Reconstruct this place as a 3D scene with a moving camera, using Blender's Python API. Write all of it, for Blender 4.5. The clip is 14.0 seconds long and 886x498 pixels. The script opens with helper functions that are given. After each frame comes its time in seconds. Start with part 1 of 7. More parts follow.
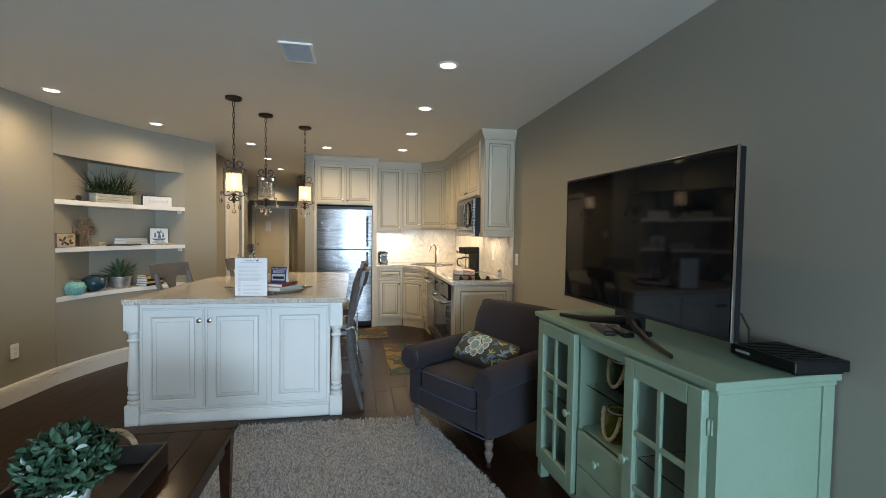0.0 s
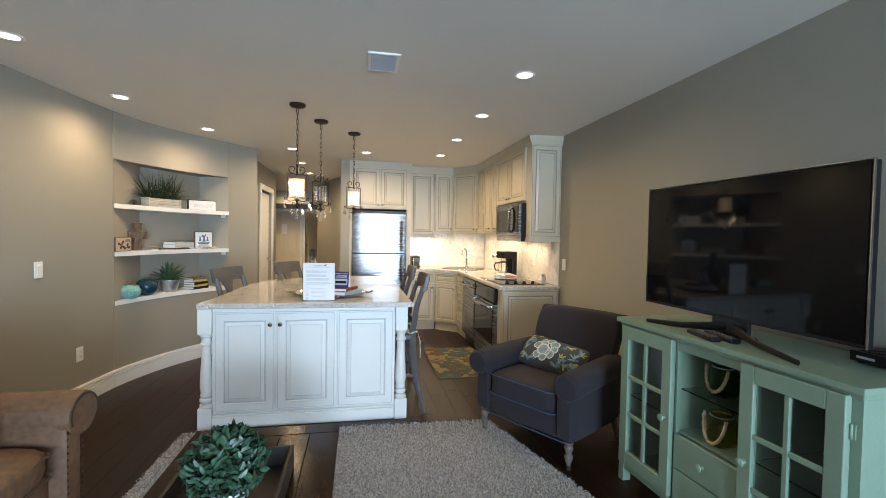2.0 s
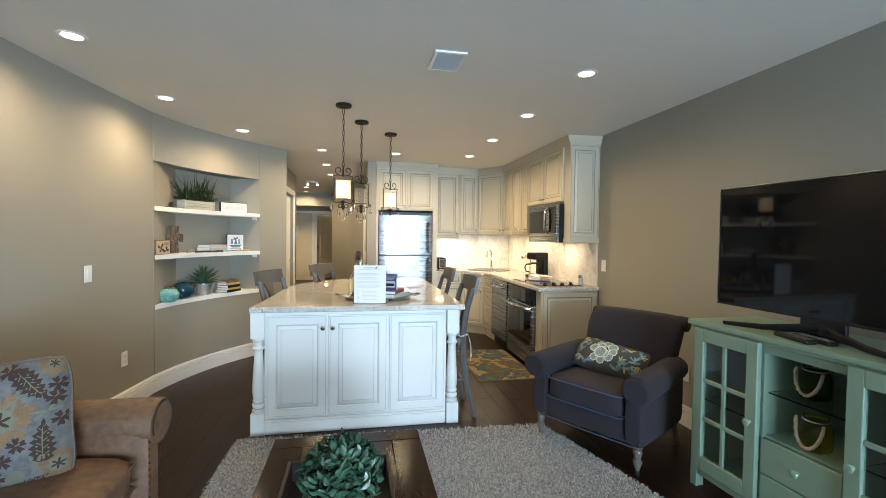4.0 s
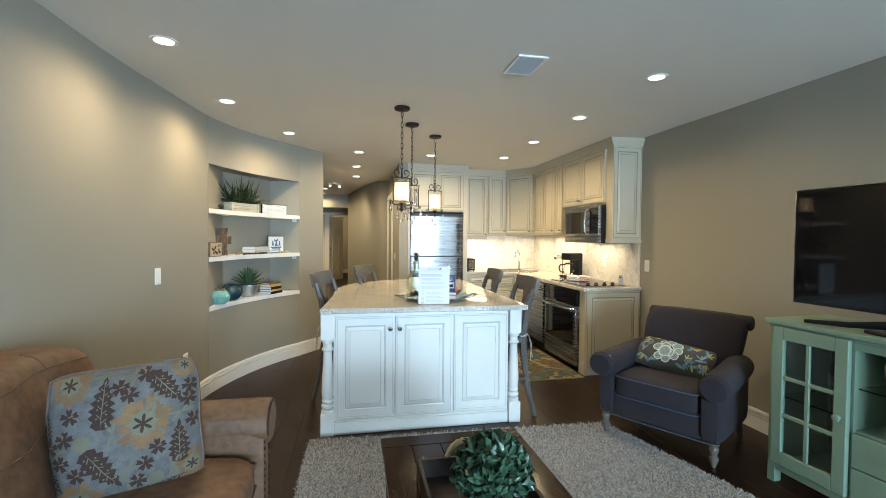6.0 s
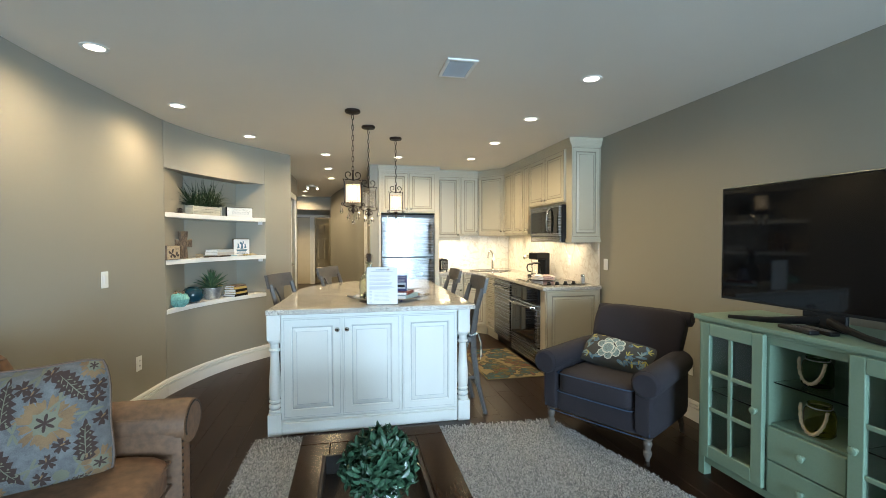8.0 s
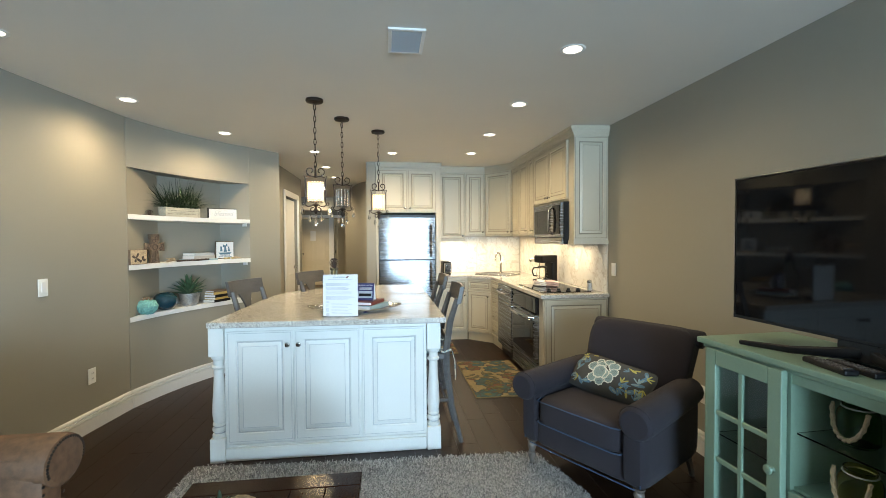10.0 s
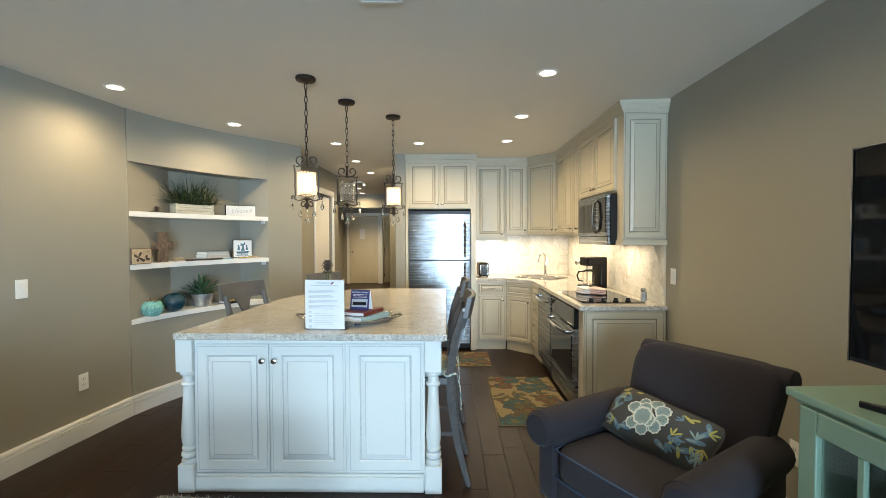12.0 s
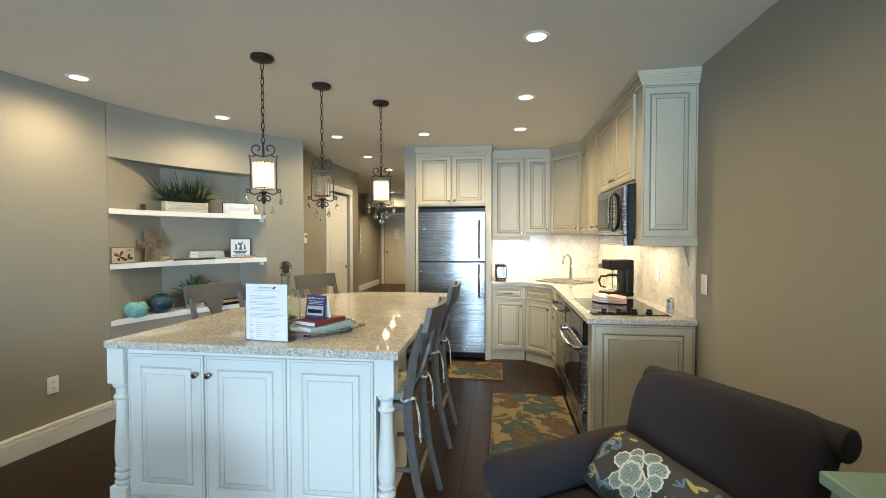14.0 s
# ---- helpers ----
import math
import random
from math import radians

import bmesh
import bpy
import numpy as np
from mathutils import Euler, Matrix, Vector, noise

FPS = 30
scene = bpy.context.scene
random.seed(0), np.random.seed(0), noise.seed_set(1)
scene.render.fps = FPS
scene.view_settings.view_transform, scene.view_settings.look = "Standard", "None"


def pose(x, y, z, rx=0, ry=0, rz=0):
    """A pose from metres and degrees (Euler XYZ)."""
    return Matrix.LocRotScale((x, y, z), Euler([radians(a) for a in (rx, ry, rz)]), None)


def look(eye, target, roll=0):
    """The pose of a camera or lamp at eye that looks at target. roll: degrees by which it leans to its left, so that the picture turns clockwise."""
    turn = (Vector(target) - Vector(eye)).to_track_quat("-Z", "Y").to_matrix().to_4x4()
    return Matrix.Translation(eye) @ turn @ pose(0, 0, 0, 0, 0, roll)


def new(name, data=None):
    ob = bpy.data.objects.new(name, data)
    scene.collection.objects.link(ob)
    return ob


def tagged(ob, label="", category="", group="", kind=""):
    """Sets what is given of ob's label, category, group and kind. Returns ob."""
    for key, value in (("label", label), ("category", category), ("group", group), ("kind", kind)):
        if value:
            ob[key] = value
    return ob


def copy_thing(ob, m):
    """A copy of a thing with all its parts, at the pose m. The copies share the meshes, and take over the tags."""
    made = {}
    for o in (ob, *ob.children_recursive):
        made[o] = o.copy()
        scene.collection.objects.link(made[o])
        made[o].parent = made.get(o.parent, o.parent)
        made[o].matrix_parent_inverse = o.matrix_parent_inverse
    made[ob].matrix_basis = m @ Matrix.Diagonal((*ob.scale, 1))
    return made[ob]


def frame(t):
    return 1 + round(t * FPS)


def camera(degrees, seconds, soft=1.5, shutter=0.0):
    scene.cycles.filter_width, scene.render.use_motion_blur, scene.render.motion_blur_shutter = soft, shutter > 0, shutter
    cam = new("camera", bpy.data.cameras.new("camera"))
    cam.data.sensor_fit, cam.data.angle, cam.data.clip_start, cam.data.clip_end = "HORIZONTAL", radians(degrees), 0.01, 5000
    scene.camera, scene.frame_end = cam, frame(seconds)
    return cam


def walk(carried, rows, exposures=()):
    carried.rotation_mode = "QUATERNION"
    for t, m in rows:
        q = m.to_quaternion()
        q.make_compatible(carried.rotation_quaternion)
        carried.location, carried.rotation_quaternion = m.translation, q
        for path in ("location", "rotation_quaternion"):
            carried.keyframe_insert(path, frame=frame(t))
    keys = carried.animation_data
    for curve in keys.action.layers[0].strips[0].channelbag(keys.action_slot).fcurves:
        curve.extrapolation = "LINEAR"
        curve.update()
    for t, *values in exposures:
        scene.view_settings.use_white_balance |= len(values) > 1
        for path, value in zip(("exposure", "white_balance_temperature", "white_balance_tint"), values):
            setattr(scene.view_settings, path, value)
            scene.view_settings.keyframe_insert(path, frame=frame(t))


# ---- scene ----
cam = camera(90.5, 14.0, soft=0.7)
PATH = [
    (0, (0.084, 0.082, 1.387), (0.461, 2.045, 1.312), 0.8),
    (0.5, (-0.04, 0.095, 1.389), (0.344, 2.057, 1.317), 1.0),
    (1, (-0.166, 0.11, 1.395), (0.219, 2.071, 1.328), 1.1),
    (1.5, (-0.291, 0.12, 1.401), (0.091, 2.082, 1.336), 1.0),
    (2, (-0.409, 0.13, 1.401), (-0.029, 2.093, 1.339), 1.0),
    (2.5, (-0.491, 0.148, 1.402), (-0.111, 2.11, 1.341), 1.0),
    (3, (-0.565, 0.187, 1.396), (-0.187, 2.15, 1.336), 0.8),
    (5.5, (-1.17, 0.297, 1.402), (-0.78, 2.258, 1.348), 0.6),
    (6, (-1.276, 0.309, 1.397), (-0.879, 2.268, 1.344), 0.5),
    (6.5, (-1.346, 0.322, 1.382), (-0.948, 2.281, 1.332), 0.5),
    (7, (-1.361, 0.341, 1.379), (-0.959, 2.299, 1.328), 0.4),
    (7.5, (-1.193, 0.275, 1.374), (-0.788, 2.232, 1.327), 0.2),
    (8, (-0.918, 0.193, 1.395), (-0.509, 2.15, 1.347), -0.1),
    (8.2, (-0.855, 0.2, 1.421), (-0.444, 2.156, 1.371), -0.1),
    (10.5, (-0.26, 0.642, 1.417), (-0.095, 2.635, 1.367), -0.4),
    (11, (-0.159, 0.752, 1.415), (-0.078, 2.75, 1.364), -0.4),
    (11.5, (-0.069, 0.909, 1.417), (-0.051, 2.908, 1.362), -0.3),
    (12, (0.018, 1.048, 1.424), (-0.014, 3.047, 1.366), -0.2),
    (12.5, (0.122, 1.167, 1.416), (0.048, 3.165, 1.362), -0.2),
    (13, (0.258, 1.27, 1.424), (0.123, 3.265, 1.369), -0.2),
    (13.5, (0.379, 1.359, 1.427), (0.165, 3.347, 1.37), -0.2),
    (14, (0.453, 1.492, 1.41), (0.19, 3.474, 1.355), -0.1),
]
walk(cam, [(t, look(eye, target, roll)) for t, eye, target, roll in PATH], [(0.0, -0.63, 6850, 17), (1.5, -0.38, 6850, 20), (3.0, -0.10, 6800, 18), (7.0, -0.06, 6600, 11), (14.0, -0.16, 6600, 11)])

# ---- world, daylight through the glazed wall behind the camera, lamps ----
WARM, COOL = (1.0, 0.785, 0.465), (0.52, 0.77, 1.0)
world = bpy.data.worlds.new("sky")
scene.world = world
world.use_nodes = True
wn = world.node_tree
sky = wn.nodes.new("ShaderNodeTexSky")
sky.sky_type, sky.sun_disc, sky.sun_elevation, sky.sun_rotation = "NISHITA", False, radians(38), radians(60)
wn.links.new(sky.outputs[0], wn.nodes["Background"].inputs[0])
wn.nodes["Background"].inputs[1].default_value = 0.12


def lamp(name, kind, place, energy, colour, target=None, **settings):
    data = bpy.data.lights.new(name, kind)
    data.energy, data.color = energy, colour
    for key, value in settings.items():
        if key == "size":
            data.size = value
        elif key == "size_y":
            data.shape, data.size_y = "RECTANGLE", value
        elif key == "radius":
            data.shadow_soft_size = value
        elif key == "spread":
            data.spread = radians(value)
        elif key == "cone":
            data.spot_size, data.spot_blend = radians(value), 1.0
    ob = new(name, data)
    ob.matrix_world = look(place, target) if target else Matrix.Translation(place)
    return ob


sun = lamp("sun", "SUN", (0, -6, 8), 2.5, (1.0, 0.95, 0.86), (-5, 0, 4.5))
sun.data.angle = radians(0.5)
lamp("window_light", "AREA", (0.42, -4.2, 1.10), 410, COOL, (-1.5, 3, 0.55), size=2.4, size_y=1.8, spread=140)

DOWNLIGHTS = [(0.63, 2.836), (0.63, 3.824), (0.63, 4.815), (0.63, 5.783), (-0.318, 5.86), (-2.28, 2.948), (-2.245, 4.015), (-1.925, 5.01), (-1.22, 5.85), (-1.245, 6.98), (-1.245, 8.07), (-1.90, 10.28), (-2.03, 11.34)]
for lx, ly in DOWNLIGHTS:
    lamp("downlight_beam", "SPOT", (lx, ly, 2.405), (60 if lx > -0.4 and ly > 4.5 else 46 if lx < -1.5 else 40) if ly < 6.5 else 56, WARM, (lx, ly, 0), radius=0.06, cone=170)
PENDANTS = [(-0.90, 3.865, True), (-0.755, 4.358, False), (-0.46, 4.78, True)]
for lx, ly, lit in PENDANTS:
    if lit:
        lamp("pendant_bulb", "POINT", (lx, ly, 1.75), 6.5, WARM, radius=0.03)
for place, sx, sy in (((0.62, 6.93, 1.37), 0.5, 0.06), ((1.30, 6.72, 1.42), 0.3, 0.06), ((1.48, 5.85, 1.41), 0.06, 0.9), ((1.48, 4.95, 1.34), 0.06, 0.5)):
    lamp("undercabinet_strip", "AREA", place, 4.8 if place[1] > 5.5 else 3.4, (1.0, 0.83, 0.54), (place[0], place[1] + 0.001, 0), size=sx, size_y=sy)
lamp("hall_spot_beam", "SPOT", (-1.66, 9.14, 2.33), 60, WARM, (-1.3, 9.6, 1.2), radius=0.04, cone=130)
# unseen lamp added to brighten the room behind the open door
lamp("back_room_fill", "POINT", (-1.9, 16.0, 2.2), 40, WARM, radius=0.08)
# added fill with no fixture, brightens the vestibule and its doors
lamp("entry_fill", "SPOT", (-2.3, 12.9, 2.38), 190, WARM, (-2.3, 12.9, 0), radius=0.05, cone=140)


# ---- materials ----
def material(name, colour, rough=0.5, metal=0.0, vary=0.08, scale=6.0, fine=90.0, bump=0.05, dark=None, dark_at=0.55, coat=0.0, sheen=0.0, stretch=(1, 1, 1), per_piece=0.0, shine=0.5):
    """Two scales of noise in colour and relief, on object coordinates."""
    m = bpy.data.materials.new(name)
    m.use_nodes = True
    nt = m.node_tree
    b = nt.nodes["Principled BSDF"]
    co = nt.nodes.new("ShaderNodeTexCoord")
    mp = nt.nodes.new("ShaderNodeMapping")
    mp.inputs["Scale"].default_value = stretch
    nt.links.new(co.outputs["Object"], mp.inputs[0])
    n1, n2 = nt.nodes.new("ShaderNodeTexNoise"), nt.nodes.new("ShaderNodeTexNoise")
    for n, sc in ((n1, scale), (n2, fine)):
        n.inputs["Scale"].default_value = sc
        n.inputs["Detail"].default_value = 4
        nt.links.new(mp.outputs[0], n.inputs["Vector"])
    add = nt.nodes.new("ShaderNodeMath")
    add.operation = "ADD"
    nt.links.new(n1.outputs[0], add.inputs[0])
    nt.links.new(n2.outputs[0], add.inputs[1])
    last = add
    if per_piece:
        info, mul, add2 = nt.nodes.new("ShaderNodeObjectInfo"), nt.nodes.new("ShaderNodeMath"), nt.nodes.new("ShaderNodeMath")
        mul.operation, add2.operation = "MULTIPLY_ADD", "ADD"
        mul.inputs[1].default_value, mul.inputs[2].default_value = per_piece, -per_piece / 2
        nt.links.new(info.outputs["Random"], mul.inputs[0])
        nt.links.new(add.outputs[0], add2.inputs[0])
        nt.links.new(mul.outputs[0], add2.inputs[1])
        last = add2
    ramp = nt.nodes.new("ShaderNodeValToRGB")
    low = dark or tuple(c * (1 - vary) for c in colour)
    high = tuple(min(1, c * (1 + vary * 0.6)) for c in colour)
    ramp.color_ramp.elements[0].position, ramp.color_ramp.elements[1].position = 0.36, 0.64
    ramp.color_ramp.elements[0].color, ramp.color_ramp.elements[1].color = (*low, 1), (*high, 1)
    half = nt.nodes.new("ShaderNodeMath")
    half.operation = "MULTIPLY"
    half.inputs[1].default_value = 0.5
    nt.links.new(last.outputs[0], half.inputs[0])
    nt.links.new(half.outputs[0], ramp.inputs[0])
    nt.links.new(ramp.outputs[0], b.inputs["Base Color"])
    b.inputs["Metallic"].default_value, b.inputs["Roughness"].default_value = metal, rough
    b.inputs["Specular IOR Level"].default_value = shine
    b.inputs["Coat Weight"].default_value, b.inputs["Sheen Weight"].default_value = coat, sheen
    rr = nt.nodes.new("ShaderNodeMapRange")
    rr.inputs["To Min"].default_value, rr.inputs["To Max"].default_value = max(0.02, rough * 0.85), min(1, rough * 1.15)
    nt.links.new(n1.outputs[0], rr.inputs[0])
    nt.links.new(rr.outputs[0], b.inputs["Roughness"])
    if bump:
        bp = nt.nodes.new("ShaderNodeBump")
        bp.inputs["Strength"].default_value, bp.inputs["Distance"].default_value = bump, 0.01
        nt.links.new(n2.outputs[0], bp.inputs["Height"])
        nt.links.new(bp.outputs[0], b.inputs["Normal"])
    return m


def nodes_of(m):
    return m.node_tree, m.node_tree.nodes["Principled BSDF"]


def glass(name, tint=(1, 1, 1), rough=0.0, thin=True):
    m = bpy.data.materials.new(name)
    m.use_nodes = True
    nt, b = nodes_of(m)
    b.inputs["Base Color"].default_value = (*tint, 1)
    b.inputs["Transmission Weight"].default_value, b.inputs["Roughness"].default_value, b.inputs["IOR"].default_value = 1.0, rough, 1.25 if thin else 1.45
    return m


def glow(name, colour, strength):
    m = bpy.data.materials.new(name)
    m.use_nodes = True
    nt, b = nodes_of(m)
    b.inputs["Base Color"].default_value = (*colour, 1)
    b.inputs["Emission Color"].default_value, b.inputs["Emission Strength"].default_value = (*colour, 1), strength
    return m


def voronoi_speckle(m, scale, colours, mix=0.6, randomness=1.0, feature="F1"):
    """Lays coloured cells over a material's own colour."""
    nt, b = nodes_of(m)
    old = b.inputs["Base Color"].links[0].from_socket
    co, vo, ramp, mixer = nt.nodes.new("ShaderNodeTexCoord"), nt.nodes.new("ShaderNodeTexVoronoi"), nt.nodes.new("ShaderNodeValToRGB"), nt.nodes.new("ShaderNodeMix")
    vo.inputs["Scale"].default_value, vo.inputs["Randomness"].default_value, vo.feature = scale, randomness, feature
    nt.links.new(co.outputs["Object"], vo.inputs["Vector"])
    sep = nt.nodes.new("ShaderNodeSeparateColor")
    nt.links.new(vo.outputs["Color"], sep.inputs[0])
    nt.links.new(sep.outputs[0], ramp.inputs[0])
    ramp.color_ramp.interpolation = "CONSTANT"
    while len(ramp.color_ramp.elements) < len(colours):
        ramp.color_ramp.elements.new(0.5)
    for e, (at, col) in zip(ramp.color_ramp.elements, colours):
        e.position, e.color = at, (*col, 1)
    mixer.data_type = "RGBA"
    mixer.inputs[0].default_value = mix
    nt.links.new(old, mixer.inputs[6])
    nt.links.new(ramp.outputs[0], mixer.inputs[7])
    nt.links.new(mixer.outputs[2], b.inputs["Base Color"])
    return m


def veined(m, scale, colour, width=0.02, strength=0.8, distort=1.5):
    """Dark veins along the level lines of a noise."""
    nt, b = nodes_of(m)
    old = b.inputs["Base Color"].links[0].from_socket
    co, no, sub, ab, mr, mixer = (nt.nodes.new("ShaderNode" + k) for k in ("TexCoord", "TexNoise", "Math", "Math", "MapRange", "Mix"))
    no.inputs["Scale"].default_value, no.inputs["Detail"].default_value, no.inputs["Distortion"].default_value = scale, 6, distort
    nt.links.new(co.outputs["Object"], no.inputs["Vector"])
    sub.operation, ab.operation = "SUBTRACT", "ABSOLUTE"
    sub.inputs[1].default_value = 0.5
    nt.links.new(no.outputs[0], sub.inputs[0])
    nt.links.new(sub.outputs[0], ab.inputs[0])
    nt.links.new(ab.outputs[0], mr.inputs[0])
    mr.inputs["From Max"].default_value, mr.inputs["To Min"].default_value, mr.inputs["To Max"].default_value = width, strength, 0.0
    mixer.data_type = "RGBA"
    nt.links.new(mr.outputs[0], mixer.inputs[0])
    nt.links.new(old, mixer.inputs[6])
    mixer.inputs[7].default_value = (*colour, 1)
    nt.links.new(mixer.outputs[2], b.inputs["Base Color"])
    return m


M_WALL = material("greige_wall_paint", (0.302, 0.287, 0.242), 0.65, vary=0.03, scale=1.5, fine=260, bump=0.06)
M_CEIL = material("ceiling_paint", (0.73, 0.695, 0.63), 0.8, vary=0.03, scale=1.2, fine=180, bump=0.08)
M_TRIM = material("white_trim_paint", (0.82, 0.82, 0.80), 0.35, vary=0.03, scale=3, fine=120, bump=0.02)
M_CAB = material("cream_cabinet_paint", (0.49, 0.445, 0.340), 0.38, vary=0.04, scale=3, fine=110, bump=0.02)
M_ISL = material("white_island_paint", (0.73, 0.735, 0.70), 0.38, vary=0.03, scale=3, fine=110, bump=0.02)
M_GLAZE = material("brown_glaze", (0.24, 0.205, 0.155), 0.5, vary=0.2)
# glaze lines of the island doors, and painted shade in the post grooves
M_GLAZE_SHADE = material("grey_glaze_groove_shade", (0.53, 0.54, 0.54), 0.5, vary=0.2)
M_FLOOR = material("dark_walnut_planks", (0.021, 0.0095, 0.0055), 0.33, vary=0.45, scale=5, fine=60, bump=0.03, stretch=(5, 0.5, 1), per_piece=0.2, shine=0.2)
M_GAP = material("plank_joint", (0.008, 0.005, 0.004), 0.9)
M_TABLE = material("espresso_wood", (0.024, 0.010, 0.005), 0.15, vary=0.5, scale=6, fine=70, bump=0.03, stretch=(6, 0.6, 2), shine=0.14)
M_TRAY = material("weathered_dark_wood", (0.018, 0.0095, 0.006), 0.6, vary=0.5, scale=8, fine=90, bump=0.2, stretch=(2, 0.6, 4))
M_GRAN = material("beige_granite", (0.60, 0.555, 0.475), 0.055, vary=0.25, scale=7, fine=60, bump=0.0)
voronoi_speckle(M_GRAN, 165, [(0.0, (0.11, 0.11, 0.12)), (0.09, (0.52, 0.50, 0.46)), (0.5, (0.80, 0.78, 0.74)), (0.86, (0.36, 0.33, 0.30))], 0.46)
veined(M_GRAN, 12, (0.13, 0.11, 0.10), 0.014, 0.7, 2.2)
veined(M_GRAN, 36, (0.15, 0.12, 0.10), 0.022, 0.75, 2.0)
M_MARB = material("white_marble_tile", (0.80, 0.77, 0.71), 0.22, vary=0.06, scale=4, fine=30, bump=0.0, per_piece=0.3)
veined(M_MARB, 3.2, (0.46, 0.37, 0.28), 0.028, 0.5, 2.2)
veined(M_MARB, 9, (0.52, 0.46, 0.39), 0.016, 0.25, 2.5)
M_GROUT = material("grout", (0.66, 0.62, 0.55), 0.9)
M_STEEL = material("brushed_steel", (0.28, 0.283, 0.29), 0.27, 1.0, vary=0.06, scale=2, fine=200, bump=0.003, stretch=(0.3, 1, 60))
nt, b = nodes_of(M_STEEL)
co, wave, dent = nt.nodes.new("ShaderNodeTexCoord"), nt.nodes.new("ShaderNodeTexNoise"), nt.nodes.new("ShaderNodeBump")
wave.inputs["Scale"].default_value, wave.inputs["Detail"].default_value = 3.2, 1.0
dent.inputs["Strength"].default_value, dent.inputs["Distance"].default_value = 0.22, 0.03
old_bump = b.inputs["Normal"].links[0].from_socket
nt.links.new(co.outputs["Object"], wave.inputs["Vector"])
nt.links.new(wave.outputs[0], dent.inputs["Height"])
nt.links.new(old_bump, dent.inputs["Normal"])
nt.links.new(dent.outputs[0], b.inputs["Normal"])
b.inputs["Anisotropic"].default_value = 0.65
grain = nt.nodes.new("ShaderNodeTangent")
grain.direction_type, grain.axis = "RADIAL", "X"
nt.links.new(grain.outputs[0], b.inputs["Tangent"])
M_CHROME = material("polished_nickel", (0.56, 0.55, 0.53), 0.12, 1.0, vary=0.03, bump=0)
M_BRONZE = material("oil_rubbed_bronze", (0.050, 0.036, 0.028), 0.45, 0.7, vary=0.4, fine=150, bump=0.1)
M_BLACK = material("black_plastic", (0.007, 0.007, 0.008), 0.32, vary=0.2, bump=0.02, shine=0.3)
M_SCREEN = material("black_screen_glass", (0.004, 0.004, 0.005), 0.05, vary=0.0, bump=0, shine=0.25)
M_OVENGLASS = material("black_oven_glass", (0.008, 0.008, 0.009), 0.04, vary=0.0, bump=0)
M_SAGE = material("sage_green_paint", (0.195, 0.288, 0.210), 0.42, vary=0.06, scale=3, fine=100, bump=0.03)
M_CHAIRFAB = material("charcoal_upholstery", (0.026, 0.0222, 0.0275), 0.9, vary=0.22, scale=5, fine=420, bump=0.3, sheen=0.04, shine=0.25)
M_PIPE = material("blue_contrast_piping", (0.030, 0.060, 0.115), 0.8, vary=0.2, fine=300, bump=0.1)
M_TURNED = material("taupe_turned_wood", (0.125, 0.102, 0.085), 0.4, vary=0.25, fine=80)
M_LEATHER = material("distressed_tan_suede", (0.150, 0.074, 0.036), 0.62, vary=0.45, scale=3.0, fine=30, bump=0.14)
M_SEAM = material("dark_leather_piping", (0.10, 0.055, 0.032), 0.6, vary=0.3)
M_STOOL = material("grey_washed_wood", (0.105, 0.100, 0.098), 0.45, vary=0.25, scale=5, fine=60, bump=0.06, stretch=(1, 1, 4))
M_SHAG = material("grey_shag_yarn", (0.40, 0.385, 0.37), 0.95, vary=0.3, scale=40, bump=0)
M_SHAGB = material("rug_backing", (0.22, 0.21, 0.20), 0.95, vary=0.4, scale=60, fine=200, bump=0.6)
M_LEAF = material("sage_leaf", (0.034, 0.084, 0.047), 0.36, vary=0.6, scale=18, fine=120, bump=0.05, shine=0.4)
M_GRASS = material("grass_blade", (0.020, 0.046, 0.014), 0.5, vary=0.5, scale=20)
M_SUCC = material("succulent_leaf", (0.06, 0.12, 0.06), 0.45, vary=0.4, scale=14)
M_POT = material("white_glazed_pot", (0.70, 0.73, 0.74), 0.3, vary=0.06)
M_ROPE = material("natural_rope", (0.52, 0.40, 0.26), 0.9, vary=0.3, scale=60, fine=300, bump=0.4)
M_WHITEBOX = material("whitewashed_planter_wood", (0.62, 0.57, 0.45), 0.7, vary=0.3, scale=6, fine=60, bump=0.15, stretch=(0.6, 1, 5))
M_PAPER = material("white_paper", (0.80, 0.80, 0.80), 0.6, vary=0.02, bump=0.0)
M_INK = material("grey_print", (0.46, 0.48, 0.52), 0.7, vary=0.1)
M_NAVY = material("navy_print", (0.035, 0.035, 0.12), 0.4, vary=0.2)
M_SILVER = material("hammered_silver", (0.82, 0.81, 0.79), 0.14, 1.0, vary=0.05, fine=60, bump=0.25)
M_RED = material("red_cover", (0.13, 0.018, 0.016), 0.45, vary=0.2)
M_BLUEBOOK = material("pale_blue_cover", (0.26, 0.40, 0.46), 0.45, vary=0.1)
M_GREYBOOK = material("grey_blue_cover", (0.42, 0.46, 0.50), 0.5, vary=0.1)
M_GOLD = material("mustard_spine", (0.50, 0.36, 0.12), 0.45, vary=0.2)
M_TEAL = material("deep_teal_glaze", (0.006, 0.045, 0.070), 0.07, vary=0.4, bump=0.0, coat=0.5)
M_AQUA = material("aqua_glazed_ceramic", (0.20, 0.46, 0.42), 0.25, vary=0.35, scale=20, coat=0.3)
M_CARVED = material("carved_driftwood", (0.165, 0.115, 0.078), 0.75, vary=0.6, scale=18, fine=120, bump=0.5)
M_CONE = material("pine_cone_scale", (0.075, 0.050, 0.038), 0.8, vary=0.5, scale=30)
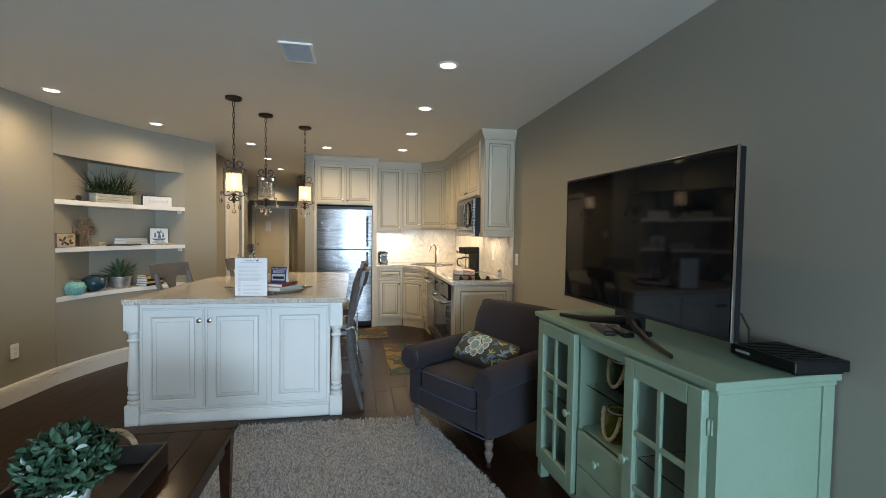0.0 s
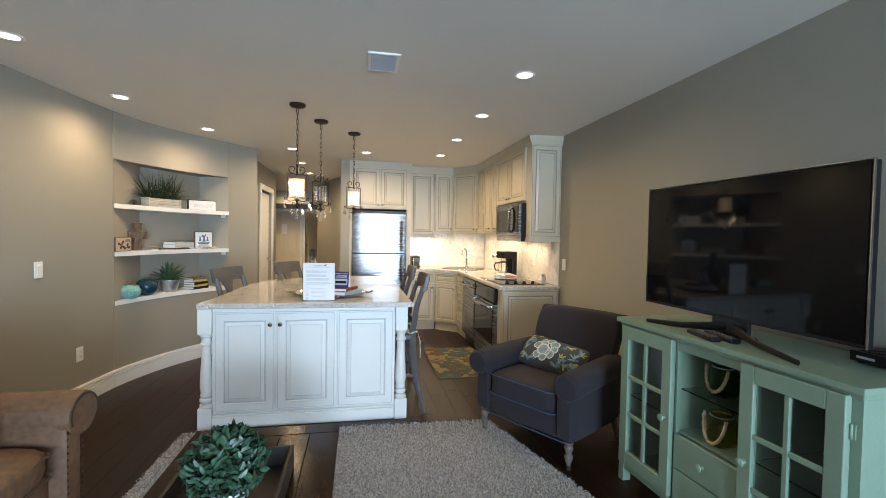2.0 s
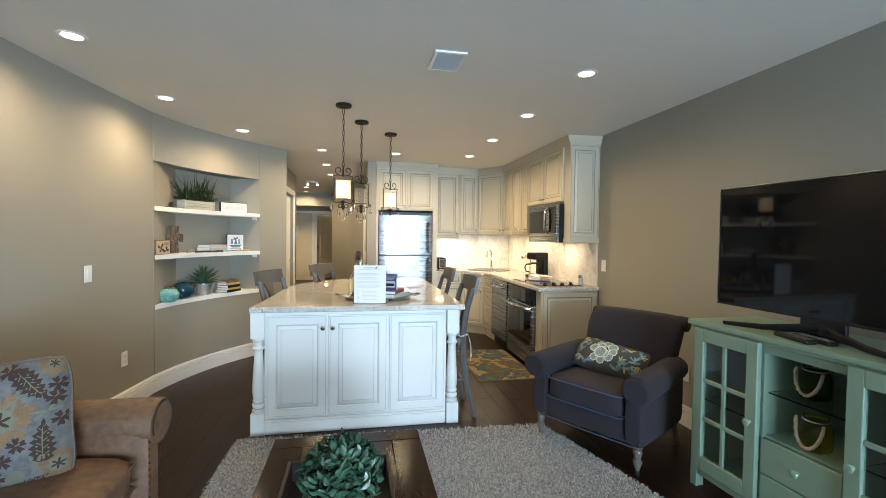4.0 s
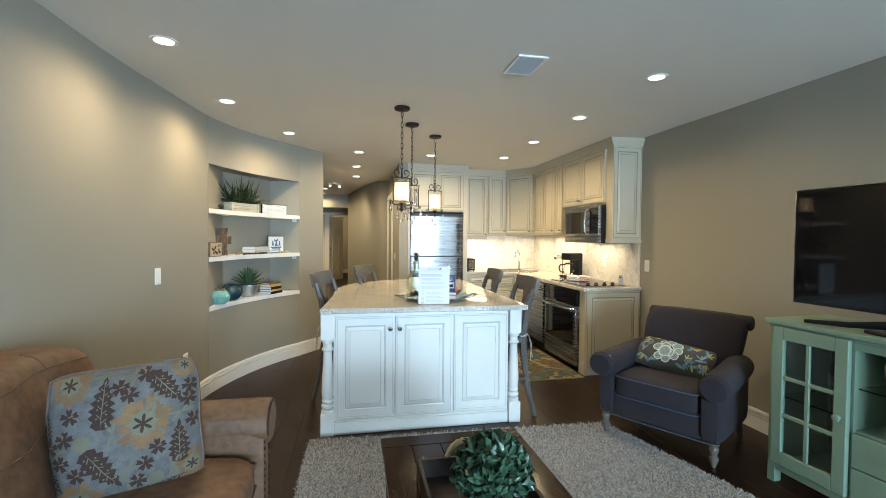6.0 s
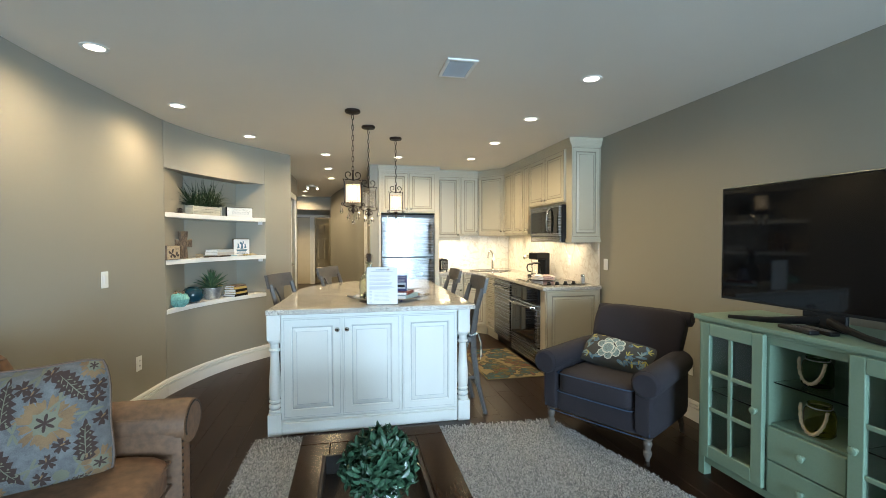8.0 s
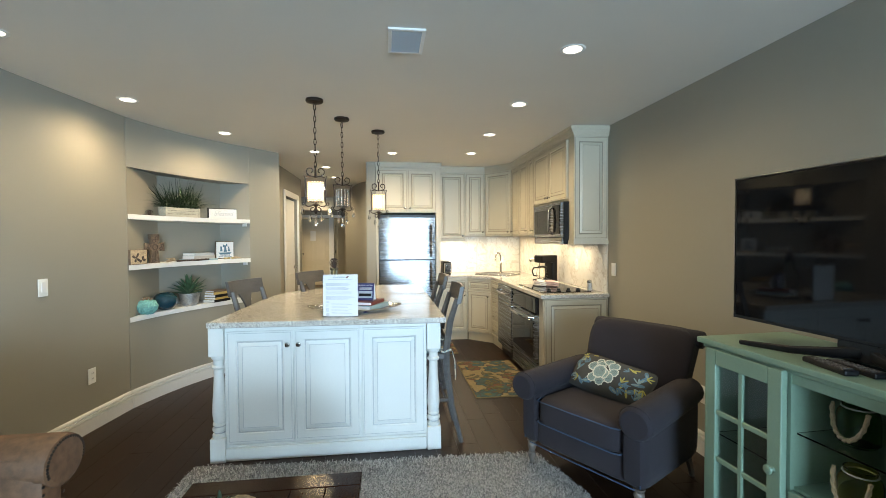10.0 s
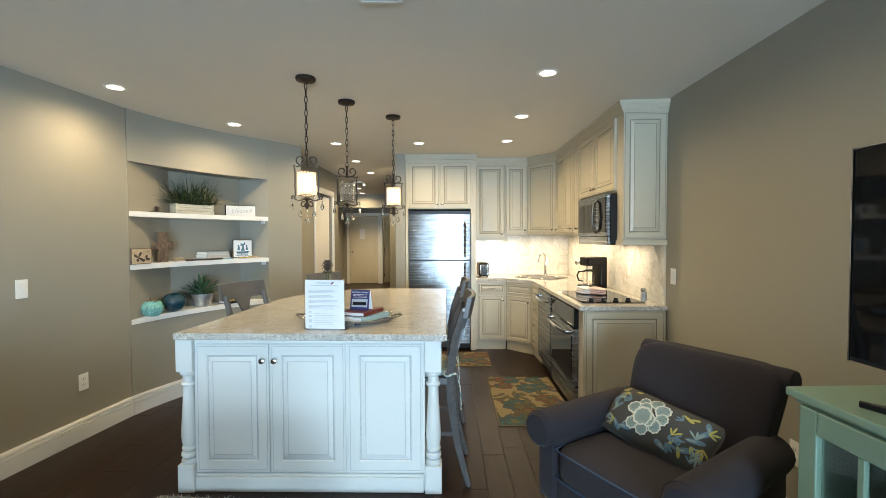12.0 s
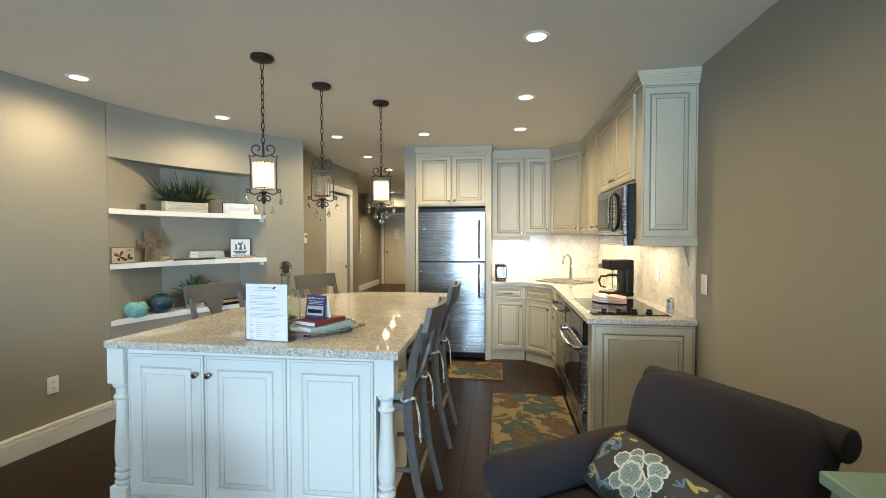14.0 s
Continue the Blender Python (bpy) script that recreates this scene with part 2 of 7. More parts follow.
M_GALV = material("galvanised_tin", (0.48, 0.50, 0.51), 0.42, 0.75, vary=0.3, scale=30, fine=90)
M_GLASS, M_JAR = glass("clear_glass"), glass("green_bottle_glass", (0.90, 0.965, 0.90), thin=False)
M_PANE = glass("window_glass")
M_YEL, M_GRN = glass("amber_jar_glass", (0.86, 0.78, 0.34), 0.05), glass("green_jar_glass", (0.44, 0.66, 0.34), 0.05)
# the beads emit a little themselves, standing in for bulb light caught in them
M_LITBEAD = glass("lit_crystal_bead", (1.0, 0.93, 0.82), 0.08, thin=False)
nodes_of(M_LITBEAD)[1].inputs["Emission Color"].default_value, nodes_of(M_LITBEAD)[1].inputs["Emission Strength"].default_value = (1.0, 0.80, 0.54, 1), 0.34
M_CRYSTAL = glass("crystal", (1, 1, 1), 0.0, thin=False)
M_LIT = glow("lit_bead_shade", (1.0, 0.80, 0.52), 2.0)
nt, b = nodes_of(M_LIT)
geo, mr = nt.nodes.new("ShaderNodeNewGeometry"), nt.nodes.new("ShaderNodeMapRange")
mr.inputs["To Min"].default_value, mr.inputs["To Max"].default_value = 1.5, 1.9
nt.links.new(geo.outputs["Random Per Island"], mr.inputs[0])
nt.links.new(mr.outputs[0], b.inputs["Emission Strength"])
M_LENS = glow("lit_downlight_lens", (1.0, 0.90, 0.72), 9.0)
M_TAN = material("tan_door_paint", (0.66, 0.60, 0.47), 0.4, vary=0.03)
M_VENT = material("grey_louvre_enamel", (0.42, 0.44, 0.46), 0.5, vary=0.05)
M_MAT = material("hooked_floral_mat", (0.24, 0.182, 0.088), 0.95, vary=0.25, scale=30, fine=300, bump=0.5)
M_MATT = material("teal_mat_yarn", (0.038, 0.088, 0.092), 0.95, vary=0.3, scale=30, fine=300, bump=0.5)
M_MATR = material("russet_mat_yarn", (0.15, 0.062, 0.032), 0.95, vary=0.3, scale=30, fine=300, bump=0.5)
M_MATD = material("dark_mat_yarn", (0.05, 0.04, 0.035), 0.95, vary=0.3, scale=30, fine=300, bump=0.5)
M_MATO = material("olive_mat_yarn", (0.12, 0.105, 0.038), 0.95, vary=0.3, scale=30, fine=300, bump=0.5)
M_CUSH = material("blue_grey_tapestry", (0.140, 0.136, 0.134), 0.95, vary=0.4, scale=30, fine=350, bump=0.35)
M_CUSHB = material("brown_tapestry_motif", (0.048, 0.024, 0.018), 0.9, vary=0.2, fine=350, bump=0.3)
M_CUSHO = material("ochre_tapestry_motif", (0.215, 0.125, 0.060), 0.9, vary=0.3, scale=20, fine=350, bump=0.3)
M_CUSHC = material("cream_tapestry_motif", (0.165, 0.155, 0.105), 0.9, vary=0.2, fine=350, bump=0.3)
M_PILG = material("charcoal_pillow_linen", (0.052, 0.050, 0.046), 0.9, vary=0.2, fine=400, bump=0.3)
M_PILW = material("ivory_embroidery", (0.62, 0.62, 0.53), 0.85, vary=0.2, scale=40, fine=400, bump=0.4)
M_PILA = material("pale_aqua_embroidery", (0.23, 0.31, 0.29), 0.85, vary=0.2, fine=400, bump=0.4)
M_PILB = material("blue_embroidery", (0.10, 0.19, 0.26), 0.85, vary=0.2, fine=400, bump=0.4)
M_PILY = material("yellow_embroidery", (0.42, 0.37, 0.09), 0.85, vary=0.2, fine=400, bump=0.4)
M_SEAT = material("printed_seat_pad", (0.42, 0.36, 0.24), 0.9, vary=0.2, fine=350, bump=0.3)
voronoi_speckle(M_SEAT, 26, [(0.0, (0.15, 0.25, 0.26)), (0.3, (0.50, 0.44, 0.30)), (0.7, (0.24, 0.30, 0.24))], 0.7)
M_TIE = material("striped_tie_ribbon", (0.60, 0.60, 0.54), 0.9, vary=0.1)
voronoi_speckle(M_TIE, 60, [(0.0, (0.16, 0.28, 0.34)), (0.45, (0.66, 0.64, 0.55))], 0.8)
M_TOWEL = material("white_tea_towel", (0.74, 0.70, 0.66), 0.95, vary=0.08, fine=300, bump=0.4)
M_PINK = material("rose_tea_towel", (0.55, 0.38, 0.34), 0.95, vary=0.1, fine=300, bump=0.4)
M_GROUND = material("terrace_concrete", (0.36, 0.35, 0.33), 0.8, vary=0.2, scale=0.6, fine=20)


# ---- mesh helpers ----
def box(bm, x0, y0, z0, x1, y1, z1, bevel=0.0, seg=1, mi=0):
    made = bmesh.ops.create_cube(bm, size=1.0, matrix=Matrix.LocRotScale(((x0 + x1) / 2, (y0 + y1) / 2, (z0 + z1) / 2), None, (abs(x1 - x0), abs(y1 - y0), abs(z1 - z0))))
    vs = set(made["verts"])
    faces = {f for v in vs for f in v.link_faces}
    for f in faces:
        f.material_index = mi
    if bevel:
        bmesh.ops.bevel(bm, geom=list({e for v in vs for e in v.link_edges}), offset=bevel, segments=seg, affect="EDGES", profile=0.5)
    return bm


def prism(bm, poly, z0, z1, mi=0, bevel=0.0):
    lo, hi = [bm.verts.new((x, y, z0)) for x, y in poly], [bm.verts.new((x, y, z1)) for x, y in poly]
    n = len(poly)
    top = bm.faces.new(hi)
    fs = [bm.faces.new(lo[::-1]), top] + [bm.faces.new((lo[i], lo[(i + 1) % n], hi[(i + 1) % n], hi[i])) for i in range(n)]
    for f in fs:
        f.material_index = mi
    if bevel:
        bmesh.ops.bevel(bm, geom=list(top.edges) + list(fs[0].edges), offset=bevel, segments=2, affect="EDGES", profile=0.5)
    return bm


def lathe(bm, profile, seg=16, centre=(0, 0, 0), mi=0):
    rings = []
    for r, z in profile:
        rings.append([bm.verts.new((centre[0] + max(r, 1e-4) * math.cos(2 * math.pi * k / seg), centre[1] + max(r, 1e-4) * math.sin(2 * math.pi * k / seg), centre[2] + z)) for k in range(seg)])
    for a, b in zip(rings, rings[1:]):
        for k in range(seg):
            f = bm.faces.new((a[k], a[(k + 1) % seg], b[(k + 1) % seg], b[k]))
            f.smooth, f.material_index = True, mi
    for ring, flip in ((rings[0], True), (rings[-1], False)):
        f = bm.faces.new(ring[::-1] if flip else ring)
        f.material_index = mi
    return bm


def tube(bm, pts, r, seg=8, mi=0, closed=False, flat=1.0):
    pts = [Vector(p) for p in pts]
    n, rings = len(pts), []
    rs = r if isinstance(r, (list, tuple)) else [r] * n
    side = None
    for i, p in enumerate(pts):
        a, b = pts[(i - 1) % n if closed else max(i - 1, 0)], pts[(i + 1) % n if closed else min(i + 1, n - 1)]
        d = (b - a).normalized()
        ref = side if side is not None else (Vector((0, 0, 1)) if abs(d.z) < 0.9 else Vector((1, 0, 0)))
        s = (ref - d * ref.dot(d)).normalized()
        side, u = s, d.cross(s)
        rings.append([bm.verts.new(p + rs[i] * (s * math.cos(2 * math.pi * k / seg) + u * flat * math.sin(2 * math.pi * k / seg))) for k in range(seg)])
    for i in range(n if closed else n - 1):
        a, b = rings[i], rings[(i + 1) % n]
        for k in range(seg):
            f = bm.faces.new((a[k], a[(k + 1) % seg], b[(k + 1) % seg], b[k]))
            f.smooth, f.material_index = True, mi
    if not closed:
        bm.faces.new(rings[0][::-1]).material_index = mi
        bm.faces.new(rings[-1]).material_index = mi
    return bm


def ball(bm, c, r, sub=2, scale=(1, 1, 1), mi=0):
    made = bmesh.ops.create_icosphere(bm, subdivisions=sub, radius=r, matrix=Matrix.LocRotScale(c, None, scale))
    for f in {f for v in made["verts"] for f in v.link_faces}:
        f.smooth, f.material_index = True, mi
    return bm


def puff(bm, x0, y0, z0, x1, y1, z1, n=10, power=3.5, mi=0, shape=None):
    """A stuffed block: a superellipsoid that fills the box."""
    c, h = Vector(((x0 + x1) / 2, (y0 + y1) / 2, (z0 + z1) / 2)), Vector(((x1 - x0) / 2, (y1 - y0) / 2, (z1 - z0) / 2))
    known = {}

    def vert(p):
        key = tuple(round(q, 5) for q in p)
        if key not in known:
            k = sum(abs(q) ** power for q in p) ** (-1 / power)
            v = c + Vector([q * hh * k for q, hh in zip(p, h)])
            known[key] = bm.verts.new(shape(v) if shape else v)
        return known[key]

    for axis in range(3):
        for side in (-1, 1):
            for i in range(n):
                for j in range(n):
                    quad = []
                    for a, b in ((i, j), (i + 1, j), (i + 1, j + 1), (i, j + 1)):
                        p = [0, 0, 0]
                        p[axis], p[(axis + 1) % 3], p[(axis + 2) % 3] = side, 2 * a / n - 1, 2 * b / n - 1
                        quad.append(vert(p))
                    f = bm.faces.new(quad if side > 0 else quad[::-1])
                    f.smooth, f.material_index = True, mi
    return bm


def mesh_of(bm, name, mats):
    me = bpy.data.meshes.new(name)
    bm.normal_update()
    for e in bm.edges:
        if len(e.link_faces) == 2 and e.calc_face_angle(0.0) > 0.65:
            e.smooth = False
    bm.to_mesh(me)
    bm.free()
    for m in mats if isinstance(mats, (list, tuple)) else [mats]:
        me.materials.append(m)
    return me


def part(name, bm, mats, parent, label="", at=None):
    """One mesh object under a thing or under a part."""
    ob = new(name, mesh_of(bm, name, mats))
    ob.parent = parent
    if at is not None:
        ob.matrix_basis = at
    if label:
        ob["label"] = label
    return ob


def thing(name, at, label, category, group=""):
    ob = new(name)
    ob.empty_display_size = 0.05
    ob.matrix_basis = at
    return tagged(ob, label, category, group)


def single(name, bm, mats, label, category, at=None, group=""):
    """A thing of one mesh."""
    ob = new(name, mesh_of(bm, name, mats))
    if at is not None:
        ob.matrix_basis = at
    return tagged(ob, label, category, group)


def structure(name, bm, mats, label="", category=""):
    return tagged(new(name, mesh_of(bm, name, mats)), label, category, kind="structure")


def B():
    return bmesh.new()


def offset_path(pts, d):
    """The plan line moved by d to its left."""
    out = []
    for i, p in enumerate(pts):
        a, b = Vector(pts[max(i - 1, 0)]), Vector(pts[min(i + 1, len(pts) - 1)])
        t = (b - a).normalized()
        out.append((p[0] - t.y * d, p[1] + t.x * d))
    return out


def strip(bm, pts, thick, z0, z1, mi=0):
    """A wall along a plan line, its other face moved by thick to the line's left."""
    other = offset_path(pts, thick)
    n = len(pts)
    grid = [[bm.verts.new((*p, z)) for p in line] for line, z in ((pts, z0), (pts, z1), (other, z1), (other, z0))]
    for i in range(n - 1):
        for a in range(4):
            f = bm.faces.new((grid[a][i], grid[a][i + 1], grid[(a + 1) % 4][i + 1], grid[(a + 1) % 4][i]))
            f.material_index = mi
            f.smooth = a in (0, 2) and n > 4
    for i in (0, n - 1):
        bm.faces.new([grid[a][i] for a in range(4)]).material_index = mi
    bmesh.ops.recalc_face_normals(bm, faces=bm.faces)
    return bm


def smooth_line(pts, n=8):
    """Catmull-Rom through plan points."""
    P = [Vector(p) for p in pts]
    P = [P[0] * 2 - P[1]] + P + [P[-1] * 2 - P[-2]]
    out = []
    for i in range(1, len(P) - 2):
        for k in range(n):
            t = k / n
            a, b, c, d = P[i - 1], P[i], P[i + 1], P[i + 2]
            out.append(tuple(0.5 * (2 * b + (c - a) * t + (2 * a - 5 * b + 4 * c - d) * t * t + (3 * b - a - 3 * c + d) * t ** 3)))
    out.append(tuple(P[-2]))
    return out


# ---- the shell ----
H = 2.44
RIGHT, BACK = 1.65, 7.12
bm = B()
box(bm, -3.4, -4.5, -0.12, 1.8, 18.0, -0.018)
floor = structure("floor", bm, M_GAP, "dark walnut plank floor", "floor")
bm = B()
prism(bm, [(-3.4, -4.45), (1.8, -4.45), (1.8, 18.0), (-3.4, 18.0)], H, H + 0.1)
structure("ceiling", bm, M_CEIL, "smooth warm white painted ceiling", "ceiling")
bm = B()
box(bm, RIGHT, -4.45, -0.02, RIGHT + 0.12, BACK + 0.12, H)
structure("wall_right", bm, M_WALL, "long greige painted wall", "wall")
bm = B()
box(bm, -0.536, BACK, -0.02, RIGHT, BACK + 0.12, H)
structure("wall_kitchen_back", bm, M_WALL, "greige kitchen back wall", "wall")

# curved left wall: long straight run, then a bend, a recessed niche panel and a flat end
LEFT = smooth_line([(-2.68, -4.45), (-2.68, 1.0), (-2.68, 2.6), (-2.665, 3.2), (-2.612, 3.8), (-2.534, 4.49)], 14)
bm = strip(B(), LEFT, 0.14, -0.02, H)
structure("wall_left", bm, M_WALL, "gently curving greige wall", "wall")
NA, NB = Vector((-2.53, 4.495)), Vector((-1.905, 5.66))
NU = (NB - NA).normalized()
NN = Vector((-NU.y, NU.x))
NICHE = [tuple(NA + (NB - NA) * s + NN * (0.09 * 4 * s * (1 - s))) for s in [i / 14 for i in range(15)]]
bm = strip(B(), NICHE, 0.07, 2.03, H)
strip(bm, NICHE, 0.07, -0.02, 0.722)
structure("wall_niche", bm, M_WALL, "curved greige wall panel round a shelf niche", "wall")
NC, ND = NA + NU * 0.48 + NN * 0.30, NB - NU * 0.10 + NN * 0.32
for pa, pb in ((NA - NU * 0.004, NC), (NC, ND), (ND, NB + NU * 0.004)):
    structure("wall_niche_back", strip(B(), [tuple(pa), tuple(pb)], 0.05, 0.5, 2.2), M_WALL, "one facet of the greige niche back", "wall")
bm = B()
prism(bm, [tuple(Vector(p) + NN * 0.006) for p in NICHE] + [tuple(NB - NU * 0.02 + NN * 0.5), tuple(NA + NU * 0.1 + NN * 0.5)], 2.034, 2.06)
structure("niche_soffit", bm, M_WALL, "greige soffit over the niche", "wall")
END = [(-1.905, 5.664), (-1.655, 5.985)]
bm = strip(B(), END, 0.16, -0.02, H)
structure("wall_left_end", bm, M_WALL, "flat greige wall end beside the hall", "wall")

# hall
bm = strip(B(), [(-1.86, 6.06), (-1.86, 7.16)], 0.12, -0.02, H)
strip(bm, [(-1.86, 7.16), (-1.86, 8.0)], 0.12, 2.06, H)
strip(bm, [(-1.86, 8.0), (-1.86, 8.42), (-1.97, 8.54)], 0.12, -0.02, H)
strip(bm, [(-1.98, 8.44), (-3.2, 8.44)], 0.1, -0.02, H)
strip(bm, [(-3.2, 8.5), (-3.2, 18)], 0.12, -0.02, H)
structure("wall_hall_left", bm, M_WALL, "tan hall wall", "wall")
HALLR = smooth_line([(-0.655, 8.52), (-0.80, 8.60), (-0.94, 8.94), (-1.08, 9.5), (-1.23, 10.3), (-1.36, 11.1), (-1.43, 11.72)], 6)
bm = strip(B(), HALLR[::-1], 0.1, -0.02, H)
structure("wall_hall_curved", bm, M_WALL, "curved tan hall wall", "wall")
bm = B()
box(bm, -0.655, 6.49, -0.02, -0.536, 7.5, H)
box(bm, -0.655, 7.5, 2.06, -0.536, 8.34, H)
box(bm, -0.655, 8.34, -0.02, -0.536, 8.52, H)
structure("wall_hall_right", bm, M_WALL, "greige hall wall beside the refrigerator", "wall")
bm = B()
box(bm, -3.2, 11.62, 2.12, -1.40, 11.78, H)
box(bm, -1.43, 11.70, -0.02, -1.29, 14.3, H)
box(bm, -3.2, 11.62, -0.02, -3.0, 11.78, 2.12)
structure("wall_hall_lintel", bm, M_WALL, "lowered lintel across the hall", "wall")
bm = B()
box(bm, -3.2, 14.3, -0.02, -3.02, 14.42, H)
box(bm, -3.02, 14.3, 2.06, -1.36, 14.42, H)
box(bm, -2.16, 14.3, -0.02, -2.02, 14.42, 2.06)
box(bm, -3.2, 17.6, -0.02, 0.0, 17.7, H)
box(bm, -1.36, 14.3, -0.02, -1.24, 17.6, H)
structure("wall_entry", bm, M_WALL, "tan entry wall with two doors", "wall")

# glazed wall behind the walk
bm = B()
box(bm, -2.68, -4.45, -0.02, -1.55, -4.3, H)
box(bm, -1.55, -4.45, 2.2, RIGHT, -4.3, H)
structure("wall_window", bm, M_WALL, "greige wall round the glazed doors", "wall")
win = thing("window_1", Matrix.Translation((0.05, -4.38, 0)), "white framed sliding glass doors", "window")
win["kind"] = "structure"
bm = B()
for x in (-1.6, -0.55, 0.49, 1.535):
    box(bm, x, -0.04, 0.0, x + 0.065, 0.04, 2.2, 0.004)
for z in (0.0, 2.14):
    box(bm, -1.535, -0.035, z, 1.535, 0.035, z + 0.06, 0.004)
part("window_frame", bm, M_TRIM, win)
for x in (-1.535, -0.485, 0.555):
    bm = B()
    box(bm, x, -0.004, 0.06, x + 0.98, 0.004, 2.14)
    pane = part("pane", bm, M_PANE, win)
    pane.visible_shadow = False
bm = B()
prism(bm, [(-400, -600), (400, -600), (400, -4.52), (-400, -4.52)], -0.2, -0.06)
structure("ground", bm, M_GROUND, "pale terrace ground", "ground")


def baseboard(name, pts, h=0.150):
    bm = strip(B(), pts, -0.019, 0.0, h - 0.055)
    for z0, z1, out in ((0.055, 0.047, 0.008), (0.047, 0.031, 0.018), (0.031, 0.023, 0.003), (0.023, 0.008, 0.013), (0.008, 0.0, 0.007)):
        strip(bm, pts, -out, h - z0, h - z1)
    tagged(structure(name, bm, M_TRIM, "white moulded baseboard", "baseboard"))


baseboard("baseboard_left", LEFT)
baseboard("baseboard_niche", NICHE)
baseboard("baseboard_end", END)
baseboard("baseboard_right", [(RIGHT, 4.35), (RIGHT, 2.5), (RIGHT, -4.3)])
baseboard("baseboard_hall", [(-1.86, 6.1), (-1.86, 7.07)])
baseboard("baseboard_hall_far", [(-3.2, 8.6), (-3.2, 14.3)])
baseboard("baseboard_curve", HALLR[::-1])
baseboard("baseboard_entry", [(-3.2, 17.6), (-1.36, 17.6)])


def casing(name, at, w=0.84, h=2.05, label="white moulded door casing"):
    """Trim round a door opening; local x along the wall, front to -y."""
    bm = B()
    for x0, x1 in ((-0.085, 0.0), (w, w + 0.085)):
        box(bm, x0, -0.018, 0, x1, 0.0, h, 0.004)
        box(bm, x0 + 0.012, -0.026, 0, x1 - 0.03, -0.018, h, 0.003)
    box(bm, -0.085, -0.018, h, w + 0.085, 0.0, h + 0.085, 0.004)
    box(bm, -0.073, -0.026, h + 0.012, w + 0.073, -0.018, h + 0.06, 0.003)
    ob = structure(name, bm, M_TRIM, label, "trim")
    ob.matrix_basis = at
    return ob


def room_door(name, at, w, panels, label, mats=M_TRIM, handle_x=None, h=2.03):
    d = thing(name, at, label, "door")
    d["kind"] = "structure"
    bm = B()
    box(bm, 0, 0, 0.008, w, 0.035, h, 0.003)
    leaf = part("leaf", bm, mats, d)
    for x0, z0, x1, z1 in panels:
        bm = B()
        box(bm, x0, -0.004, z0, x1, 0.0, z1, 0.003)
        box(bm, x0 + 0.022, -0.012, z0 + 0.022, x1 - 0.022, -0.003, z1 - 0.022, 0.008)
        part("panel", bm, mats, leaf)
    if handle_x is not None:
        bm = B()
        lathe(bm, [(0.026, 0), (0.026, 0.008), (0.012, 0.012), (0.010, 0.05)], 12)
        bm.transform(pose(handle_x, 0.0, 0.96, 90, 0, 0))
        tube(bm, [(handle_x, -0.048, 0.96), (handle_x - 0.05, -0.052, 0.962), (handle_x - 0.11, -0.046, 0.955)], 0.009, 8)
        part("door_handle", bm, M_CHROME, leaf, "nickel lever handle")
    for z in (0.25, 1.02, 1.8):
        bm = B()
        tube(bm, [(0.0, -0.008, z - 0.045), (0.0, -0.008, z + 0.045)], 0.008, 8)
        part("hinge", bm, M_CHROME, leaf)
    return d


two = [(0.12, 0.16, 0.72, 0.88), (0.12, 1.02, 0.72, 1.88)]
six = [(x, z0, x + 0.29, z1) for x in (0.10, 0.48) for z0, z1 in ((0.14, 0.62), (0.74, 1.42), (1.54, 1.86))]
room_door("door_1", pose(-1.90, 7.16, 0, 0, 0, 90), 0.84, two, "closed white two-panel closet door", handle_x=0.77)
casing("trim_door_1", pose(-1.856, 7.16, 0, 0, 0, 90))
room_door("door_2", pose(-0.60, 8.34, 0, 0, 0, -90), 0.84, two, "closed white hall door")
casing("trim_door_2", pose(-0.659, 8.34, 0, 0, 0, -90))
room_door("door_3", pose(-3.02, 14.33, 0), 0.86, six, "closed cream six-panel entry door", M_TAN, handle_x=0.08)
casing("trim_door_3", pose(-3.02, 14.296, 0), 0.86)
room_door("door_4", pose(-2.00, 14.45, 0, 0, 0, 62), 0.80, six, "cream six-panel door standing open", M_TAN)
casing("trim_door_4", pose(-2.02, 14.296, 0), 0.64)
bm = B()
box(bm, -2.72, 14.316, 1.35, -2.56, 14.318, 1.66)
single("door_notice", bm, M_PAPER, "small paper notice on the entry door", "notice")


# ---- kitchen ----
def panel_front(w, h, rail=0.052):
    """A raised-panel front, x 0..w, z 0..h, face towards -y; the grooves carry the glaze."""
    bm = B()
    rings = [(0, 0.020, 0), (0, 0.002, 0), (0.002, 0, 0), (0.010, 0, 0), (0.0118, 0.0012, 1), (0.0136, 0, 1), (rail - 0.006, 0, 0), (rail, 0.006, 0), (rail + 0.004, 0.007, 1), (rail + 0.007, 0.006, 1), (rail + 0.030, 0.0005, 0), (rail + 0.0315, 0.0018, 1), (rail + 0.034, 0.0, 1)]
    loops = []
    for inset, y, mi in rings:
        inset = min(inset, w / 2 - 0.004, h / 2 - 0.004)
        loops.append(([bm.verts.new(p) for p in ((inset, y, inset), (w - inset, y, inset), (w - inset, y, h - inset), (inset, y, h - inset))], mi))
    for (a, _), (b, mi) in zip(loops, loops[1:]):
        for k in range(4):
            bm.faces.new((a[k], a[(k + 1) % 4], b[(k + 1) % 4], b[k])).material_index = mi
    bm.faces.new(loops[-1][0])
    bm.faces.new(loops[0][0][::-1])
    bmesh.ops.recalc_face_normals(bm, faces=bm.faces)
    return bm


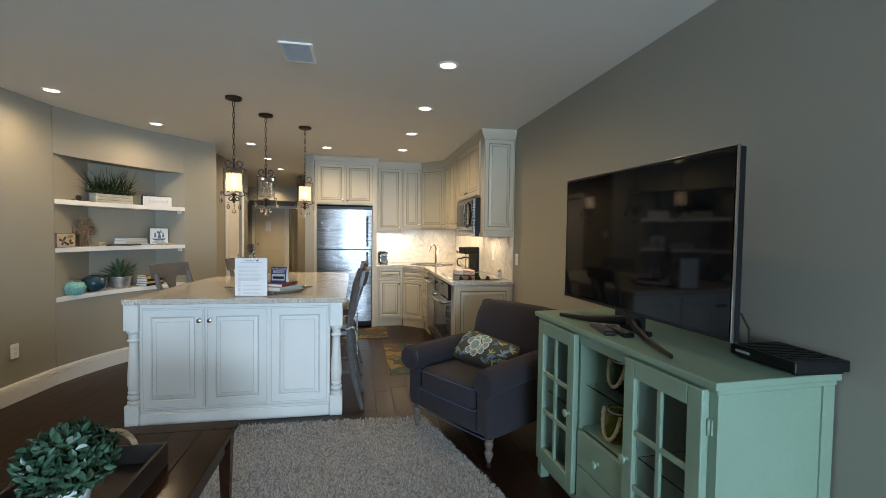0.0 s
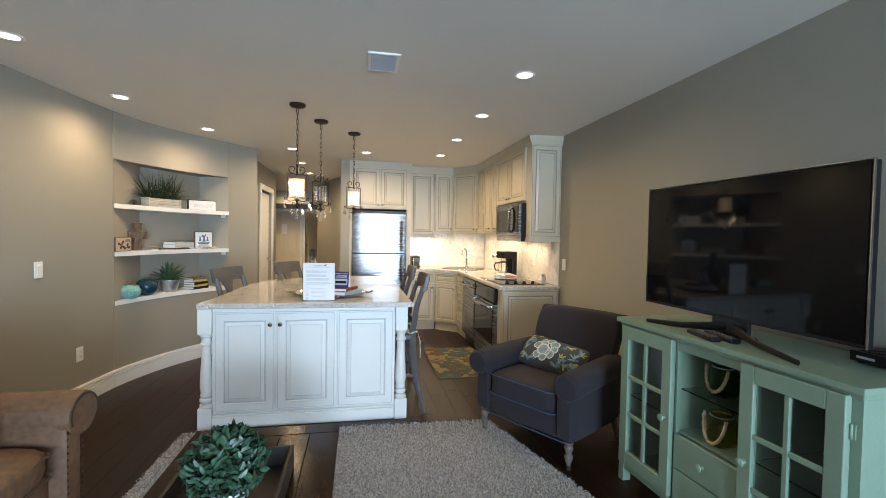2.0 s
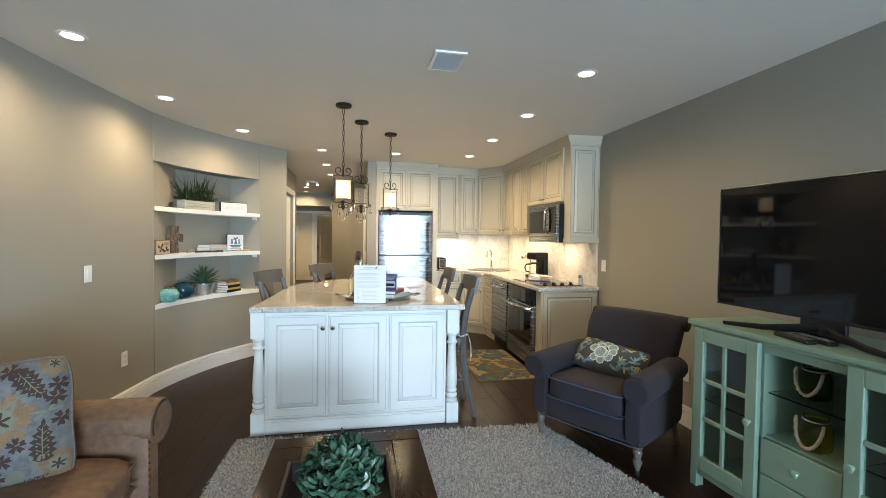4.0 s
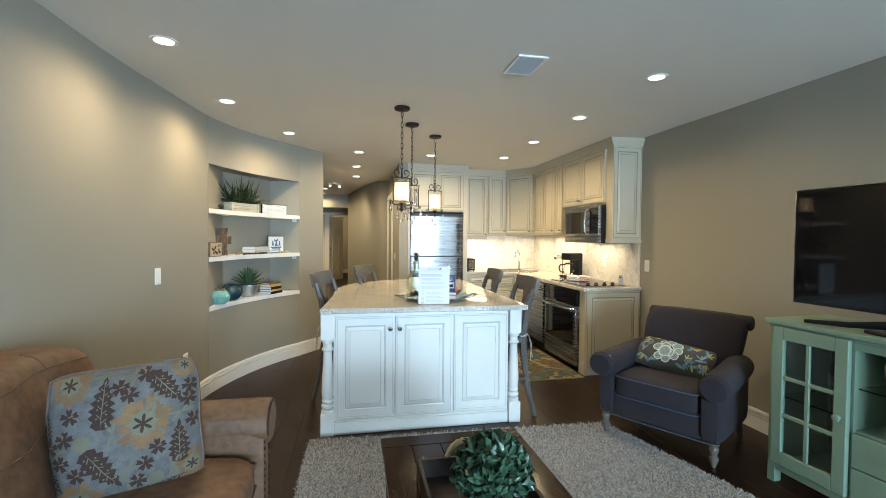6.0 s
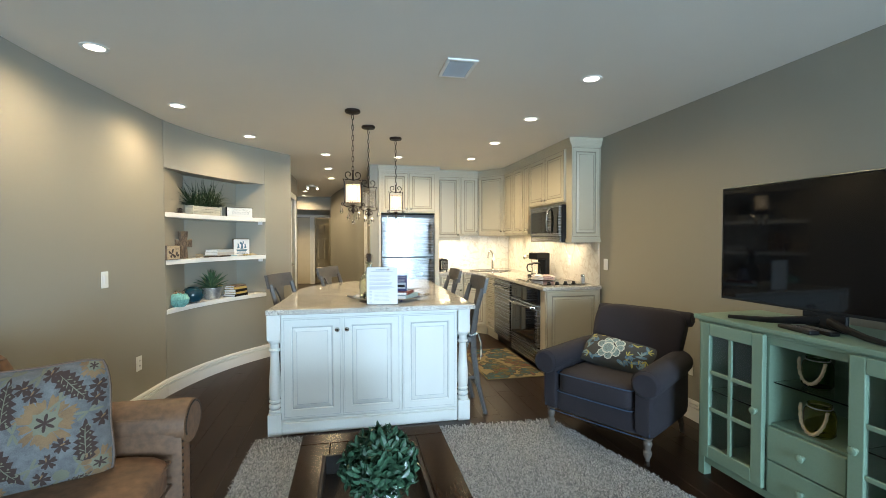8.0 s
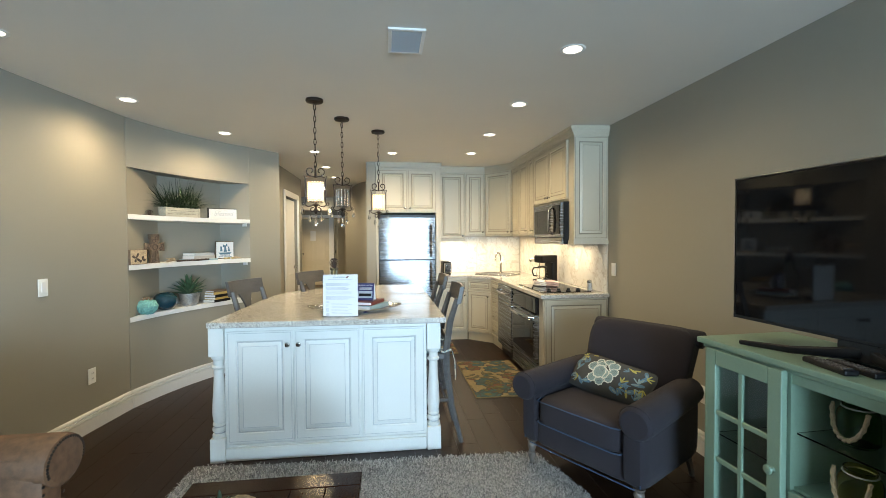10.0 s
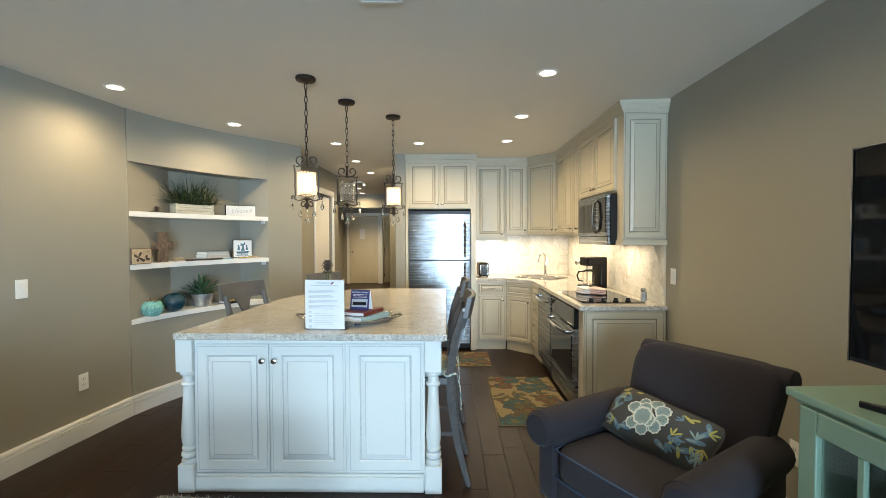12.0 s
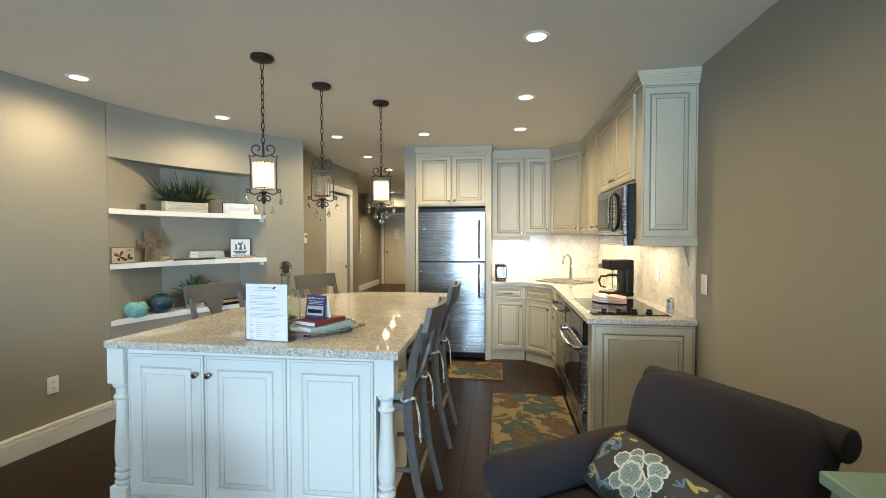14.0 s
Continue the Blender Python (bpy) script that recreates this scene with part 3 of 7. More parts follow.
def knob(parent, x, z, y=0.0, mats=None, r=0.015):
    bm = B()
    lathe(bm, [(r * 0.55, 0), (r * 0.55, 0.003), (r * 0.35, 0.006), (r * 0.35, 0.014), (r * 0.8, 0.017), (r, 0.022), (r * 0.9, 0.027), (r * 0.4, 0.030)], 12)
    bm.transform(pose(x, y, z, 90, 0, 0))
    return part("knob", bm, mats or M_CHROME, parent, "" if mats else "polished nickel knob")


def pull(parent, x, z, w=0.08):
    bm = B()
    tube(bm, [(x - w / 2, 0, z), (x - w / 2, -0.018, z), (x - w / 4, -0.024, z), (x + w / 4, -0.024, z), (x + w / 2, -0.018, z), (x + w / 2, 0, z)], 0.005, 8)
    return part("pull", bm, M_CHROME, parent, "nickel bar pull")


def cabinet(name, at, w, h, d, fronts, label, z0=0.0, toe=0.0, paint=None, glaze=None, group="kitchen cabinets"):
    """A cabinet, front in the plane y = 0, x 0..w. fronts: (kind, x, z, w, h, knob x, knob z)."""
    c = thing(name, at, label, "cabinet", group)
    bm = B()
    box(bm, 0, 0.004, z0 + toe, w, d, z0 + h, 0.0015)
    part("body", bm, paint or M_CAB, c)
    if toe:
        bm = B()
        box(bm, 0, 0.016, z0, w, d, z0 + toe)
        part("toe_kick", bm, paint or M_CAB, c)
    for kind, x, z, fw, fh, kx, kz in fronts:
        f = part("drawer_front" if kind == "drawer" else "door" if kind == "door" else "panel", panel_front(fw, fh, 0.03 if fh < 0.2 else min(0.052, fw * 0.22)), [paint or M_CAB, glaze or M_GLAZE], c, at=Matrix.Translation((x, -0.018, z)))
        if kind == "drawer" and kx is not None:
            pull(f, kx, kz)
        elif kx is not None:
            knob(f, kx, kz)
    return c


# refrigerator niche: side panels, cupboard over it
BASE = 6.55
rcup = cabinet("refrigerator_cupboard", pose(-0.532, 6.50, 0), 0.872, 0.61, BACK - 6.50, [("door", 0.035, 1.772, 0.385, 0.565, 0.355, 0.05), ("door", 0.428, 1.772, 0.385, 0.565, 0.03, 0.05)], "cream two-door cupboard over the refrigerator", z0=1.76)

for x0, x1 in ((0.0, 0.032), (0.807, 0.872)):
    bm = B()
    box(bm, x0, 0.0, 0.0, x1, BACK - 6.50, 1.76, 0.002)
    part("tall_panel", bm, M_CAB, rcup)


def crown(name, pts, z0=2.355, label="cream crown moulding over the cabinets"):
    bm = B()
    for a, b, o in ((0, 0.020, 0.006), (0.020, 0.030, 0.013), (0.030, 0.045, 0.018), (0.045, 0.062, 0.024), (0.062, H - z0 - 0.003, 0.031)):
        strip(bm, pts, o, z0 + a, z0 + b)
    return single(name, bm, M_CAB, label, "moulding")


crown("crown_moulding", [(0.342, 7.0), (0.342, 6.498), (-0.534, 6.498)], 2.37)
fr = thing("refrigerator", pose(-0.495, 6.44, 0), "stainless steel top-freezer refrigerator", "refrigerator")
bm = B()
box(bm, 0, 0.07, 0.03, 0.765, 0.66, 1.715, 0.004)
box(bm, 0.0, 0.06, 1.70, 0.765, 0.5, 1.735)
part("body", bm, M_BLACK, fr)


def bowed_door(z0, z1):
    bm = B()
    n = 14
    pts = [(0.004 + 0.757 * i / n, 0.050 - 0.012 * math.sin(math.pi * (i / n)) ** 0.6) for i in range(n + 1)]
    prism(bm, [(0.762, 0.066), (0.004, 0.066)] + pts, z0, z1)
    bmesh.ops.recalc_face_normals(bm, faces=bm.faces)
    for f in bm.faces:
        f.smooth = abs(f.normal.z) < 0.5 and f.normal.y < -0.2
    return bm


upper = part("freezer_door", bowed_door(1.135, 1.695), M_STEEL, fr)
lower = part("fresh_food_door", bowed_door(0.09, 1.115), M_STEEL, fr)
for par, za, zb in ((upper, 1.17, 1.60), (lower, 0.72, 1.09)):
    bm = B()
    tube(bm, [(0.70, 0.035, za), (0.70, -0.02, za + 0.02), (0.70, -0.028, (za + zb) / 2), (0.70, -0.02, zb - 0.02), (0.70, 0.035, zb)], 0.012, 8)
    part("handle", bm, M_STEEL, par, "curved steel handle")
bm = B()
lathe(bm, [(0.014, 0), (0.014, 0.003)], 14)
bm.transform(pose(0.07, 0.028, 1.50, 90, 0, 0))
part("badge", bm, M_GREYBOOK, upper)
bm = B()
box(bm, 0.02, 0.075, 0.02, 0.745, 0.1, 0.085)
part("grille", bm, M_BLACK, fr)
for x in (0.06, 0.70):
    bm = B()
    lathe(bm, [(0.02, 0), (0.02, 0.03)], 10, (x, 0.12, 0))
    part("foot", bm, M_BLACK, fr)

# wall cabinets on the back wall, the corner and the side run
UZ, UT = 1.43, 2.36
UB, UR = 6.79, 1.32
cabinet("wall_cabinet", pose(0.342, UB, 0), 0.388, UT - 1.375, BACK - UB, [("door", 0.012, 1.40, 0.368, 0.94, 0.335, 0.05)], "cream tall-door wall cabinet", z0=1.375)
cabinet("wall_cabinet", pose(0.732, UB, 0), 0.292, UT - UZ, BACK - UB, [("door", 0.010, 1.45, 0.274, 0.89, 0.245, 0.05)], "cream narrow wall cabinet", z0=UZ)
DX, DY = UR - 1.026, -0.40
cabinet("corner_wall_cabinet", pose(1.026, UB, 0, 0, 0, math.degrees(math.atan2(DY, DX))), math.hypot(DX, DY), UT - UZ, 0.20, [("door", 0.012, 1.45, math.hypot(DX, DY) - 0.024, 0.89, 0.43, 0.05)], "cream angled corner wall cabinet", z0=UZ)
y = UB + DY
for w, z0, ks in ((0.36, UZ, (0.05,)), (0.36, UZ, (0.31,)), (0.20, UZ, (0.17,))):
    cabinet("wall_cabinet", pose(UR, y, 0, 0, 0, -90), w - 0.002, UT - z0, RIGHT - UR, [("door", 0.008, z0 + 0.02, w - 0.018, UT - z0 - 0.04, ks[0], 0.05)], "cream raised-panel wall cabinet", z0=z0)
    y -= w
MW1, MW0 = 5.275, 4.51
w2 = (y - MW0)
cabinet("wall_cabinet", pose(UR, y, 0, 0, 0, -90), w2 - 0.002, UT - 1.765, RIGHT - UR, [("door", 0.008, 1.785, w2 / 2 - 0.012, 0.555, w2 / 2 - 0.045, 0.05), ("door", w2 / 2 + 0.004, 1.785, w2 / 2 - 0.012, 0.555, 0.035, 0.05)], "cream two-door cabinet over the microwave", z0=1.765)
endc = cabinet("wall_cabinet", pose(UR, MW0, 0, 0, 0, -90), MW0 - 4.40, UT - 1.39, RIGHT - UR, [], "cream end wall cabinet with a panelled side", z0=1.39)
part("side_panel", panel_front(RIGHT - UR - 0.004, 0.945, 0.05), [M_CAB, M_GLAZE], endc, at=pose(MW0 - 4.40 + 0.018, 0.002, 1.40, 0, 0, 90))
crown("crown_moulding", [(RIGHT, 4.38), (UR, 4.38), (UR, UB + DY), (1.026, UB), (0.342, UB)], 2.345)
bm = B()
strip(bm, [(RIGHT, 4.385), (UR, 4.385), (UR, MW0 - 0.02)], 0.012, 1.352, 1.392)
single("light_rail", bm, M_CAB, "cream light rail under the end cabinet", "moulding")

mw = thing("microwave", pose(1.255, MW1, 1.35, 0, 0, -90), "stainless over-range microwave with a dark window", "microwave")
MWW = MW1 - MW0
bm = B()
box(bm, 0, 0.02, 0.0, MWW, 0.385, 0.405, 0.003)
part("body", bm, M_BLACK, mw)
bm = B()
box(bm, 0.002, -0.012, 0.07, MWW - 0.002, 0.02, 0.405, 0.006, 2)
box(bm, 0.002, -0.004, 0.0, MWW - 0.002, 0.02, 0.068, 0.004)
face = part("door", bm, M_STEEL, mw)
bm = B()
box(bm, 0.04, -0.015, 0.10, 0.50, -0.011, 0.345, 0.002)
part("window", bm, M_OVENGLASS, face)
bm = B()
box(bm, 0.58, -0.015, 0.10, MWW - 0.02, -0.011, 0.38, 0.002)
part("control_panel", bm, M_OVENGLASS, face)
bm = B()
tube(bm, [(0.545, -0.01, 0.10), (0.545, -0.045, 0.13), (0.545, -0.052, 0.23), (0.545, -0.045, 0.34), (0.545, -0.01, 0.37)], 0.013, 8)
part("handle", bm, M_CHROME, face, "curved chrome handle")

# base cabinets
BZ = 0.86
RF, EY = 1.02, 4.37
cabinet("base_cabinet", pose(0.342, BASE, 0), 0.378, BZ, BACK - BASE, [("drawer", 0.03, 0.70, 0.335, 0.135, 0.167, 0.067), ("door", 0.03, 0.125, 0.335, 0.56, 0.30, 0.50)], "cream base cabinet with one drawer and door", toe=0.10)
SX, SY = 1.005 - 0.722, 6.28 - BASE
SA, SW = math.degrees(math.atan2(SY, SX)), math.hypot(SX, SY)
cabinet("sink_cabinet", pose(0.722, BASE, 0, 0, 0, SA), SW, BZ, 0.30, [("drawer", 0.012, 0.70, SW - 0.024, 0.135, None, 0), ("door", 0.012, 0.125, SW - 0.024, 0.56, SW - 0.06, 0.50)], "cream angled sink cabinet", toe=0.10)
cabinet("drawer_cabinet", pose(1.005, 6.278, 0, 0, 0, -87), 0.37, BZ, 0.5, [("drawer", 0.012, 0.12 + 0.185 * k, 0.346, 0.175, 0.173, 0.09) for k in range(4)], "cream four-drawer base cabinet", toe=0.10)

dw = thing("dishwasher", pose(RF, 5.905, 0, 0, 0, -90), "stainless dishwasher with a curved bar handle", "dishwasher")
bm = B()
box(bm, 0.0, 0.02, 0.02, 0.595, 0.6, 0.855)
part("body", bm, M_BLACK, dw)
bm = B()
box(bm, 0.003, -0.03, 0.115, 0.592, 0.018, 0.85, 0.006, 2)
face = part("door", bm, M_STEEL, dw)
bm = B()
tube(bm, [(0.06, -0.03, 0.775), (0.07, -0.07, 0.775), (0.18, -0.085, 0.77), (0.30, -0.09, 0.768), (0.42, -0.085, 0.77), (0.525, -0.07, 0.775), (0.535, -0.03, 0.775)], 0.013, 8)
part("handle", bm, M_CHROME, face)
bm = B()
box(bm, 0.003, 0.03, 0.0, 0.592, 0.06, 0.112)
part("toe_kick", bm, M_BLACK, dw)

ov = thing("oven", pose(RF, 5.255, 0, 0, 0, -90), "black and stainless built-in oven under the cooktop", "oven")
bm = B()
box(bm, 0.0, 0.02, 0.02, 0.76, 0.6, 0.855)
part("body", bm, M_BLACK, ov)
bm = B()
box(bm, 0.003, -0.028, 0.70, 0.757, 0.018, 0.85, 0.005, 2)
part("control_panel", bm, M_OVENGLASS, ov)
bm = B()
box(bm, 0.003, -0.034, 0.235, 0.757, 0.018, 0.69, 0.006, 2)
face = part("door", bm, M_STEEL, ov)
bm = B()
box(bm, 0.05, -0.038, 0.27, 0.71, -0.033, 0.62, 0.002)
part("window", bm, M_OVENGLASS, face)
bm = B()
tube(bm, [(0.05, -0.034, 0.655), (0.055, -0.075, 0.655), (0.20, -0.092, 0.65), (0.38, -0.098, 0.648), (0.56, -0.092, 0.65), (0.705, -0.075, 0.655), (0.71, -0.034, 0.655)], 0.014, 8)
part("handle", bm, M_CHROME, face)
bm = B()
box(bm, 0.003, -0.03, 0.06, 0.757, 0.018, 0.225, 0.006, 2)
part("warming_drawer", bm, M_STEEL, ov)
bm = B()
box(bm, 0.345, -0.033, 0.13, 0.375, -0.029, 0.16, 0.002)
part("badge", bm, M_CHROME, ov)
endb = cabinet("base_cabinet", pose(RF, 4.49, 0, 0, 0, -90), 0.12, BZ, RIGHT - RF - 0.005, [], "cream end of the kitchen run with a raised side panel", toe=0.0)
part("side_panel", panel_front(RIGHT - RF - 0.03, 0.78, 0.06), [M_CAB, M_GLAZE], endb, at=pose(0.138, 0.012, 0.075, 0, 0, 90))

# worktop; the sink lies flat on its angled corner, with no hollow cut
top = [(0.342, BASE - 0.03), (0.712, BASE - 0.03), (0.985, 6.255), (0.99, 6.2), (0.99, 4.345), (RIGHT - 0.004, 4.345), (RIGHT - 0.004, BACK - 0.004), (0.342, BACK - 0.004)]
single("granite_worktop", prism(B(), top, BZ, 0.897, bevel=0.005), M_GRAN, "beige speckled granite worktop", "worktop")
bm = B()
outer = [(-0.26, -0.18), (0.26, -0.18), (0.26, 0.18), (-0.26, 0.18)]
prism(bm, outer, 0.0, 0.004)
for a, b in zip(outer, outer[1:] + outer[:1]):
    tube(bm, [(*a, 0.004), (*b, 0.004)], 0.006, 6)
# dark flat sheet paints the shade of a basin that isn't modelled
prism(bm, [(x * 0.88, y * 0.86) for x, y in outer], 0.0, 0.0055, 1)
single("sink", bm, [M_STEEL, M_STOOL], "stainless corner sink rim", "sink", pose(1.17, 6.63, 0.897, 0, 0, -45))
fc = thing("faucet", pose(1.27, 6.83, 0.897, 0, 0, 45), "brushed nickel gooseneck faucet", "faucet")
bm = B()
lathe(bm, [(0.028, 0), (0.028, 0.012), (0.019, 0.02), (0.017, 0.14), (0.020, 0.15), (0.016, 0.165)], 14)
part("base", bm, M_CHROME, fc)
bm = B()
tube(bm, [(0, 0, 0.15)] + [(-0.075 + 0.075 * math.cos(radians(a)), 0, 0.225 + 0.075 * math.sin(radians(a))) for a in range(0, 181, 18)] + [(-0.155, 0, 0.19)], [0.012] * 12 + [0.015], 10)
part("spout", bm, M_CHROME, fc)
bm = B()
tube(bm, [(0.012, 0.0, 0.13), (0.05, 0.012, 0.17), (0.085, 0.02, 0.235)], [0.011, 0.008, 0.006], 8)
part("lever", bm, M_CHROME, fc)

# marble chevron splashback
spl = structure("backsplash", box(box(B(), 0.342, BACK - 0.006, 0.897, RIGHT, BACK - 0.001, 1.44), RIGHT - 0.006, 4.385, 0.897, RIGHT - 0.001, BACK - 0.006, 1.44), M_GROUT, "white marble chevron tile splashback", "backsplash")

ct = thing("cooktop", pose(1.03, 5.20, 0.897, 0, 0, -90), "black glass cooktop with four control knobs", "cooktop")
bm = B()
box(bm, 0.0, 0.0, 0.0, 0.77, 0.50, 0.008, 0.002)
part("steel_rim", bm, M_CHROME, ct)
bm = B()
box(bm, 0.012, 0.012, 0.006, 0.758, 0.488, 0.012, 0.002)
part("glass_top", bm, M_OVENGLASS, ct)
for k in range(4):
    bm = B()
    lathe(bm, [(0.022, 0), (0.024, 0.006), (0.018, 0.010), (0.016, 0.026), (0.010, 0.028)], 12, (0.69, 0.10 + 0.095 * k, 0.012))
    part("control_knob", bm, M_BLACK, ct)

# ---- island ----
isl = thing("island", pose(0, 0, 0), "white panelled kitchen island with turned corner posts", "island")
bm = B()
box(bm, -1.415, 3.462, 0.0, -0.125, 4.12, 0.858, 0.002)
box(bm, -1.05, 4.12, 0.0, -0.45, 4.95, 0.858, 0.002)
part("body", bm, M_ISL, isl)
bm = B()
box(bm, -1.41, 3.440, 0.0, -0.13, 3.462, 0.085, 0.004)
box(bm, -1.41, 3.448, 0.085, -0.13, 3.462, 0.102, 0.005)
part("plinth", bm, M_ISL, isl)
for x, w, kx in ((-1.400, 0.410, 0.380), (-0.982, 0.418, 0.030), (-0.550, 0.415, None)):
    d = part("door", panel_front(w, 0.717, 0.066), [M_ISL, M_GLAZE_SHADE], isl, at=Matrix.Translation((x, 3.446, 0.113)))
    if kx is not None:
        knob(d, kx, 0.628, r=0.017)


def turned_post():
    bm = B()
    box(bm, -0.046, -0.046, 0.0, 0.046, 0.046, 0.155, 0.003)
    box(bm, -0.046, -0.046, 0.678, 0.046, 0.046, 0.858, 0.003)
    lathe(bm, [(0.038, 0.155), (0.043, 0.163), (0.043, 0.176), (0.033, 0.182), (0.033, 0.190), (0.042, 0.197), (0.044, 0.207), (0.042, 0.217), (0.033, 0.223), (0.033, 0.230), (0.040, 0.236), (0.040, 0.246), (0.034, 0.252), (0.038, 0.27), (0.0415, 0.30), (0.0415, 0.335), (0.039, 0.39), (0.034, 0.47), (0.030, 0.55), (0.029, 0.592), (0.038, 0.598), (0.041, 0.606), (0.038, 0.614), (0.031, 0.619), (0.031, 0.650), (0.039, 0.656), (0.044, 0.666), (0.044, 0.678)], 20)
    # narrow grooves coloured grey: shade painted in so the rings show
    for f in bm.faces:
        zs = [v.co.z for v in f.verts]
        if max(math.hypot(v.co.x, v.co.y) for v in f.verts) < 0.0345 and 0.15 < min(zs) and max(zs) - min(zs) < 0.012:
            f.material_index = 1
    return bm


for x, y in ((-1.455, 3.475), (-0.078, 3.475)):
    part("turned_post", turned_post(), [M_ISL, M_GLAZE_SHADE], isl, at=Matrix.Translation((x, y, 0)))
slab = [(-1.505, 3.420), (-0.002, 3.385), (-0.02, 5.47)]
slab += [(-0.52 - 0.93 * math.sin(radians(a)) ** 0.9, 4.25 + 1.24 * math.cos(radians(a)) ** 0.75) for a in (4, 14, 24, 34, 44, 54, 64, 74, 83)]
slab += [(-1.455, 4.1), (-1.470, 3.8)]
single("granite_worktop", prism(B(), slab, 0.859, 0.897, bevel=0.006), M_GRAN, "polished beige granite island top with one rounded side", "worktop")


# ---- counter stools ----
def stool(at, label):
    s = thing("counter_stool", at, label, "stool", "stools round the island")
    for x in (-0.185, 0.185):
        bm = B()
        tube(bm, [(x, -0.19, 0.0), (x * 0.97, -0.185, 0.60)], [0.017, 0.021], 6)
        part("leg", bm, M_STOOL, s)
        bm = B()
        tube(bm, [(x, 0.30, 0.0), (x, 0.235, 0.25), (x, 0.20, 0.50), (x, 0.195, 0.64), (x, 0.225, 0.84), (x, 0.275, 1.0)], [0.017, 0.021, 0.026, 0.026, 0.023, 0.019], 6)
        part("leg", bm, M_STOOL, s)
        bm = B()
        tube(bm, [(x, -0.188, 0.30), (x, 0.225, 0.30)], 0.013, 6)
        part("stretcher", bm, M_STOOL, s)
        bm = B()
        lathe(bm, [(0.018, 0), (0.018, 0.012)], 8, (x, -0.19, 0.0))
        part("glide", bm, M_PAPER, s)
    for y, z in ((-0.188, 0.20), (0.232, 0.24)):
        bm = B()
        tube(bm, [(-0.185, y, z), (0.185, y, z)], 0.014, 6)
        part("stretcher", bm, M_STOOL, s)
    bm = B()
    n = 10
    xs = [-0.212 + 0.424 * i / n for i in range(n + 1)]
    bow = [0.272 + 0.035 * (1 - (x / 0.212) ** 2) for x in xs]
    prism(bm, [(x, b) for x, b in zip(xs, bow)] + [(x, b + 0.026) for x, b in zip(xs[::-1], bow[::-1])], 0.965, 1.082)
    for v in bm.verts:
        v.co.y += (v.co.z - 0.965) * 0.22 - 0.004
    bmesh.ops.bevel(bm, geom=[e for e in bm.edges if abs(e.calc_face_angle(0)) > 1.0], offset=0.004, segments=2, affect="EDGES", profile=0.5)
    bm.normal_update()
    part("top_rail", bm, M_STOOL, s)
    bm = B()
    outline = [(0.045, 0.70), (0.055, 0.76), (0.035, 0.82), (0.030, 0.87), (0.05, 0.925), (0.075, 0.97)]
    for (wa, za), (wb, zb) in zip(outline, outline[1:]):
        ya, yb = 0.215 + (za - 0.7) * 0.30, 0.215 + (zb - 0.7) * 0.30
        v = [bm.verts.new(p) for p in ((-wa, ya, za), (wa, ya, za), (wb, yb, zb), (-wb, yb, zb), (-wa, ya + 0.018, za), (wa, ya + 0.018, za), (wb, yb + 0.018, zb), (-wb, yb + 0.018, zb))]
        for q in ((0, 1, 2, 3), (5, 4, 7, 6), (1, 5, 6, 2), (4, 0, 3, 7)):
            bm.faces.new([v[k] for k in q])
    bmesh.ops.recalc_face_normals(bm, faces=bm.faces)
    part("splat", bm, M_STOOL, s)
    bm = B()
    tube(bm, [(-0.185, 0.21, 0.71), (0.185, 0.21, 0.71)], 0.018, 6)
    part("lower_rail", bm, M_STOOL, s)
    bm = B()
    prism(bm, [(-0.22, -0.22), (0.22, -0.22), (0.20, 0.20), (-0.20, 0.20)], 0.585, 0.625, bevel=0.008)
    part("seat", bm, M_STOOL, s)
    pad = part("seat_pad", puff(B(), -0.205, -0.21, 0.622, 0.205, 0.185, 0.672, 6, 4.5), M_SEAT, s, "printed floral tie-on pad")
    for x in (-0.185, 0.185):
        bm = B()
        sx = 1 if x > 0 else -1
        tube(bm, [(x + sx * 0.03 * math.sin(a), 0.197 + 0.034 * math.cos(a), 0.645 + 0.008 * math.sin(2 * a)) for a in [k * math.pi / 6 for k in range(12)]], 0.006, 6, closed=True)
        for dx, ln in ((0.012, 0.17), (-0.008, 0.20)):
            tube(bm, [(x + sx * 0.015, 0.236, 0.640), (x + sx * 0.02 + dx, 0.252, 0.58), (x + sx * 0.012 + dx, 0.256, 0.52), (x + sx * 0.018 + dx * 1.6, 0.258, 0.640 - ln)], 0.006, 6, flat=0.5)
        part("tie", bm, M_TIE, pad)
    return s


first = stool(pose(-0.18, 3.70, 0, 0, 0, -90), "grey-washed wooden counter stool with a tie-on pad, tucked under the island")
copy_thing(first, pose(-0.18, 4.55, 0, 0, 0, -90))
for bx, by, a in ((-1.545, 4.34, 70.3), (-1.163, 5.18, 62.6)):
    ux, uy = math.cos(radians(a + 90)), math.sin(radians(a + 90))
    copy_thing(first, pose(bx - 0.29 * ux, by - 0.29 * uy, 0, 0, 0, a))


# ---- pendants, downlights, vent ----
def scroll(bm, pts, r=0.0042):
    tube(bm, pts, r, 6)


def spiral(cx, cz, r0, r1, a0, a1, n=12):
    return [(cx + (r0 + (r1 - r0) * i / n) * math.cos(radians(a0 + (a1 - a0) * i / n)), cz + (r0 + (r1 - r0) * i / n) * math.sin(radians(a0 + (a1 - a0) * i / n))) for i in range(n + 1)]


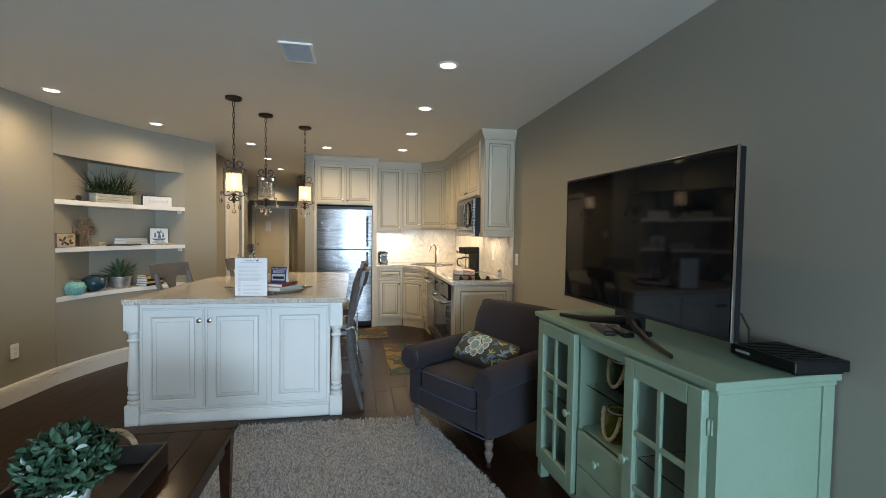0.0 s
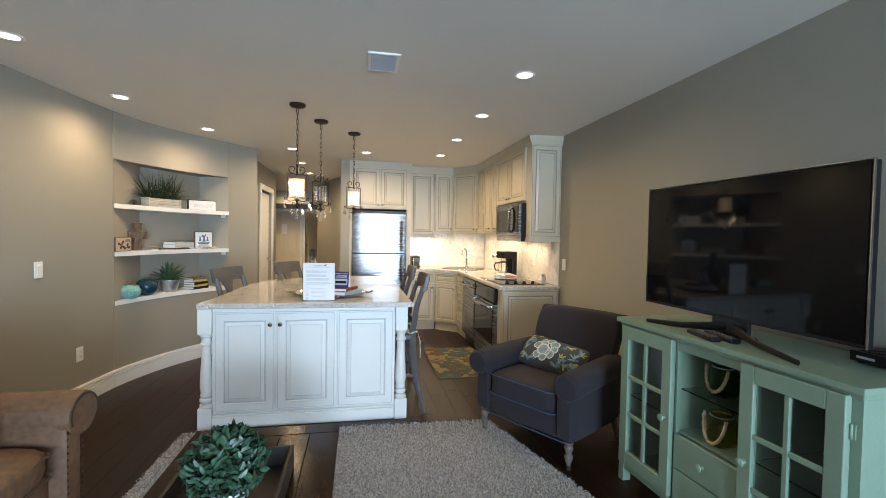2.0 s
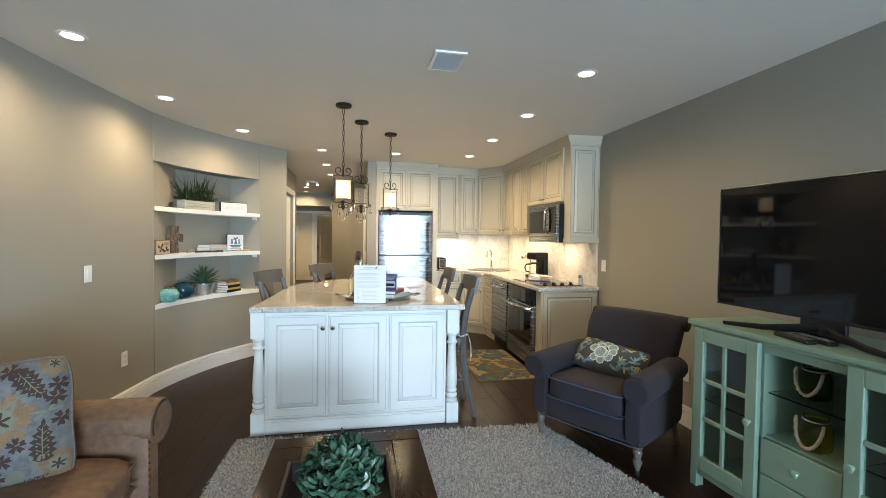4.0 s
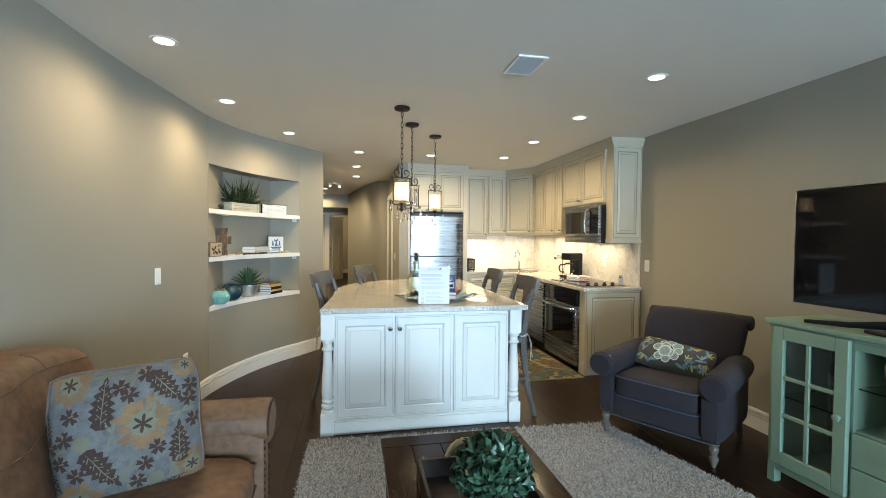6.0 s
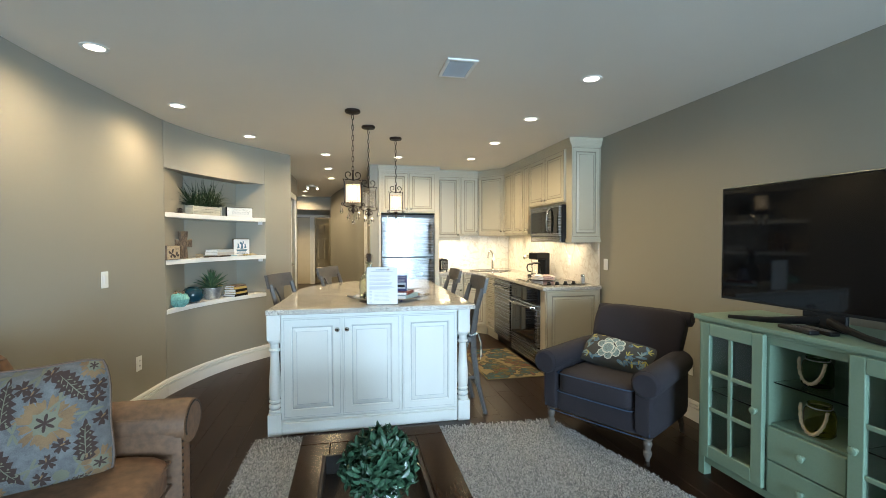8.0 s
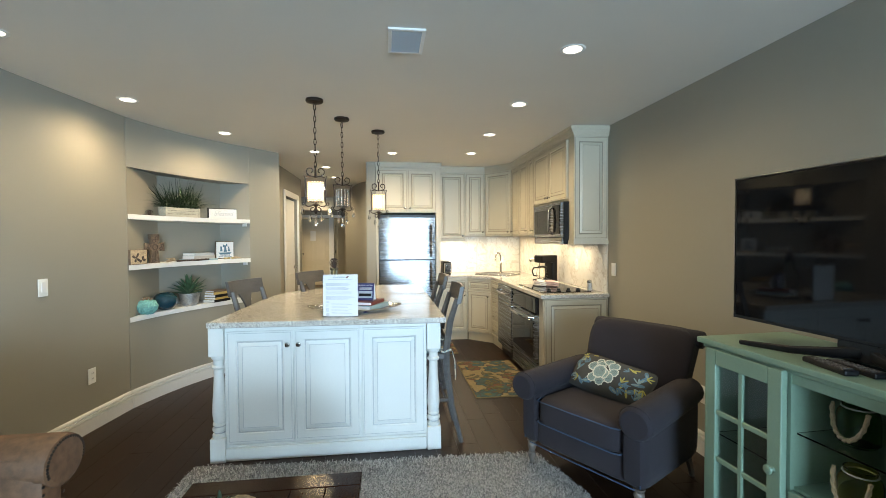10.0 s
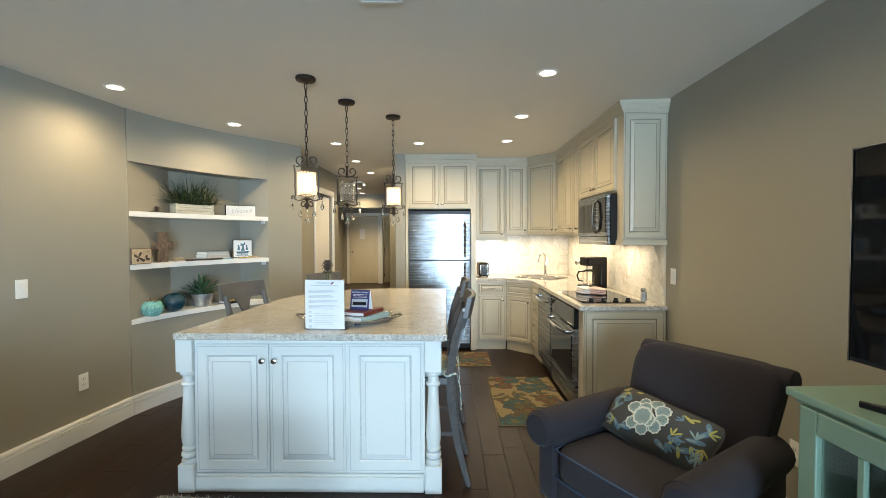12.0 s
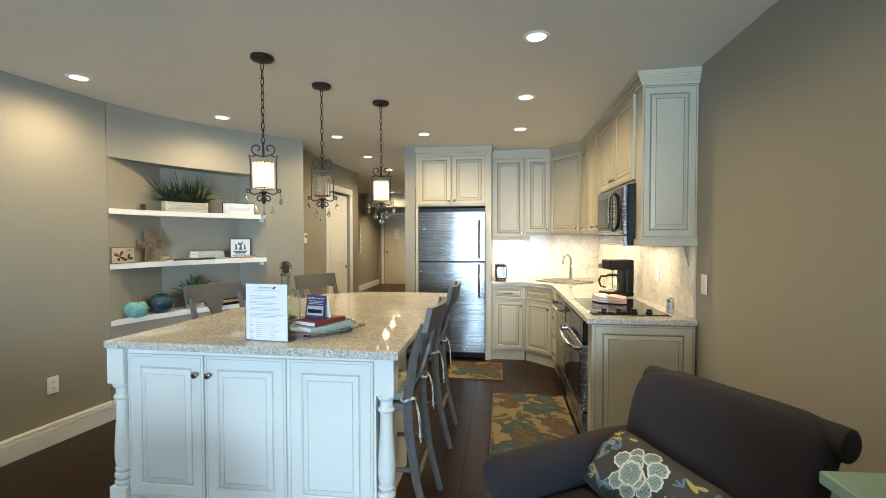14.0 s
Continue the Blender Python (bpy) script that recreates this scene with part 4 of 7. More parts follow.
def crystal_drop(bm, c, s):
    lathe(bm, [(0.0005, 0.5 * s), (0.12 * s, 0.30 * s), (0.26 * s, -0.05 * s), (0.22 * s, -0.3 * s), (0.0005, -0.5 * s)], 6, c)
    for f in bm.faces:
        f.smooth = False


def pendant(at, lit):
    p = thing("pendant_light", at, "bronze scroll pendant with a %s crystal bead shade" % ("lit" if lit else "dark"), "pendant light", "pendants over the island")
    bm = B()
    lathe(bm, [(0.012, -0.030), (0.030, -0.026), (0.058, -0.022), (0.064, -0.012), (0.062, 0.0)], 22, (0, 0, H - 0.001))
    part("canopy", bm, M_BRONZE, p)
    bm = B()
    z, k = 2.402, 0
    while z > 1.955:
        a = math.pi / 2 * (k % 2)
        tube(bm, [(0.0085 * math.cos(t) * math.cos(a), 0.0085 * math.cos(t) * math.sin(a), z - 0.020 + 0.0245 * math.sin(t)) for t in [j * math.pi / 6 for j in range(12)]], 0.0029, 6, closed=True)
        z -= 0.0420
        k += 1
    part("chain", bm, M_BRONZE, p)
    cage = B()
    tube(cage, [(0, 0, 1.955), (0, 0, 1.87)], [0.005, 0.009], 8)
    for a in (0, 180):
        one = B()
        scroll(one, [(x, 0, zz) for x, zz in spiral(0.036, 1.915, 0.033, 0.011, -80, 250)])
        scroll(one, [(0.0, 0, 1.87)] + [(x, 0, zz) for x, zz in ((0.02, 1.876), (0.038, 1.879))])
        scroll(one, [(0.038, 0, 1.879), (0.062, 0, 1.872), (0.080, 0, 1.880), (0.072, 0, 1.855), (0.071, 0, 1.80), (0.073, 0, 1.75), (0.071, 0, 1.69), (0.078, 0, 1.668)])
        scroll(one, [(x, 0, zz) for x, zz in spiral(0.085, 1.678, 0.012, 0.004, -100, 230)])
        scroll(one, [(0.078, 0, 1.668), (0.055, 0, 1.655), (0.03, 0, 1.66), (0.01, 0, 1.675)])
        scroll(one, [(x, 0, zz) for x, zz in spiral(0.022, 1.63, 0.020, 0.007, 120, -190)])
        one.transform(Matrix.Rotation(radians(a + 14), 4, "Z"))
        me = mesh_of(one, "tmp", [])
        cage.from_mesh(me)
        bpy.data.meshes.remove(me)
    lathe(cage, [(0.004, 1.60), (0.011, 1.61), (0.016, 1.63), (0.008, 1.65), (0.024, 1.668), (0.006, 1.68)], 10)
    part("scroll_frame", cage, M_BRONZE, p)
    for zc in (1.836, 1.69):
        bm = B()
        tube(bm, [(0.051 * math.cos(t), 0.051 * math.sin(t), zc) for t in [j * math.pi / 10 for j in range(20)]], 0.0022, 6, closed=True)
        part("shade_ring", bm, M_BRONZE, p)
    bm = B()
    strands = 17 if lit else 11
    for j in range(strands):
        t = j * 2 * math.pi / strands
        for i in range(10):
            made = bmesh.ops.create_icosphere(bm, subdivisions=1, radius=0.0086 if lit else 0.0072, matrix=Matrix.Translation((0.051 * math.cos(t), 0.051 * math.sin(t), 1.698 + 0.0146 * i)))
    part("bead_shade", bm, M_CRYSTAL if not lit else M_LITBEAD, p, "" if lit else "unlit clear bead shade")
    if lit:
        bm = B()
        lathe(bm, [(0.0, 1.705), (0.026, 1.712), (0.034, 1.75), (0.034, 1.80), (0.024, 1.828), (0.0, 1.832)], 14)
        part("bulb", bm, M_LIT, p, "glowing frosted bulb")
    for a in range(2):
        bm = B()
        t = radians(180 * a + 14)
        c = (0.094 * math.cos(t), 0.094 * math.sin(t), 1.620)
        tube(bm, [(c[0], c[1], 1.668), (c[0], c[1], 1.645)], 0.0012, 4)
        ball(bm, (c[0], c[1], 1.650), 0.006, 1)
        crystal_drop(bm, c, 0.05)
        part("crystal_drop", bm, M_CRYSTAL, p)
        bm = B()
        t += radians(24)
        c = (0.046 * math.cos(t), 0.042 * math.sin(t), 1.570)
        ball(bm, (c[0], c[1], 1.602), 0.006, 1)
        crystal_drop(bm, c, 0.05)
        part("crystal_drop", bm, M_CRYSTAL, p)
    bm = B()
    for i in range(3):
        ball(bm, (0, 0, 1.590 - 0.016 * i), 0.0075, 1)
    ball(bm, (0, 0, 1.530), 0.019, 1)
    part("crystal_ball", bm, M_CRYSTAL, p)
    return p


lit_one = None
for px, py, lit in PENDANTS:
    if lit and lit_one:
        copy_thing(lit_one, pose(px, py, 0, 0, 0, 4))
    else:
        made = pendant(pose(px, py, 0, 0, 0, 0 if lit else 6), lit)
        lit_one = made if lit else lit_one
dl = None
for lx, ly in DOWNLIGHTS:
    if dl:
        copy_thing(dl, pose(lx, ly, H))
        continue
    dl = thing("downlight", pose(lx, ly, H), "round white recessed ceiling downlight, switched on", "downlight", "ceiling downlights")
    bm = B()
    lathe(bm, [(0.046, -0.0005), (0.050, -0.005), (0.066, -0.004), (0.069, -0.0005)], 28)
    part("trim_ring", bm, M_TRIM, dl)
    bm = B()
    lathe(bm, [(0.0, -0.003), (0.048, -0.003), (0.048, -0.0008)], 28)
    part("lens", bm, M_LENS, dl)
vent = thing("ceiling_vent", pose(-0.273, 2.829, H), "white louvred ceiling air vent", "vent")
bm = B()
for x0, y0, x1, y1 in ((-0.093, -0.14, 0.093, -0.121), (-0.093, 0.121, 0.093, 0.14), (-0.093, -0.121, -0.074, 0.121), (0.074, -0.121, 0.093, 0.121)):
    box(bm, x0, y0, -0.012, x1, y1, -0.001, 0.002)
part("frame", bm, M_TRIM, vent)
bm = B()
box(bm, -0.074, -0.121, -0.0035, 0.074, 0.121, -0.0015)
part("backing", bm, M_GREYBOOK, vent)
for i in range(14):
    bm = B()
    box(bm, -0.074, -0.006, -0.0006, 0.074, 0.006, 0.0006)
    part("slat", bm, M_VENT, vent, at=pose(0, -0.113 + 0.0174 * i, -0.008, -32, 0, 0))
tr = thing("track_light", pose(-1.66, 9.12, H, 0, 0, 15), "small ceiling spot with two lit heads in the hall", "spotlight")
bm = B()
lathe(bm, [(0.05, -0.02), (0.05, -0.001)], 14)
tube(bm, [(-0.11, 0, -0.024), (0.11, 0, -0.024)], 0.008, 8)
part("bar", bm, M_TRIM, tr)
for x in (-0.09, 0.09):
    bm = B()
    lathe(bm, [(0.012, 0.03), (0.022, 0.0), (0.025, -0.024)], 12)
    h = part("head", bm, M_TRIM, tr, at=pose(x, -0.012, -0.055, -45, 0, 20))
    bm = B()
    ball(bm, (0, 0, -0.026), 0.018, 2)
    part("bulb", bm, M_LENS, h)


# ---- sage media cabinet with the television ----
tc = thing("media_cabinet", pose(1.14, 1.825, 0, 0, 0, -87.1), "sage green painted media cabinet with glazed doors", "cabinet")
CW, CD, CH = 0.60, 0.47, 0.946
bm = B()
box(bm, -CW - 0.02, -0.030, CH - 0.026, CW + 0.02, CD, CH, 0.004, 2)
box(bm, -CW - 0.006, -0.008, CH - 0.046, CW + 0.006, CD, CH - 0.026, 0.003)
part("top", bm, M_SAGE, tc)
for x in (-CW, CW - 0.04):
    for y in (0.0, CD - 0.05):
        bm = B()
        prism(bm, [(x, y), (x + 0.04, y), (x + 0.04, y + 0.05), (x, y + 0.05)], 0.0, CH - 0.046)
        part("leg_post", bm, M_SAGE, tc)
for x in (-CW + 0.006, CW - 0.024):
    bm = B()
    box(bm, x, 0.05, 0.09, x + 0.018, CD - 0.05, CH - 0.046)
    part("side_panel", bm, M_SAGE, tc)
bm = B()
box(bm, -CW + 0.05, CD - 0.02, 0.09, CW - 0.05, CD - 0.01, CH - 0.046)
part("back_panel", bm, M_SAGE, tc)
bm = B()
box(bm, -CW + 0.02, 0.025, 0.10, CW - 0.02, CD - 0.02, 0.12)
part("bottom_shelf", bm, M_SAGE, tc)
for z, zh in ((0.075, 0.038), (CH - 0.085, 0.039)):
    bm = B()
    box(bm, -CW + 0.04, 0.004, z, CW - 0.04, 0.024, z + zh)
    part("rail", bm, M_SAGE, tc)
for x in (-0.192, 0.177):
    bm = B()
    box(bm, x, 0.003, 0.115, x + 0.015, CD - 0.02, CH - 0.046)
    part("divider", bm, M_SAGE, tc)
bm = B()
box(bm, -0.177, 0.02, 0.452, 0.177, CD - 0.02, 0.464)
part("cubby_floor", bm, M_SAGE, tc)
bm = B()
box(bm, -0.176, 0.03, 0.665, 0.176, CD - 0.03, 0.671)
part("glass_shelf", bm, M_GLASS, tc).visible_shadow = False
for x in (-0.56, 0.21):
    bm = B()
    box(bm, x, 0.03, 0.50, x + 0.35, CD - 0.03, 0.506)
    part("glass_shelf", bm, M_GLASS, tc).visible_shadow = False
for z, h in ((0.288, 0.166), (0.118, 0.163)):
    bm = B()
    box(bm, -0.174, -0.010, z, 0.174, 0.012, z + h, 0.004, 2)
    d = part("drawer_front", bm, M_SAGE, tc)
    knob(d, 0.0, z + h / 2, -0.010, M_SAGE, 0.019)
for x0, kx in ((-0.567, -0.219), (0.189, 0.221)):
    x1, z0, z1 = x0 + 0.380, 0.126, 0.908
    bm = B()
    for a in ((x0, z0, x0 + 0.06, z1), (x1 - 0.06, z0, x1, z1), (x0 + 0.06, z0, x1 - 0.06, z0 + 0.075), (x0 + 0.06, z1 - 0.07, x1 - 0.06, z1)):
        box(bm, a[0], -0.030, a[1], a[2], -0.001, a[3], 0.004, 2)
    door = part("door", bm, M_SAGE, tc)
    xm = (x0 + x1) / 2
    part("glazing_bar", box(B(), xm - 0.011, -0.027, z0 + 0.075, xm + 0.011, -0.012, z1 - 0.07, 0.003), M_SAGE, door)
    for k in (1, 2):
        zz = z0 + 0.075 + k * (z1 - z0 - 0.145) / 3
        part("glazing_bar", box(B(), x0 + 0.06, -0.026, zz - 0.011, x1 - 0.06, -0.013, zz + 0.011, 0.003), M_SAGE, door)
    for i in range(2):
        for k in range(3):
            a, c = x0 + 0.06 + i * (x1 - x0 - 0.12) / 2, z0 + 0.075 + k * (z1 - z0 - 0.145) / 3
            bm = B()
            box(bm, a, -0.0115, c, a + (x1 - x0 - 0.12) / 2, -0.0095, c + (z1 - z0 - 0.145) / 3)
            part("pane", bm, M_GLASS, door).visible_shadow = False
    knob(door, kx, 0.515, -0.030, M_SAGE, 0.019)
    hx = x0 - 0.004 if x0 < 0 else x1 + 0.004
    for zz in (0.215, 0.79):
        bm = B()
        tube(bm, [(hx, -0.008, zz - 0.026), (hx, -0.008, zz + 0.026)], 0.005, 8)
        box(bm, hx - 0.010, -0.005, zz - 0.024, hx + 0.010, 0.0, zz + 0.024)
        part("hinge", bm, M_SAGE, door)
CABM = tc.matrix_basis


def jar(at, mats, rope_to, label, r=0.062, h=0.15):
    j = thing("lantern_jar", at, label, "jar", "glass jars in the media cabinet")
    bm = B()
    prof = [(r * 0.8, 0), (r, 0.015), (r, h * 0.68), (r * 0.92, h * 0.8), (r * 0.72, h * 0.9), (r * 0.76, h)]
    lathe(bm, prof + [(rr - 0.004, z) for rr, z in prof[::-1][:-1]] + [(0.0, 0.006)], 20)
    part("body", bm, mats, j).visible_shadow = False
    bm = B()
    tube(bm, [(r * 0.76 * math.cos(t), r * 0.76 * math.sin(t), h * 0.9) for t in [k * math.pi / 10 for k in range(20)]], 0.003, 6, closed=True)
    part("wire_collar", bm, M_GALV, j)
    bm = B()
    n = 30
    pts = [(r * 0.95 * math.cos(math.pi * i / n), -r * 0.6 - 0.02 * math.sin(math.pi * i / n), h * 0.88 - rope_to * math.sin(math.pi * i / n)) for i in range(n + 1)]
    for ph in (0, math.pi):
        tube(bm, [(p[0], p[1] + 0.004 * math.cos(i * 1.1 + ph), p[2] + 0.004 * math.sin(i * 1.1 + ph)) for i, p in enumerate(pts)], 0.0062, 6)
    part("rope_handle", bm, M_ROPE, j, "twisted natural rope handle")
    return j


jar(CABM @ pose(-0.005, 0.095, 0.4645), M_YEL, 0.12, "amber glass jar with a rope handle")
jar(CABM @ pose(-0.055, 0.15, 0.671), M_GRN, 0.11, "green ribbed glass jar with a rope handle")
bm = B()
lathe(bm, [(0.05, 0), (0.085, 0.03), (0.10, 0.08), (0.09, 0.13), (0.06, 0.16), (0.065, 0.175)], 20)
single("ceramic_vase", bm, M_AQUA, "round speckled ceramic vase behind the glass", "vase", CABM @ pose(0.43, 0.26, 0.506))
bm = B()
lathe(bm, [(0.045, 0), (0.06, 0.02), (0.055, 0.10), (0.075, 0.17), (0.07, 0.20)], 16)
single("wire_vase", bm, M_BRONZE, "dark metal vase behind the cabinet glass", "vase", CABM @ pose(-0.38, 0.26, 0.506))

tv = thing("television", pose(1.272, 1.863, CH - 0.010, 0, 0, -87.9), "large black flat television on a splayed stand", "television")
bm = B()
box(bm, -0.553, 0.0, 0.10, 0.553, 0.032, 0.748, 0.004, 2)
box(bm, -0.40, 0.030, 0.16, 0.40, 0.062, 0.55, 0.01)
shell = part("casing", bm, M_BLACK, tv)
bm = B()
box(bm, -0.544, -0.003, 0.116, 0.544, 0.001, 0.740)
part("screen", bm, M_SCREEN, tv)
bm = B()
for a in ((-0.555, 0.10, -0.551, 0.750), (0.551, 0.10, 0.555, 0.750), (-0.555, 0.748, 0.555, 0.752)):
    box(bm, a[0], -0.0045, a[1], a[2], 0.004, a[3])
part("metal_edge", bm, M_CHROME, tv)
bm = B()
box(bm, -0.10, 0.01, 0.03, 0.10, 0.03, 0.11, 0.005)
for sx in (-1, 1):
    tube(bm, [(sx * 0.02, 0.02, 0.062), (sx * 0.10, -0.02, 0.050), (sx * 0.22, -0.058, 0.032), (sx * 0.41, -0.105, 0.020)], [0.024, 0.020, 0.015, 0.010], 8, flat=0.6)
tube(bm, [(-0.10, 0.05, 0.022), (0.10, 0.05, 0.022)], 0.012, 8)
part("stand", bm, M_BLACK, tv)
cb = thing("cable_box", CABM @ pose(0.500, 0.385, CH, 0, 0, -5) @ Matrix.Scale(0.86, 4), "black slotted cable box at the end of the cabinet top", "cable box")
bm = B()
box(bm, -0.15, -0.12, 0.008, 0.15, 0.12, 0.052, 0.004, 2)
part("casing", bm, M_BLACK, cb)
for i in range(12):
    bm = B()
    box(bm, -0.13 + 0.022 * i, -0.10, 0.052, -0.12 + 0.022 * i, 0.10, 0.055)
    part("vent_rib", bm, M_BLACK, cb)
bm = B()
box(bm, -0.12, -0.122, 0.024, -0.05, -0.1195, 0.034)
part("label_strip", bm, M_GREYBOOK, cb)
for x in (-0.13, 0.12):
    bm = B()
    box(bm, x, -0.10, 0.0, x + 0.02, 0.10, 0.008)
    part("foot", bm, M_BLACK, cb)
bm = B()
tube(bm, [tuple(CABM @ Vector(p)) for p in ((0.385, 0.32, 0.958), (0.392, 0.335, 0.975), (0.398, 0.34, 1.00), (0.398, 0.335, 1.05), (0.390, 0.31, 1.10), (0.372, 0.27, 1.14))], 0.004, 6)
single("tv_cable", bm, M_GAP, "black cable between television and cable box", "cable")
for i, (x, y, a) in enumerate(((-0.075, 0.045, 77), (-0.03, 0.100, 80))):
    rc = thing("remote_control", CABM @ pose(x, y + 0.0, CH, 0, 0, a), "black remote control with grey buttons", "remote control", "remotes on the media cabinet")
    bm = B()
    box(bm, -0.025, -0.095, 0.0, 0.025, 0.095, 0.020, 0.006, 2)
    part("casing", bm, M_BLACK, rc)
    for r in range(8):
        for c in range(3):
            bm = B()
            box(bm, -0.017 + 0.0125 * c, -0.075 + 0.019 * r, 0.019, -0.008 + 0.0125 * c, -0.063 + 0.019 * r, 0.0225, 0.001)
            part("button", bm, M_STOOL, rc)

# ---- armchair ----
ac = thing("armchair", pose(0.657, 2.824, 0, 0, 0, -59), "charcoal rolled-arm armchair with blue piping on turned legs", "armchair")
bm = B()
puff(bm, -0.345, -0.015, 0.165, 0.345, 0.66, 0.36, 8, 9)
part("seat_frame", bm, M_CHAIRFAB, ac)
bm = B()
puff(bm, -0.280, -0.046, 0.305, 0.280, 0.56, 0.470, 12, 6.5)
cush = part("seat_cushion", bm, M_CHAIRFAB, ac)
for z in (0.322, 0.450):
    bm = B()
    tube(bm, [(-0.272, 0.3, z), (-0.272, 0.02, z), (-0.262, -0.026, z), (-0.225, -0.038, z), (0.0, -0.041, z), (0.225, -0.038, z), (0.262, -0.026, z), (0.272, 0.02, z), (0.272, 0.3, z)], 0.004, 6)
    part("piping", bm, M_PIPE, cush)
bm = B()
tube(bm, [(-0.345, 0.02, 0.172), (-0.33, -0.012, 0.17), (0.0, -0.016, 0.17), (0.33, -0.012, 0.17), (0.345, 0.02, 0.172), (0.345, 0.6, 0.172)], 0.004, 6)
part("piping", bm, M_PIPE, ac)
for sx in (-1, 1):
    bm = B()
    puff(bm, min(sx * 0.27, sx * 0.385), -0.03, 0.17, max(sx * 0.27, sx * 0.385), 0.62, 0.555, 8, 9)
    n = 16
    rings = []
    for y, s in ((-0.062, 0.80), (-0.055, 0.93), (-0.04, 1.0), (0.10, 1.0), (0.35, 1.0), (0.52, 0.98), (0.60, 0.9)):
        cx, cz = sx * (0.352 - 0.02 * (y / 0.6)), 0.515 + 0.02 * (y / 0.6)
        rings.append([bm.verts.new((cx + sx * 0.088 * s * math.cos(2 * math.pi * k / n), y, cz + 0.082 * s * math.sin(2 * math.pi * k / n))) for k in range(n)])
    for a, b in zip(rings, rings[1:]):
        for k in range(n):
            f = bm.faces.new((a[k], a[(k + 1) % n], b[(k + 1) % n], b[k]))
            f.smooth = True
    bm.faces.new(rings[0])
    bm.faces.new(rings[-1])
    bmesh.ops.recalc_face_normals(bm, faces=bm.faces)
    arm = part("arm", bm, M_CHAIRFAB, ac)
    bm = B()
    tube(bm, [(sx * 0.352 + sx * 0.087 * math.cos(t), -0.040, 0.515 + 0.081 * math.sin(t)) for t in [k * math.pi / 10 for k in range(20)]], 0.0030, 6, closed=True)
    part("seam", bm, M_CHAIRFAB, arm)
    bm = B()
    tube(bm, [(sx * 0.366, -0.0175, 0.43), (sx * 0.366, -0.0165, 0.19)], 0.0035, 6)
    part("piping", bm, M_PIPE, arm)


def lean_back(v):
    t = max(0.0, (v.z - 0.35) / 0.52)
    return Vector((v.x * (0.92 + 0.10 * t) + 0.03 * t, v.y + 0.10 * t + 0.035 * t ** 4, v.z))


bm = B()
puff(bm, -0.335, 0.47, 0.30, 0.335, 0.60, 0.872, 12, 7, shape=lean_back)
n, rings = 14, []
for x, s in ((-0.338, 0.75), (-0.331, 0.95), (-0.31, 1.0), (0.0, 1.0), (0.32, 1.0), (0.345, 0.95), (0.352, 0.75)):
    rings.append([bm.verts.new((x + 0.03, 0.675 + 0.055 * s * math.cos(2 * math.pi * k / n), 0.818 + 0.052 * s * math.sin(2 * math.pi * k / n))) for k in range(n)])
for a, b in zip(rings, rings[1:]):
    for k in range(n):
        f = bm.faces.new((a[k], a[(k + 1) % n], b[(k + 1) % n], b[k]))
        f.smooth = True
bm.faces.new(rings[0])
bm.faces.new(rings[-1])
bmesh.ops.recalc_face_normals(bm, faces=bm.faces)
part("backrest", bm, M_CHAIRFAB, ac)
for x in (-0.342, 0.342):
    bm = B()
    lathe(bm, [(0.011, 0.0), (0.013, 0.03), (0.012, 0.035), (0.018, 0.05), (0.026, 0.075), (0.026, 0.09), (0.017, 0.10), (0.021, 0.115), (0.027, 0.135), (0.025, 0.15), (0.018, 0.157), (0.028, 0.165), (0.030, 0.175)], 14, (x, 0.02, 0))
    leg = part("front_leg", bm, M_TURNED, ac)
    bm = B()
    lathe(bm, [(0.0115, 0.0), (0.0145, 0.001), (0.0145, 0.028), (0.0125, 0.03)], 12, (x, 0.02, 0))
    part("ferrule", bm, M_BRONZE, leg, "dark brass ferrule")
    bm = B()
    tube(bm, [(x * 0.93, 0.68, 0.0), (x * 0.93, 0.64, 0.10), (x * 0.93, 0.60, 0.19)], [0.016, 0.020, 0.026], 6)
    part("back_leg", bm, M_TURNED, ac)
ACM = ac.matrix_basis


# ---- cushions: a stuffed face with motifs laid on it ----
def cushion_point(u, v, w, h, t):
    """A point of the front face; u, v from -1 to 1, local x across, z up, front -y."""
    pinch = 1 - 0.075 * (u * v) ** 4
    x = u * w / 2 * (1 - 0.015 * (1 - v * v) * abs(u) - 0.012 * math.sin(5 * v + 2 * u))
    z = v * h / 2 * (1 - 0.015 * (1 - u * u) * abs(v) - 0.014 * math.sin(4 * u + v))
    y = -t / 2 * max(0.0, (1 - abs(u) ** 2.4)) ** 0.62 * max(0.0, (1 - abs(v) ** 2.4)) ** 0.62 * (1 + 0.07 * math.sin(5 * u + 3 * v) + 0.04 * math.sin(9 * u - 8 * v))
    return Vector((x * pinch, y, z * pinch))


